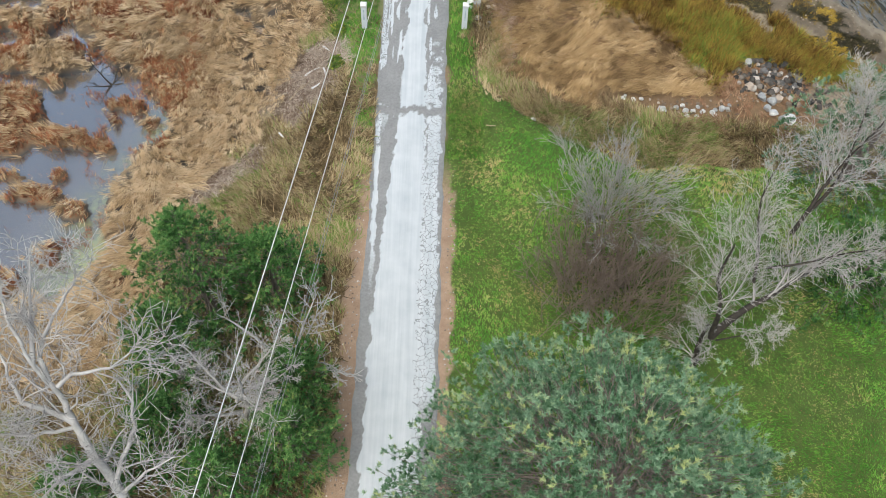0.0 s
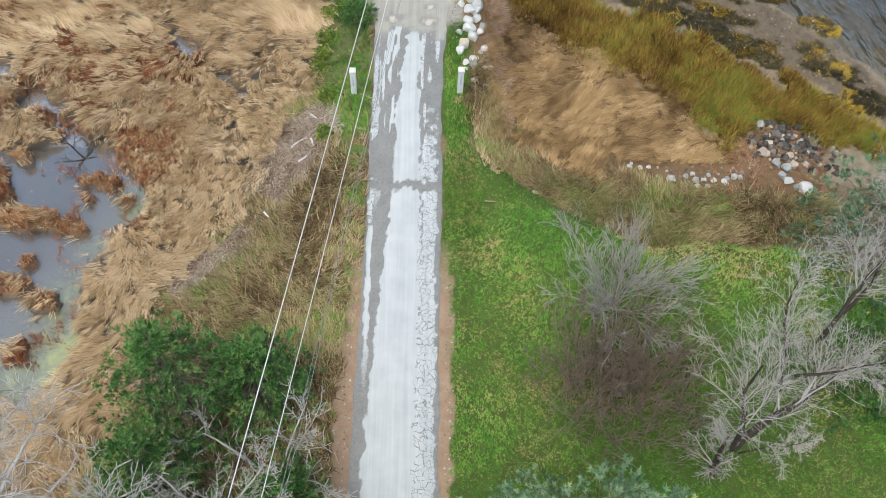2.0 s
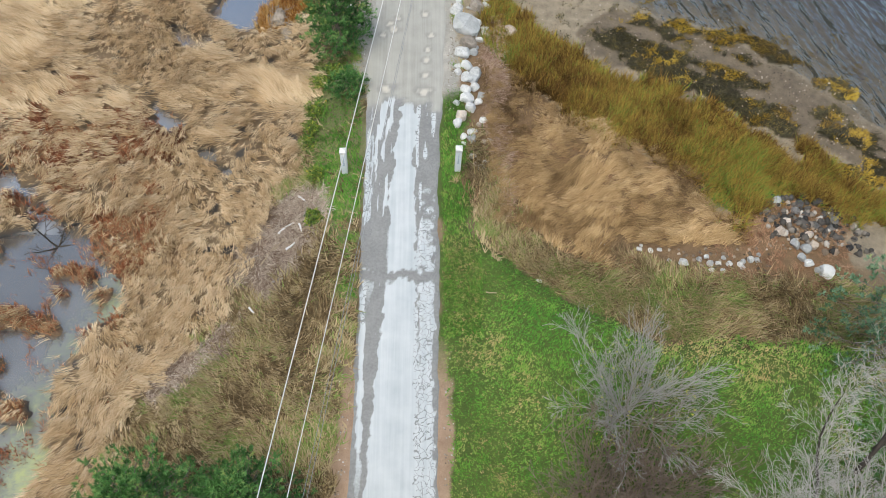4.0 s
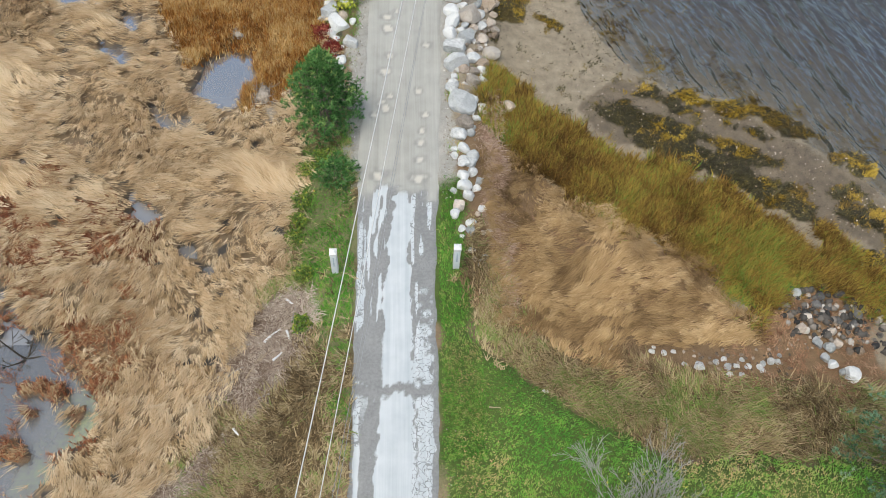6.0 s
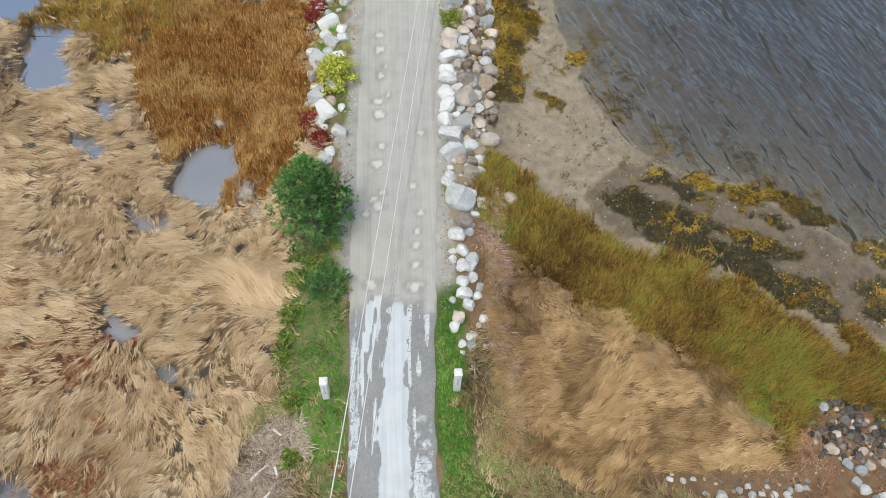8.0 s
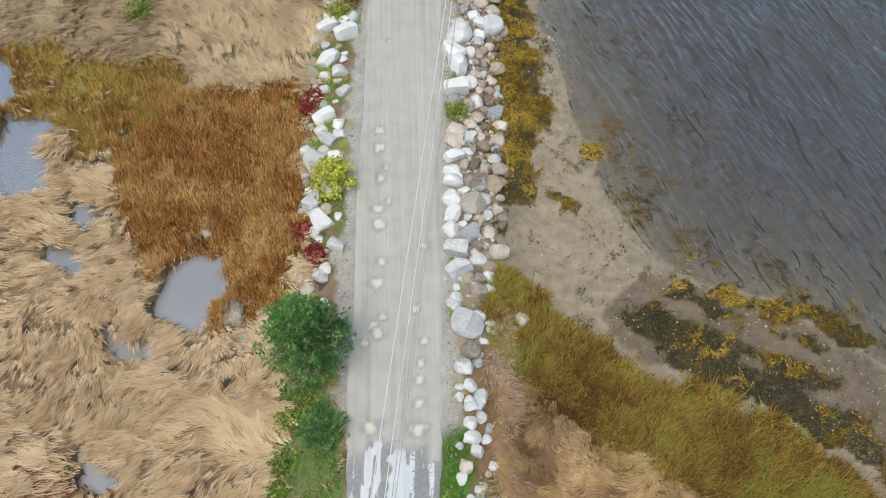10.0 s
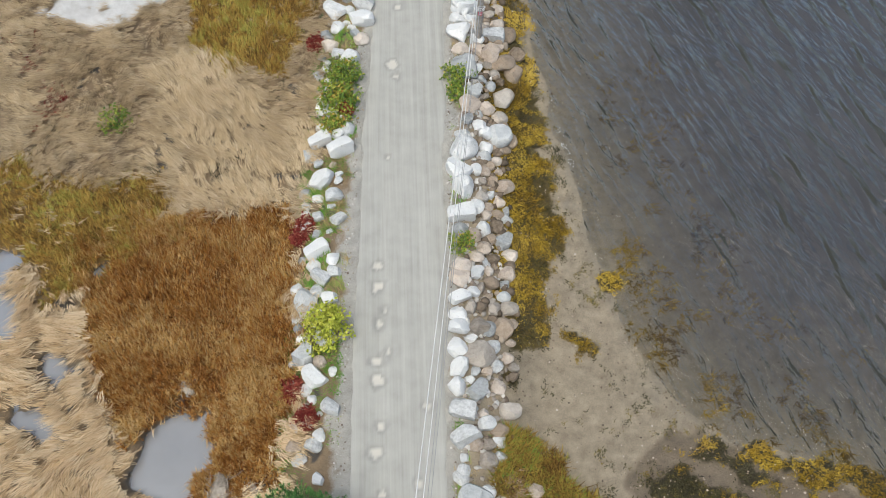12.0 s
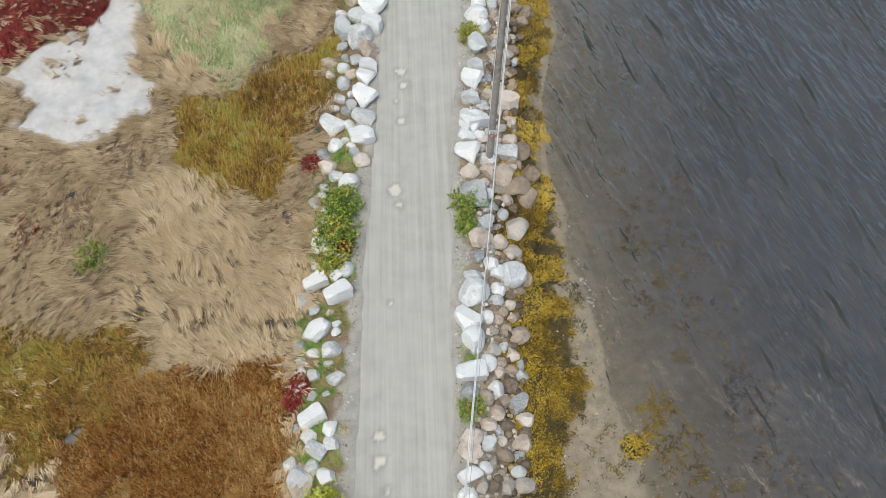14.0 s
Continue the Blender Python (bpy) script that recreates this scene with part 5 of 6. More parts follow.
def fill_boulders(count, side, near, far, y0, y1, sizes, tones, group):
    made = 0
    for _ in range(count * 30):
        y, d, s = rock_rng.uniform(y0, y1), rock_rng.uniform(near, far), rock_rng.uniform(*sizes)
        x = float(road_middle(y) + side * (road_half(y) + d))
        if any((x - a) ** 2 + (y - b) ** 2 < (0.43 * (s + c)) ** 2 for a, b, c in PLACED):
            continue
        PLACED.append((x, y, s))
        boulder(x, y, s, rock_rng.choice(tones), group, "wedged between larger boulders")
        made += 1
        if made == count:
            break


fill_boulders(42, 1, 0.7, 2.0, 38, 76, (0.28, 0.6), (0, 0, 1, 1, 3, 4), "boulders on the water side")
fill_boulders(70, 1, 1.5, 2.75, 44, 76, (0.36, 0.78), (1, 1, 2, 2, 4, 3), "boulders on the water side")
fill_boulders(64, -1, 0.8, 2.3, 41, 76, (0.34, 0.9), (0, 0, 0, 3, 1), "boulders on the marsh side")


def rubble(name, box, count, keep, sizes, materials, label, seed, detail=1):
    r = np.random.default_rng(seed)
    bm = bmesh.new()
    bmesh.ops.create_icosphere(bm, subdivisions=detail, radius=0.5)
    base = np.array([v.co for v in bm.verts])
    tri = np.array([[v.index for v in f.verts] for f in bm.faces])
    bm.free()
    x, y = r.uniform(box[0], box[2], count), r.uniform(box[1], box[3], count)
    ok = r.uniform(0, 1, count) < keep(x, y)
    x, y = x[ok], y[ok]
    n = len(x)
    s = r.uniform(*sizes, n) ** 1.0
    shape = base[None] * (s[:, None] * r.uniform(0.7, 1.25, (n, 3)))[:, None, :] * r.uniform(1 - 0.2 / detail, 1 + 0.2 / detail, (n, len(base), 1))
    for _ in range(5):
        # broken faces
        a = r.normal(0, 1, (n, 1, 3))
        a /= np.linalg.norm(a, axis=2, keepdims=True)
        over = (shape * a).sum(2, keepdims=True) - (s * r.uniform(0.24, 0.42, n))[:, None, None]
        shape = shape - a * np.maximum(over, 0)
    v = shape + np.stack([x, y, plan("height", x, y) + s * 0.15], 1)[:, None]
    faces = (tri[None] + (np.arange(n) * len(base))[:, None, None]).reshape(-1, 3)
    me = mesh_from(name, v.reshape(-1, 3), [faces], materials, {"tone": np.repeat(r.uniform(0, 1, n), len(base))}, detail > 1)
    return stuff(name, me, label, "stones")


RUBBLE = tone_material("mixed_rubble", [(0.0, (0.16, 0.12, 0.09)), (0.4, (0.33, 0.29, 0.25)), (0.75, (0.50, 0.48, 0.45)), (1.0, (0.70, 0.68, 0.65))], 0.85)
BROWN_RUBBLE = tone_material("brown_rubble", [(0.0, (0.07, 0.055, 0.04)), (0.5, (0.22, 0.17, 0.125)), (0.85, (0.40, 0.33, 0.26)), (1.0, (0.58, 0.51, 0.44))], 0.8)


def slope(x, y, a, b):
    d = x - road_middle(y) - road_half(y)
    return ((d > a) & (d < b)) * 1.0


rubble("slope_rubble", (1, 34, 9, 78), 5200, lambda x, y: slope(x, y, 0.5, 2.4) * smooth(36, 44, y), (0.12, 0.34), RUBBLE, "small mixed stones packed between the boulders", 3)
rubble("toe_rubble", (2, 40, 10, 78), 2200, lambda x, y: slope(x, y, 1.4, 2.9) * smooth(44, 52, y) * 0.8, (0.18, 0.5), BROWN_RUBBLE, "brown stones at the foot of the causeway", 4, 2)
rubble("road_gravel", (-5.5, 4, 6, 78), 38000, lambda x, y: np.maximum(plan("gravel", x, y), 0.6 * plan("dirt", x, y)) * (1 - plan("road", x, y)), (0.035, 0.10), RUBBLE, "loose gravel on the road's shoulders", 5)
rubble("cove_gravel", (8, 25, 19, 30), 800, lambda x, y: smooth(0.9, 0.2, np.abs(y - 26.2 - 1.4 * smooth(14.5, 16.5, x))) * smooth(10.5, 12, x), (0.08, 0.22), BROWN_RUBBLE, "pebbles along the head of the cove", 6)
DARK_RUBBLE = tone_material("dark_rubble", [(0.0, (0.03, 0.03, 0.03)), (0.5, (0.10, 0.09, 0.08)), (0.85, (0.24, 0.21, 0.18)), (1.0, (0.5, 0.47, 0.43))], 0.7)
rubble("cove_dark_stones", (14.8, 26.2, 20, 30), 420, lambda x, y: smooth(1.5, 0.6, np.abs(y - 28.3 + 0.25 * (x - 17))) * smooth(14.9, 15.9, x), (0.10, 0.40), DARK_RUBBLE, "dark wet stones heaped at the head of the cove", 8, 2)
rubble("beach_pebbles", (4, 30, 24, 76), 12000, lambda x, y: (0.45 + 0.55 * plan("stony", x, y)) * plan("sand", x, y) * (1 - plan("dim_seabed", x, y)) * (1 - plan("reed", x, y)) * (1 - plan("band", x, y)) * (1 - plan("cove", x, y)) * (1 - plan("lawn", x, y)), (0.03, 0.11), BROWN_RUBBLE, "scattered beach pebbles", 7)


# ---- trees ----
def tube_arrays(segs, sides):
    """Tapered tubes for segments (p0, p1, r0, r1)."""
    a = np.array([s[0] for s in segs], float)
    b = np.array([s[1] for s in segs], float)
    r = np.array([[s[2], s[3]] for s in segs], float)
    d = b - a
    d /= np.maximum(np.linalg.norm(d, axis=1), 1e-6)[:, None]
    ref = np.where(np.abs(d[:, 2:3]) < 0.9, [[0, 0, 1.0]], [[1.0, 0, 0]])
    u = np.cross(d, ref)
    u /= np.linalg.norm(u, axis=1)[:, None]
    w = np.cross(d, u)
    ang = np.arange(sides) * 2 * math.pi / sides
    ring = u[:, None] * np.cos(ang)[None, :, None] + w[:, None] * np.sin(ang)[None, :, None]
    v = np.concatenate([a[:, None] + ring * r[:, 0, None, None], b[:, None] + ring * r[:, 1, None, None]], 1).reshape(-1, 3)
    base = (np.arange(len(segs)) * 2 * sides)[:, None, None]
    k = np.arange(sides)
    q = np.stack([k, (k + 1) % sides, sides + (k + 1) % sides, sides + k], 1)[None]
    return v, (base + q).reshape(-1, 4)


def tubes(name, groups, material):
    """groups: lists of segments with their number of sides."""
    vs, qs, n = [], [], 0
    for segs, sides in groups:
        if segs:
            v, q = tube_arrays(segs, sides)
            vs.append(v)
            qs.append(q + n)
            n += len(v)
    return mesh_from(name, np.concatenate(vs), [np.concatenate(qs)], material, None, True)


def pipe(name, points, radius, sides, material):
    """One seamless tube along a line that runs mainly in y."""
    p = np.array(points, float)
    ang = np.arange(sides) * 2 * math.pi / sides
    ring = np.stack([np.cos(ang), 0 * ang, np.sin(ang)], 1) * radius
    v = (p[:, None] + ring[None]).reshape(-1, 3)
    k = np.arange(sides)
    q = np.stack([k, (k + 1) % sides, sides + (k + 1) % sides, sides + k], 1)[None] + (np.arange(len(p) - 1) * sides)[:, None, None]
    return mesh_from(name, v, [q.reshape(-1, 4)], material, None, True)


def limb(segs, tips, p, d, length, radius, level, rnd, kids, ratio=0.6, wobble=0.22, lift=0.05, spread_angle=0.8, min_r=0.006, start=0.25):
    """Grows a branch with its side branches into segs[level]; tips collects the ends."""
    steps = max(3, int(length / 0.35)) if level < 2 else 3 if level < 3 else 2
    p, d = Vector(p), Vector(d).normalized()
    at = sorted(rnd.uniform(start, 1.0) for _ in range(kids[level])) if level < len(kids) else []
    for k in range(steps):
        t0, t1 = k / steps, (k + 1) / steps
        d = (d + Vector((rnd.gauss(0, wobble), rnd.gauss(0, wobble), rnd.gauss(0, wobble) + lift)) * (0.6 if level < 1 else 1.0)).normalized()
        q = p + d * (length / steps)
        r0, r1 = max(radius * (1 - 0.75 * t0), min_r), max(radius * (1 - 0.75 * t1), min_r)
        segs[min(level, len(segs) - 1)].append((tuple(p), tuple(q), r0, r1))
        for a in at:
            if t0 <= a < t1 or (k == steps - 1 and a >= t1):
                side = d.orthogonal().normalized()
                side.rotate(Matrix.Rotation(rnd.uniform(0, 2 * math.pi), 3, d))
                cd = (d * math.cos(spread_angle * rnd.uniform(0.6, 1.2)) + side * math.sin(spread_angle * rnd.uniform(0.6, 1.2))).normalized()
                limb(segs, tips, p.lerp(q, rnd.random()), cd, length * ratio * rnd.uniform(0.6, 1.15) * (1.15 - 0.5 * a), r1 * 0.34, level + 1, rnd, kids, ratio, wobble, lift, spread_angle, min_r, 0.1)
        p = q
    tips.append((tuple(p), tuple(d)))


def limb_along(segs, tips, points, r0, r1, rnd, kids, length, ratio, wobble, lift, spread_angle, min_r):
    """A main limb through given points, with side branches."""
    pts = [Vector(p) for p in points]
    line = []
    for a, b in zip(pts, pts[1:]):
        steps = max(2, int((b - a).length / 0.3))
        line += [a.lerp(b, k / steps) + Vector((rnd.gauss(0, 0.025), rnd.gauss(0, 0.025), rnd.gauss(0, 0.025))) for k in range(steps)]
    line.append(pts[-1])
    n = len(line) - 1
    at = [rnd.uniform(0.12, 1.0) * n for _ in range(kids[0])]
    for k in range(n):
        f0, f1 = k / n, (k + 1) / n
        ra, rb = r0 + (r1 - r0) * f0, r0 + (r1 - r0) * f1
        segs[0].append((tuple(line[k]), tuple(line[k + 1]), ra, rb))
        d = (line[k + 1] - line[k]).normalized()
        for a in at:
            if k <= a < k + 1:
                side = d.orthogonal().normalized()
                side.rotate(Matrix.Rotation(rnd.uniform(0, 2 * math.pi), 3, d))
                ang = spread_angle * rnd.uniform(0.6, 1.3)
                limb(segs, tips, line[k], d * math.cos(ang) + side * math.sin(ang), length * rnd.uniform(0.6, 1.2), max(rb * 0.45, min_r * 2), 1, rnd, kids, ratio, wobble, lift, spread_angle, min_r, 0.1)
    tips.append((tuple(line[-1]), tuple(d)))


def bare_tree(name, base, limbs, kids, bark, twig, label, seed, ratio=0.55, wobble=0.2, lift=0.06, spread_angle=0.75, min_r=0.008, category="tree", group=""):
    """A leafless tree; limbs: start, direction, length, radius of each main stem, relative to the base."""
    rnd = random.Random(seed)
    segs, tips = [[] for _ in range(len(kids) + 1)], []
    ends = [0]
    for entry in limbs:
        if len(entry) == 3:
            limb_along(segs, tips, *entry, rnd, kids, 2.3, ratio, wobble, lift, spread_angle, min_r)
            ends.append(len(segs[0]))
            continue
        p, d, length, radius = entry
        limb(segs, tips, p, d, length, radius, 0, rnd, kids, ratio, wobble, lift, spread_angle, min_r)
        ends.append(len(segs[0]))
    root = tagged(new(name), label, category, group)
    root.location = base
    if len(limbs) > 12:
        tagged(child("stem_cluster", tubes("stem_cluster", [(segs[0], 5)], bark), root), kind="stuff")
    else:
        for k, (a, b) in enumerate(zip(ends, ends[1:])):
            part_name = "limb" if k else "trunk"
            child(part_name, tubes(part_name, [(segs[0][a:b], 8)], bark), root)
    rest = [(segs[1], 4)] + [(s, 3) for s in segs[2:]]
    child("crown", tubes("crown", rest, twig), root, "bare crown of fine twigs")
    return root, tips


def needle_tufts(name, centres, axes, count, size, width, material, seed, tone=0.5, spread_angle=1.7, along=0.0, leaf=False):
    """Tufts of needles, each fanning out round its own axis."""
    r = np.random.default_rng(seed)
    n = len(centres)
    c, ax = np.repeat(np.asarray(centres, float), count, 0), np.repeat(np.asarray(axes, float), count, 0)
    d = ax + r.normal(0, spread_angle * 0.6, ax.shape)
    d /= np.linalg.norm(d, axis=1)[:, None]
    side = np.cross(d, r.normal(0, 1, d.shape))
    side /= np.linalg.norm(side, axis=1)[:, None]
    L = (size * r.uniform(0.6, 1.15, n * count))[:, None]
    W = width * r.uniform(0.7, 1.3, n * count)[:, None]
    c = c + ax * (along * r.uniform(-1, 1, (n * count, 1)))
    if leaf:
        v = np.stack([c + d * L * 0.12, c + d * L * 0.6 + side * W * 0.5, c + d * L, c + d * L * 0.6 - side * W * 0.5], 1).reshape(-1, 3)
    else:
        v = np.stack([c + side * W * 0.5, c - side * W * 0.5, c + d * L], 1).reshape(-1, 3)
    k = 4 if leaf else 3
    q = np.arange(n * count)[:, None] * k + np.arange(k)[None]
    if isinstance(tone, np.ndarray):
        base_tone = np.repeat(tone, count) + r.normal(0, 0.09, n * count)
    else:
        base_tone = tone + 0.7 * (np.repeat(r.uniform(0, 1, n), count) - 0.5) + r.normal(0, 0.1, n * count)
    return mesh_from(name, v, [q], material, {"tone": np.clip(np.repeat(base_tone, k), 0, 1)})


def conifer(name, base, height, profile, branches, tufts, needles, bark, label, seed, tuft_size=0.3, per=16, width=0.05, lean=(0, 0), droop=0.0, tone=0.5, bottom=0.15, cushion=0.75, ragged=(0.55, 0.75, 0.9, 1.0, 1.12)):
    """profile: crown radius at fractions of the height."""
    rnd = random.Random(seed)
    root = tagged(new(name), label, "tree")
    root.location = base
    trunk = [((lean[0] * k / 10, lean[1] * k / 10, height * k / 10), (lean[0] * (k + 1) / 10, lean[1] * (k + 1) / 10, height * (k + 1) / 10), 0.028 * height * (1 - 0.09 * k), 0.028 * height * (1 - 0.09 * (k + 1))) for k in range(10)]
    limbs, centres, axes, tones = [], [], [], []
    for k in range(branches):
        f = bottom + (0.99 - bottom) * (k + rnd.random()) / branches
        az = k * 2.39996 + rnd.uniform(-0.3, 0.3)
        reach = float(np.interp(f, [p[0] for p in profile], [p[1] for p in profile])) * rnd.choice(ragged)
        rise = rnd.uniform(0.05, 0.35) + 0.5 * f - droop
        a = Vector((lean[0] * f, lean[1] * f, height * f))
        out = Vector((math.cos(az), math.sin(az), rise))
        tip = a + Vector((out.x * reach, out.y * reach, rise * reach * 0.5 - (0.08 * height if f < 0.9 else 0)))
        tip.z = min(tip.z, height)
        limbs.append((tuple(a), tuple(a.lerp(tip, 0.6)), 0.003 * height * (1.05 - f), 0.006))
        for j in range(max(tufts // 6, 1)):
            # a spray: a small cushion of tufts with a tone of its own, painted paler on its upper side as if lit
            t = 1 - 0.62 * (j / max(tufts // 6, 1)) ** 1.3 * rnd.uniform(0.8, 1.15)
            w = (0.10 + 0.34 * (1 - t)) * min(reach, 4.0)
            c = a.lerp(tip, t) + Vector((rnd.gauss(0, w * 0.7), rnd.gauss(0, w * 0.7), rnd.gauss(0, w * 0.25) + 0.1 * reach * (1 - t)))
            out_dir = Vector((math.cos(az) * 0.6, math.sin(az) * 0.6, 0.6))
            # random tone, plus the crown's inner shade painted in: darker towards the trunk
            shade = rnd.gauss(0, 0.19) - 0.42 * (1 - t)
            limbs.append((tuple(a.lerp(tip, max(t - 0.25, 0.1))), tuple(c), 0.012, 0.006))
            for _ in range(6):
                off = Vector((rnd.gauss(0, 1), rnd.gauss(0, 1), rnd.gauss(0, 0.6))) * tuft_size * cushion
                centres.append(tuple(c + off))
                axes.append(tuple((out_dir + off / (tuft_size * cushion) * 0.4 + Vector((0, 0, 0.3))).normalized()))
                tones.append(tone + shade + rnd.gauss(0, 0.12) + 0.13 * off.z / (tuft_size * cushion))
    child("trunk", tubes("trunk", [(trunk, 8), (limbs, 4)], bark), root)
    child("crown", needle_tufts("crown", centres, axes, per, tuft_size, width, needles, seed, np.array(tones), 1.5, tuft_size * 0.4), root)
    return root


G = lambda x, y: float(plan("height", x, y))
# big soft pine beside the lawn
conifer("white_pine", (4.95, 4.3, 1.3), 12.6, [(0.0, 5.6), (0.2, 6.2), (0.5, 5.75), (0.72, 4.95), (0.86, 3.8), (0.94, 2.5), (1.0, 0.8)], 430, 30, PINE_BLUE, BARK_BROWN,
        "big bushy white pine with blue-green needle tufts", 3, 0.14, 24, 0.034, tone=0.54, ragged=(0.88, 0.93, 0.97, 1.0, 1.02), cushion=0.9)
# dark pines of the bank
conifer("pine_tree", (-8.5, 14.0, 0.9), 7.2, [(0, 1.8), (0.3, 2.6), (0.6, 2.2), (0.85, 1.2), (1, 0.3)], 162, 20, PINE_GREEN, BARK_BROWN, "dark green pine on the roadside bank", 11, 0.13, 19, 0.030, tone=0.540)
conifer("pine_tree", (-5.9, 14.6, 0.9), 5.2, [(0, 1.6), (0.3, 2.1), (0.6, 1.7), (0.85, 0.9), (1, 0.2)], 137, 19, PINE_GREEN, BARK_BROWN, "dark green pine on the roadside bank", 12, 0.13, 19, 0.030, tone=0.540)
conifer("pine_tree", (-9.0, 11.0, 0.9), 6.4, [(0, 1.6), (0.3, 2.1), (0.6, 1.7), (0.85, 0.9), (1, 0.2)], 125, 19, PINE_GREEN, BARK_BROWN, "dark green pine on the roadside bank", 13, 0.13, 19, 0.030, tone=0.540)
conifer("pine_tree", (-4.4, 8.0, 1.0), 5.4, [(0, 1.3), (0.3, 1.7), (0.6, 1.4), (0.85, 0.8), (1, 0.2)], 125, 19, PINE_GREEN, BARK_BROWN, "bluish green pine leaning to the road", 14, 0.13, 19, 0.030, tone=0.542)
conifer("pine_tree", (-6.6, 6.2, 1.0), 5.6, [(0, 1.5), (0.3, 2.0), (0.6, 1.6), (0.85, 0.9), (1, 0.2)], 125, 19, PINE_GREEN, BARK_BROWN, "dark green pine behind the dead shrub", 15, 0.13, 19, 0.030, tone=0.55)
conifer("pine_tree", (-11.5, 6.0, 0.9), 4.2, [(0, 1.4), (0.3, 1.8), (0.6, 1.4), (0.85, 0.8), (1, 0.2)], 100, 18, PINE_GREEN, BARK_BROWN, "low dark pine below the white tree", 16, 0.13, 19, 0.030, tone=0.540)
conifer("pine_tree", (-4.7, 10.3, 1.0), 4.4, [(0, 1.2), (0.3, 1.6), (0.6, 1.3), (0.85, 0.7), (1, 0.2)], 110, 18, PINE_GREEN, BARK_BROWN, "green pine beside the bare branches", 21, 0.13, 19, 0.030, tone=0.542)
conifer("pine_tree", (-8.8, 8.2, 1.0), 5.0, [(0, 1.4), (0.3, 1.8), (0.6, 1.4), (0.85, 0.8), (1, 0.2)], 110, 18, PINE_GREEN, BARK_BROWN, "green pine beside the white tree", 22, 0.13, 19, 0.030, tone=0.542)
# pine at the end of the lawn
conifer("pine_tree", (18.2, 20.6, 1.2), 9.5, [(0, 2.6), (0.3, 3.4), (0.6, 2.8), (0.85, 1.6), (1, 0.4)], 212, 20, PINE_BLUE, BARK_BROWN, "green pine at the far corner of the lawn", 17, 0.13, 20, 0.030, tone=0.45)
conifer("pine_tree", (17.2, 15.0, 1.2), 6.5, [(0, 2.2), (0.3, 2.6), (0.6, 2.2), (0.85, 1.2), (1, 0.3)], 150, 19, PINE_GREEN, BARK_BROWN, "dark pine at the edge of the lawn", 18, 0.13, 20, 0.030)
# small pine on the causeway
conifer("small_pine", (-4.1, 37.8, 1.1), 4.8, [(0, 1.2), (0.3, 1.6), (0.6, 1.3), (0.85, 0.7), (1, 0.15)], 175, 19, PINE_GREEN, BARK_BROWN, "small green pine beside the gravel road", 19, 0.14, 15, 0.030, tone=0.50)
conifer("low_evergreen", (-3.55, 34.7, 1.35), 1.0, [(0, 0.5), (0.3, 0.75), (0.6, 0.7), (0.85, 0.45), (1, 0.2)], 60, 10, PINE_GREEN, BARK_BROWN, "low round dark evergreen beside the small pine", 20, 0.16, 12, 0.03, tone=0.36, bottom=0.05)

# leafless trees and thickets
bare_tree("leaning_tree", (10.6, 11.7, 2.3), [((0, 0, -0.5), (0.1, 0.2, 1), 3.0, 0.17), ((0.2, 0.4, 2.0), (0.62, 0.70, 0.72), 6.2, 0.15), ((0.2, 0.4, 2.0), (-0.15, 0.12, 1.0), 5.4, 0.11),
          ((2.6, 3.2, 5.0), (0.35, 0.5, 1.0), 5.2, 0.085), ((3.0, 3.7, 5.6), (0.8, 0.5, 0.9), 4.6, 0.075), ((1.5, 1.9, 3.6), (-0.2, 0.7, 1.0), 4.6, 0.07), ((1.9, 2.3, 4.0), (1.0, -0.2, 0.5), 3.8, 0.055),
          ((0.3, 0.2, 2.2), (1, 0.1, 0.25), 2.4, 0.035)],
          [16, 11, 6], BARK_DARK, BARK_GREY, "leaning leafless tree with dark trunk and silvery twigs", 31, 0.5, 0.15, 0.03, 0.85, 0.0052)
WX, WY, WZ = -8.9, 4.0, 0.8


def white_limb(r0, r1, *points):
    return ([(x - WX, y - WY, z - WZ) for x, y, z in points], r0, r1)


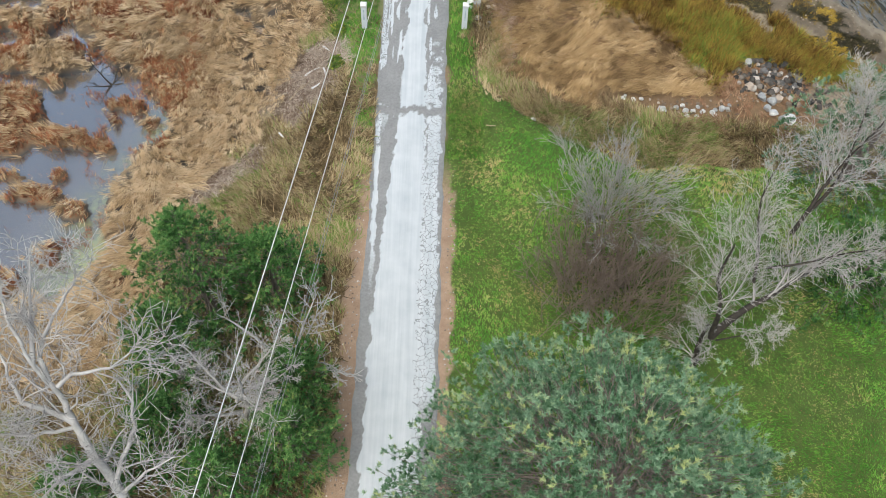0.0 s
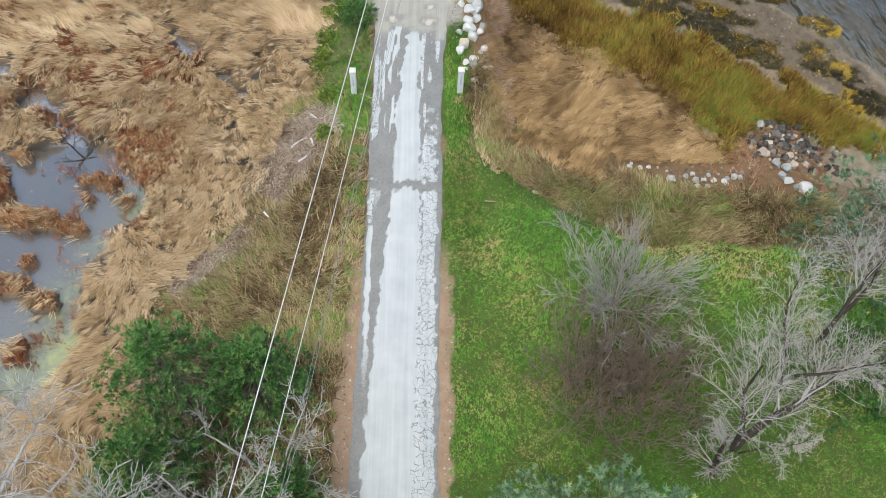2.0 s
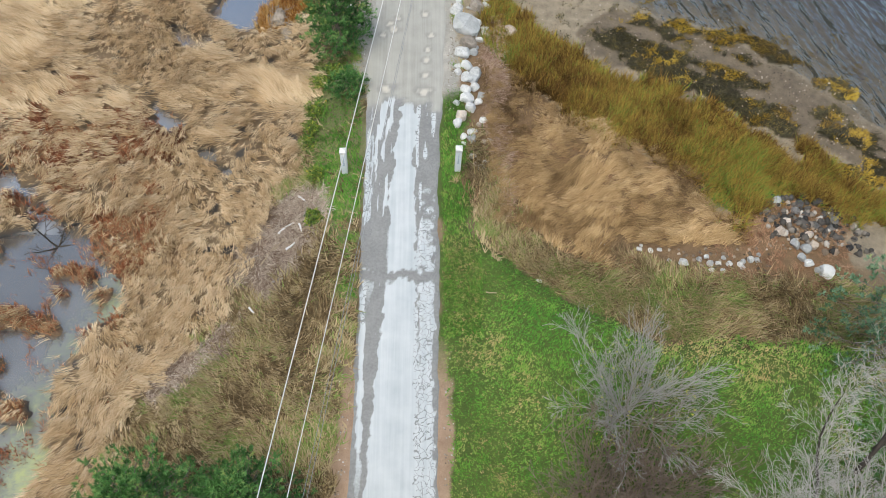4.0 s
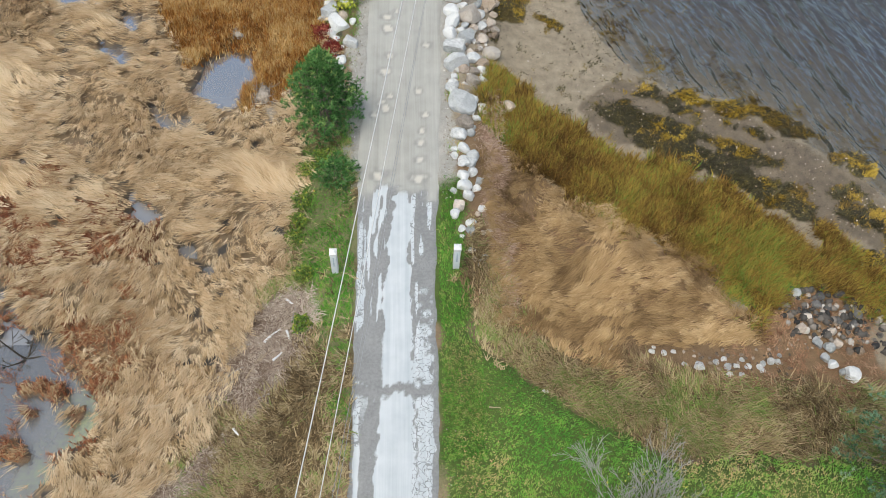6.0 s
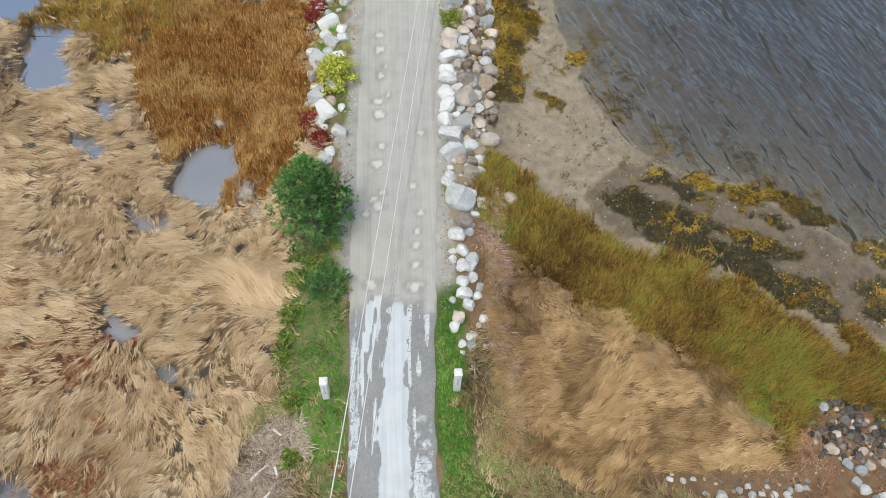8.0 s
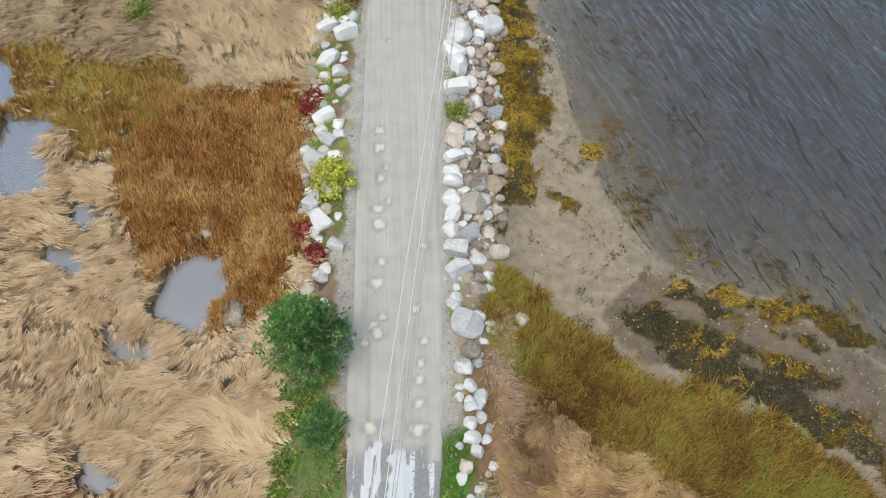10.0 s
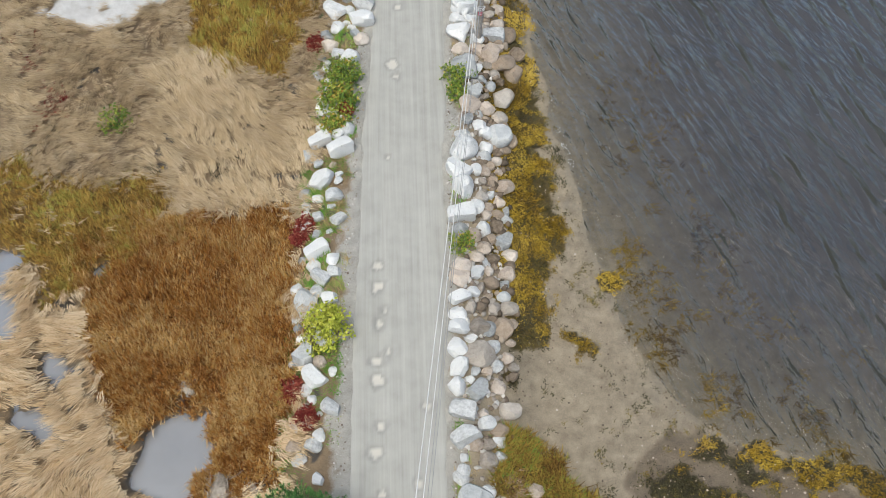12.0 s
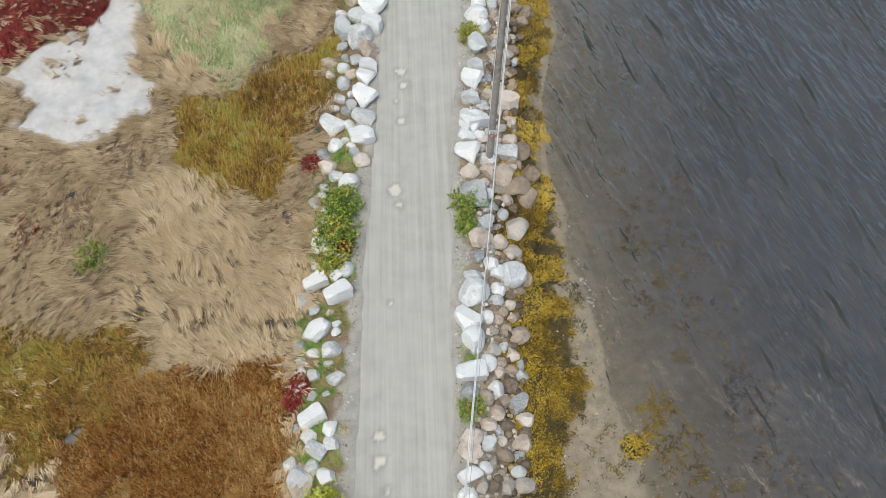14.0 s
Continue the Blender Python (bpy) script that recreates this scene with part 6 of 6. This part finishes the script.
bare_tree("white_tree", (WX, WY, WZ), [
    white_limb(0.27, 0.05, (-8.9, 4.0, 0.6), (-9.05, 4.6, 2.5), (-9.3, 5.4, 5.0), (-10.05, 6.4, 6.6), (-10.5, 7.1, 7.6), (-10.7, 7.6, 8.4), (-11.26, 8.05, 9.5), (-11.45, 8.4, 10.0)),
    white_limb(0.11, 0.03, (-10.45, 7.05, 7.5), (-11.86, 7.41, 8.2), (-12.2, 7.9, 8.8), (-12.6, 8.8, 9.2)),
    white_limb(0.08, 0.02, (-10.4, 6.95, 7.3), (-11.6, 6.6, 7.4), (-12.9, 6.45, 7.6)),
    white_limb(0.10, 0.03, (-9.98, 6.3, 6.4), (-10.6, 5.44, 6.9), (-11.0, 4.7, 7.2)),
    white_limb(0.10, 0.02, (-9.5, 5.7, 5.5), (-8.7, 7.0, 7.3), (-8.69, 7.6, 7.8), (-9.2, 8.2, 8.2), (-9.8, 8.3, 8.4)),
    white_limb(0.08, 0.02, (-9.3, 5.5, 5.2), (-8.24, 5.8, 6.6), (-7.37, 6.2, 7.0)),
    white_limb(0.09, 0.02, (-10.9, 7.8, 8.9), (-11.14, 8.26, 9.4), (-11.0, 9.1, 9.8), (-10.7, 9.8, 10.0), (-10.1, 10.8, 10.4)),
    white_limb(0.09, 0.02, (-11.26, 8.05, 9.5), (-11.5, 9.5, 10.0), (-11.75, 10.8, 10.3), (-11.8, 11.6, 10.5)),
    white_limb(0.08, 0.02, (-10.7, 7.7, 8.7), (-10.2, 8.0, 9.0), (-9.0, 8.05, 9.4), (-8.3, 8.7, 9.6)),
    white_limb(0.06, 0.02, (-11.45, 8.4, 10.0), (-11.95, 9.2, 10.4), (-12.3, 10.1, 10.6))],
    [10, 6, 4], BARK_PALE, BARK_PALE, "leafless tree with white bark and spreading limbs", 33, 0.55, 0.26, 0.0, 1.0, 0.010)
bare_tree("dead_shrub", (-6.5, 9.3, 0.9), [((0, 0, 0), (0.05, 0.08, 1), 6.6, 0.13), ((0, 0.2, 2.2), (-0.6, 0.3, 0.8), 3.4, 0.08), ((0, 0.1, 2.0), (0.7, -0.1, 0.8), 3.4, 0.08), ((0, 0, 2.6), (0.1, 0.6, 0.9), 3.2, 0.08),
          ((0, 0, 1.6), (-0.5, -0.5, 0.8), 3.2, 0.07), ((0.1, 0, 3.0), (-0.9, 0.5, 0.35), 2.4, 0.06), ((0.1, 0, 3.4), (0.9, 0.4, 0.3), 2.4, 0.06), ((0, 0, 1.2), (0.5, -0.6, 0.8), 3.0, 0.07)],
          [14, 9, 4], BARK_GREY, BARK_GREY, "dead grey tree tangled among green pines", 35, 0.45, 0.18, 0.0, 0.95, 0.007)
bare_tree("dead_shrub", (-4.9, 11.6, 1.0), [((0, 0, 0), (-0.2, 0.2, 1), 4.4, 0.09), ((0, 0, 0.8), (0.6, 0.4, 0.9), 3.2, 0.07), ((0, 0, 1.0), (0.1, 0.8, 0.8), 3.0, 0.06), ((0, 0, 1.0), (0.9, -0.3, 0.6), 2.6, 0.05)],
          [7, 4, 2], BARK_PALE, BARK_PALE, "bare white branches reaching over the verge", 36, 0.55, 0.2, 0.04, 0.9, 0.015)


def thicket(name, base, stems, radius, height, kids, bark, twig, label, seed, wobble=0.14, spread_angle=0.6, min_r=0.005, low=0.12):
    r = random.Random(seed)
    limbs = []
    for k in range(stems):
        az, tilt = k * 2.39996, math.sqrt((k + 0.5) / stems)
        limbs.append(((r.gauss(0, radius * low), r.gauss(0, radius * low), 0), (math.cos(az) * tilt * radius, math.sin(az) * tilt * radius, height * r.uniform(0.75, 1.1) * (1.1 - 0.45 * tilt)), height * r.uniform(0.75, 1.05), 0.022))
    return bare_tree(name, base, limbs, kids, bark, twig, label, seed, 0.42, wobble, 0.05, spread_angle, min_r, "shrub")


thicket("round_shrub", (7.8, 18.8, 1.8), 34, 3.7, 4.0, [10, 6], BARK_ASH, BARK_ASH, "round leafless shrub with a few yellow leaves", 41, 0.15, 0.55, 0.008, 0.05)
thicket("brown_thicket", (7.6, 15.3, 1.75), 320, 1.4, 2.8, [5, 3], BARK_MAUVE, BARK_MAUVE, "dense brown leafless thicket on the lawn", 43, 0.12, 0.45, 0.008, 0.95)
thicket("brush", (-13.6, 7.6, 0.9), 90, 1.8, 1.7, [6, 3], BARK_MAUVE, BARK_MAUVE, "low grey-brown brush under the white tree", 44, 0.14, 0.6, 0.007, 1.2)


def leafy_bush(name, base, radius, height, leaves, material, label, seed, size=0.09, tone=0.5):
    r = np.random.default_rng(seed)
    rnd = random.Random(seed)
    root = tagged(new(name), label, "shrub")
    root.location = base
    segs, tips = [[], []], []
    for k in range(16):
        az, t = k * 2.39996, math.sqrt((k + 0.5) / 16)
        limb(segs, tips, (0, 0, 0), (math.cos(az) * t * radius, math.sin(az) * t * radius, height * (1.15 - 0.7 * t)), height * 0.95, 0.02, 0, rnd, [4], 0.5, 0.15, 0.03, 0.7, 0.005)
    child("branches", tubes("branches", [(segs[0], 4), (segs[1], 3)], BARK_BROWN), root)
    p = np.array([t[0] for t in tips])
    k = r.integers(0, len(p), leaves)
    c = p[k] + r.normal(0, radius * 0.13, (leaves, 3))
    ax = r.normal(0, 0.5, (leaves, 3)) + [0, 0, 0.7]
    ax /= np.linalg.norm(ax, axis=1)[:, None]
    child("foliage", needle_tufts("foliage", c, ax, 3, size * 1.5, size, material, seed, tone, 1.2, 0.0, True), root)
    return root


leafy_bush("yellow_bush", (-3.35, 46.1, 1.3), 0.95, 1.0, 700, LEAF_YELLOW, "yellow-green bush among the boulders", 51, 0.11)
leafy_bush("roadside_bush", (-3.2, 57.7, 1.3), 1.25, 0.95, 760, LEAF_GREEN, "green and rusty bush between boulders", 52, 0.1, 0.6)
leafy_bush("roadside_bush", (-2.95, 59.3, 1.3), 1.0, 0.8, 560, LEAF_GREEN, "green and rusty bush between boulders", 53, 0.1, 0.5)
leafy_bush("roadside_bush", (-3.3, 56.4, 1.3), 0.8, 0.6, 340, LEAF_GREEN, "low yellowing bush between boulders", 54, 0.1, 0.65)
leafy_bush("water_side_bush", (2.2, 49.9, 1.35), 0.55, 0.6, 300, LEAF_GREEN, "small green bush on the boulder edge", 55, 0.08, 0.55)
leafy_bush("water_side_bush", (2.45, 59.2, 1.35), 0.6, 0.7, 380, LEAF_GREEN, "green bush on the boulder edge", 56, 0.09, 0.45)
leafy_bush("water_side_bush", (2.4, 58.2, 1.35), 0.45, 0.5, 240, LEAF_GREEN, "green bush on the boulder edge", 57, 0.09, 0.5)
leafy_bush("water_side_bush", (3.1, 69.0, 1.35), 0.6, 0.6, 340, LEAF_GREEN, "browning bush on the boulder edge", 58, 0.08, 0.75)
leafy_bush("marsh_bush", (-13.6, 57.4, 0.7), 1.5, 0.5, 330, LEAF_GREEN, "low green bush in the marsh grass", 59, 0.1, 0.5)
for k, (x, y, r) in enumerate(((-4.6, 43.7, 0.75), (-4.1, 42.5, 0.6), (-4.5, 51.2, 0.6), (-4.35, 61.8, 0.7), (-4.75, 50.6, 0.4), (-2.85, 57.2, 0.35))):
    leafy_bush("crimson_shrub", (x, y, G(x, y)), r * 1.2, 0.32, 1500, CRIMSON, "low crimson huckleberry shrub beside the boulders", 60 + k, 0.08, 0.6)

for k, (x, y, r) in enumerate(((-5.0, 33.6, 0.6), (-5.2, 31.7, 0.55), (-4.9, 35.3, 0.65), (-4.7, 29.9, 0.5), (-4.2, 35.9, 0.6), (-4.6, 27.6, 0.45), (-5.1, 32.6, 0.45))):
    leafy_bush("verge_plant", (x, y, G(x, y)), r, 0.4, 260, LEAF_GREEN, "low leafy green plant on the verge", 80 + k, 0.08, 0.4)

# ---- gate posts ----
def box_bm(sx, sy, sz, at=(0, 0, 0), bevel=0.012):
    bm = bmesh.new()
    bmesh.ops.create_cube(bm, size=1)
    bmesh.ops.scale(bm, vec=(sx, sy, sz), verts=bm.verts)
    bmesh.ops.bevel(bm, geom=bm.edges[:], offset=bevel, segments=2, affect="EDGES")
    bmesh.ops.translate(bm, vec=at, verts=bm.verts)
    return bm


def gate_post():
    root = tagged(new("gate_post"), "white square gate post with a bluish lettered face", "post", "gate posts of the causeway")
    part("shaft", box_bm(0.27, 0.27, 1.52, (0, 0, 0.73)), WHITE_PAINT, root)
    part("face", box_bm(0.235, 0.012, 1.44, (0, -0.14, 0.74), 0.003), BLUE_WHITE, root, "bluish white front face")
    cap = box_bm(0.30, 0.30, 0.12, (0, 0, 1.55))
    bmesh.ops.create_cone(cap, cap_ends=True, segments=4, radius1=0.2, radius2=0.06, depth=0.07, matrix=pose(0, 0, 1.64, 0, 0, 45))
    part("cap", cap, WHITE_PAINT, root, "white bevelled cap")
    rnd = random.Random(4)
    for k in range(9):
        part("letter_bar", box_bm(0.05 + 0.03 * rnd.random(), 0.006, 0.04, (0.0, -0.1485, 1.3 - 0.075 * k), 0.001), INK_BLUE, root)
    return root


post = gate_post()
post.matrix_basis = pose(-3.37, 30.0, G(-3.37, 30.0) - 0.03, 0, 0, 0)
copy_thing(post, pose(1.63, 30.2, G(1.63, 30.2) - 0.03, 0, 0, 0))

# ---- utility pole and wires ----
PX, PY, PZ = 3.65, 61.8, 1.3
pole = tagged(new("utility_pole"), "weathered grey wooden utility pole among the boulders", "utility pole")
pole.location = (PX, PY, PZ)
child("shaft", tubes("shaft", [([((-0.0, 0, -0.3), (-0.1, 0, 13.2), 0.16, 0.11)], 14)], WOOD_GREY), pole)
child("conduit", tubes("conduit", [([((-0.17, -0.05, 0.1), (-0.22, -0.05, 9.5), 0.018, 0.018)], 6)], WHITE_PAINT), pole, "thin white ground-wire conduit")
plate = part("number_plate", box_bm(0.34, 0.015, 0.30, (0, -0.175, 2.15), 0.004), WHITE_PAINT, pole, "white plate with black number 20")
txt = bpy.data.curves.new("number", "FONT")
txt.body, txt.size, txt.align_x, txt.extrude = "20", 0.24, "CENTER", 0.002
number = child("number", txt, plate)
number.data.materials.append(INK_BLACK)
number.matrix_basis = pose(0, -0.187, 2.025, 90)
for k in range(3):
    part("letter_bar", box_bm(0.07, 0.004, 0.035, (-0.09 + 0.09 * k, -0.1845, 2.25), 0.001), INK_BLACK, plate)
tag_plate = part("tag", box_bm(0.2, 0.012, 0.24, (-0.02, -0.168, 1.84), 0.003), PINK_TAG, pole, "pink-red warning tag")
for k in range(2):
    part("letter_bar", box_bm(0.13, 0.004, 0.04, (-0.02, -0.1755, 1.89 - 0.09 * k), 0.001), WHITE_PAINT, tag_plate)


def wire(p0, p1, sag, radius, material, label):
    pts = []
    for k in range(49):
        t = k / 48
        p = Vector(p0).lerp(Vector(p1), t)
        p.z -= sag * 4 * t * (1 - t)
        pts.append(tuple(p))
    me = pipe("overhead_wire", pts, radius, 6, material)
    return tagged(new("overhead_wire", me), label, "wire", "wires of the utility pole")


wire((PX + 0.1, PY, 14.15), (-9.0, -25, 14.15), 0.3, 0.015, WIRE_PALE, "pale overhead wire strung along the road")
wire((PX + 0.06, PY, 13.1), (-8.5, -25, 13.1), 1.33, 0.013, WIRE_PALE, "pale overhead wire strung along the road")
wire((PX + 0.1, PY, 10.2), (-8.4, -25, 10.2), 0.25, 0.008, WIRE_DARK, "thin dark overhead cable along the road")
wire((PX + 0.1, PY, 11.1), (-8.05, -25, 11.1), 0.65, 0.008, WIRE_DARK, "thin dark overhead cable along the road")

# ---- driftwood, stumps and litter ----
def log(name, x, y, length, radius, yaw, material, label, lift=0.3, seed=0):
    rnd = random.Random(seed)
    pts, p = [], Vector((-length / 2, 0, 0))
    for k in range(6):
        pts.append(tuple(p))
        p = p + Vector((length / 5, rnd.gauss(0, length * 0.02), rnd.gauss(0, length * 0.015)))
    segs = [(a, b, radius * (1 - 0.08 * k), radius * (1 - 0.08 * (k + 1))) for k, (a, b) in enumerate(zip(pts, pts[1:]))]
    ob = new(name, tubes(name, [(segs, 7)], material))
    ob.matrix_basis = pose(x, y, G(x, y) + lift, 0, rnd.uniform(-6, 6), yaw)
    return tagged(ob, label, "driftwood", "driftwood on the bank")


for k, (x, y, length, yaw, pale) in enumerate(((-5.2, 28.7, 0.42, -35, 2), (-5.15, 27.2, 0.4, -70, 2), (-5.75, 27.2, 0.9, 42, 2), (-5.5, 26.3, 0.5, 45, 2), (-6.0, 26.4, 0.6, 50, 1), (-4.75, 26.3, 1.5, 80, 1),
                                             (-6.4, 25.9, 1.2, 65, 1), (-6.8, 23.2, 0.35, -50, 2), (-5.9, 24.6, 0.5, 20, 0), (-7.2, 25.6, 1.0, 35, 0), (-5.0, 28.1, 0.8, 85, 0), (-7.0, 26.8, 0.8, 15, 0), (2.95, 24.0, 0.45, -5, 1))):
    log("driftwood", x, y, length, 0.035 if pale < 2 else 0.055, yaw, (WOOD_GREY, WOOD_TAN, WHITE_PAINT)[pale], ("grey driftwood stick on washed-up litter", "tan driftwood pole on washed-up litter", "broken white board on washed-up litter")[pale], 0.16, k)
bare_tree("dead_branch", (-15.6, 26.6, 0.15), [((0, 0, 0), (-0.6, 0.6, 0.5), 1.6, 0.05), ((0, 0, 0), (0.9, 0.2, 0.3), 1.4, 0.05), ((0, 0, 0), (-0.8, -0.5, 0.3), 1.2, 0.04), ((0, 0, 0), (0.1, 0.9, 0.5), 1.2, 0.04)], [4, 2], BARK_DARK, BARK_DARK,
          "dark dead branch lying in the pond", 71, 0.5, 0.25, -0.02, 0.9, 0.015, "branch")
def peat_stump(x, y, size, seed):
    """A washed-out root clump: a ragged core wrapped in a tangle of roots."""
    root = tagged(new("stump"), "weathered grey-brown root stump in the rushes", "stump")
    root.matrix_basis = pose(x, y, G(x, y) + 0.05, 0, 0, 20 * seed)
    core = child("core", rock_mesh("core", 300 + seed, STUMP_GREY, 5), root)
    core.scale, core.location = (size * 0.8, size * 1.25, size * 0.5), (0, 0, 0.1)
    rnd = random.Random(seed)
    segs, tips = [[], [], []], []
    for _ in range(46):
        p = Vector((rnd.gauss(0, 0.24 * size), rnd.gauss(0, 0.38 * size), rnd.uniform(0.15, 0.4) * size))
        limb(segs, tips, p, (rnd.gauss(0, 1), rnd.gauss(0, 1), rnd.uniform(-0.3, 0.5)), size * rnd.uniform(0.2, 0.5), 0.022, 0, rnd, [2], 0.6, 0.3, -0.04, 0.9, 0.006)
    tagged(child("roots", tubes("roots", [(segs[0], 5), (segs[1], 4)], STUMP_GREY), root), kind="stuff")


STUMP_GREY = grain_material("stump_wood", [(0.3, (0.17, 0.14, 0.11)), (0.7, (0.50, 0.44, 0.37))], 6.0)
for k, (x, y, size) in enumerate(((-7.4, 40.0, 1.1), (-6.75, 38.9, 0.7), (-6.0, 39.9, 0.45), (-8.9, 44.0, 0.5))):
    peat_stump(x, y, size, k)
log("plank", -18.95, 29.3, 0.85, 0.05, -15, WOOD_GREY, "grey weathered plank floating in the marsh pool", 0.2, 40)
ob = new("stone", ROCK_MESHES[0][1])
ob.scale, ob.location = (0.3, 0.25, 0.15), (5.0, 24.8, G(5.0, 24.8) + 0.05)
tagged(ob, "small pale stone lying in the grass", "stone")

# fallen leaves on the lawn, a few yellow leaves on the round shrub, foam along the tide line
leaf_rng = np.random.default_rng(15)
lx, ly = leaf_rng.uniform(1.2, 22, 3000), leaf_rng.uniform(6, 25, 3000)
keep = leaf_rng.uniform(0, 1, 3000) < plan("lawn", lx, ly) * np.maximum(0.7 * smooth(0.35, 0.6, fbm(lx, ly, 3.0, 88)), smooth(2.6, 1.2, np.hypot(lx - 7.5, ly - 15.2)))
lx, ly = lx[keep], ly[keep]
flat = leaf_rng.normal(0, 1, (len(lx), 3)) * [1, 1, 0.15]
FALLEN = tone_material("fallen_leaves", [(0.0, (0.18, 0.09, 0.045)), (0.6, (0.34, 0.21, 0.09)), (1.0, (0.56, 0.46, 0.16))])
stuff("fallen_leaves", needle_tufts("fallen_leaves", np.stack([lx, ly, plan("height", lx, ly) + 0.09], 1), flat / np.linalg.norm(flat, axis=1)[:, None], 1, 0.075, 0.05, FALLEN, 16, 0.5, 0.2, 0.0, True), "scattered brown and yellow fallen leaves on the lawn", "leaves")
sl = leaf_rng.normal(0, 1, (90, 3))
sl = sl / np.linalg.norm(sl, axis=1)[:, None] * [2.2, 2.0, 1.3] + [7.7, 18.8, 3.6]
stuff("yellow_leaves", needle_tufts("yellow_leaves", sl, np.tile([0.3, 0.2, 0.9], (90, 1)), 2, 0.11, 0.07, LEAF_YELLOW, 17, 0.7, 1.2, 0.0, True), "last yellow leaves clinging to the round shrub", "leaves")
fx0, fy0 = leaf_rng.uniform(6.2, 9.0, 6000), leaf_rng.uniform(49.5, 60, 6000)
near = (np.abs(inside(SEA, fx0, fy0) - 0.15) < 0.14) & (fbm(fx0, fy0, 0.8, 5) > 0.62)
fx0, fy0 = fx0[near][::2][:45], fy0[near][::2][:45]
flat = leaf_rng.normal(0, 1, (len(fx0), 3)) * [1, 1, 0.02]
FOAM = tone_material("sea_foam", [(0.0, (0.75, 0.76, 0.76)), (1.0, (0.9, 0.9, 0.9))])
stuff("sea_foam", needle_tufts("sea_foam", np.stack([fx0, fy0, 0 * fx0 + 0.02], 1), flat / np.linalg.norm(flat, axis=1)[:, None], 1, 0.10, 0.06, FOAM, 18, 0.5, 0.05, 0.0, True), "flecks of white foam along the tide line", "foam")
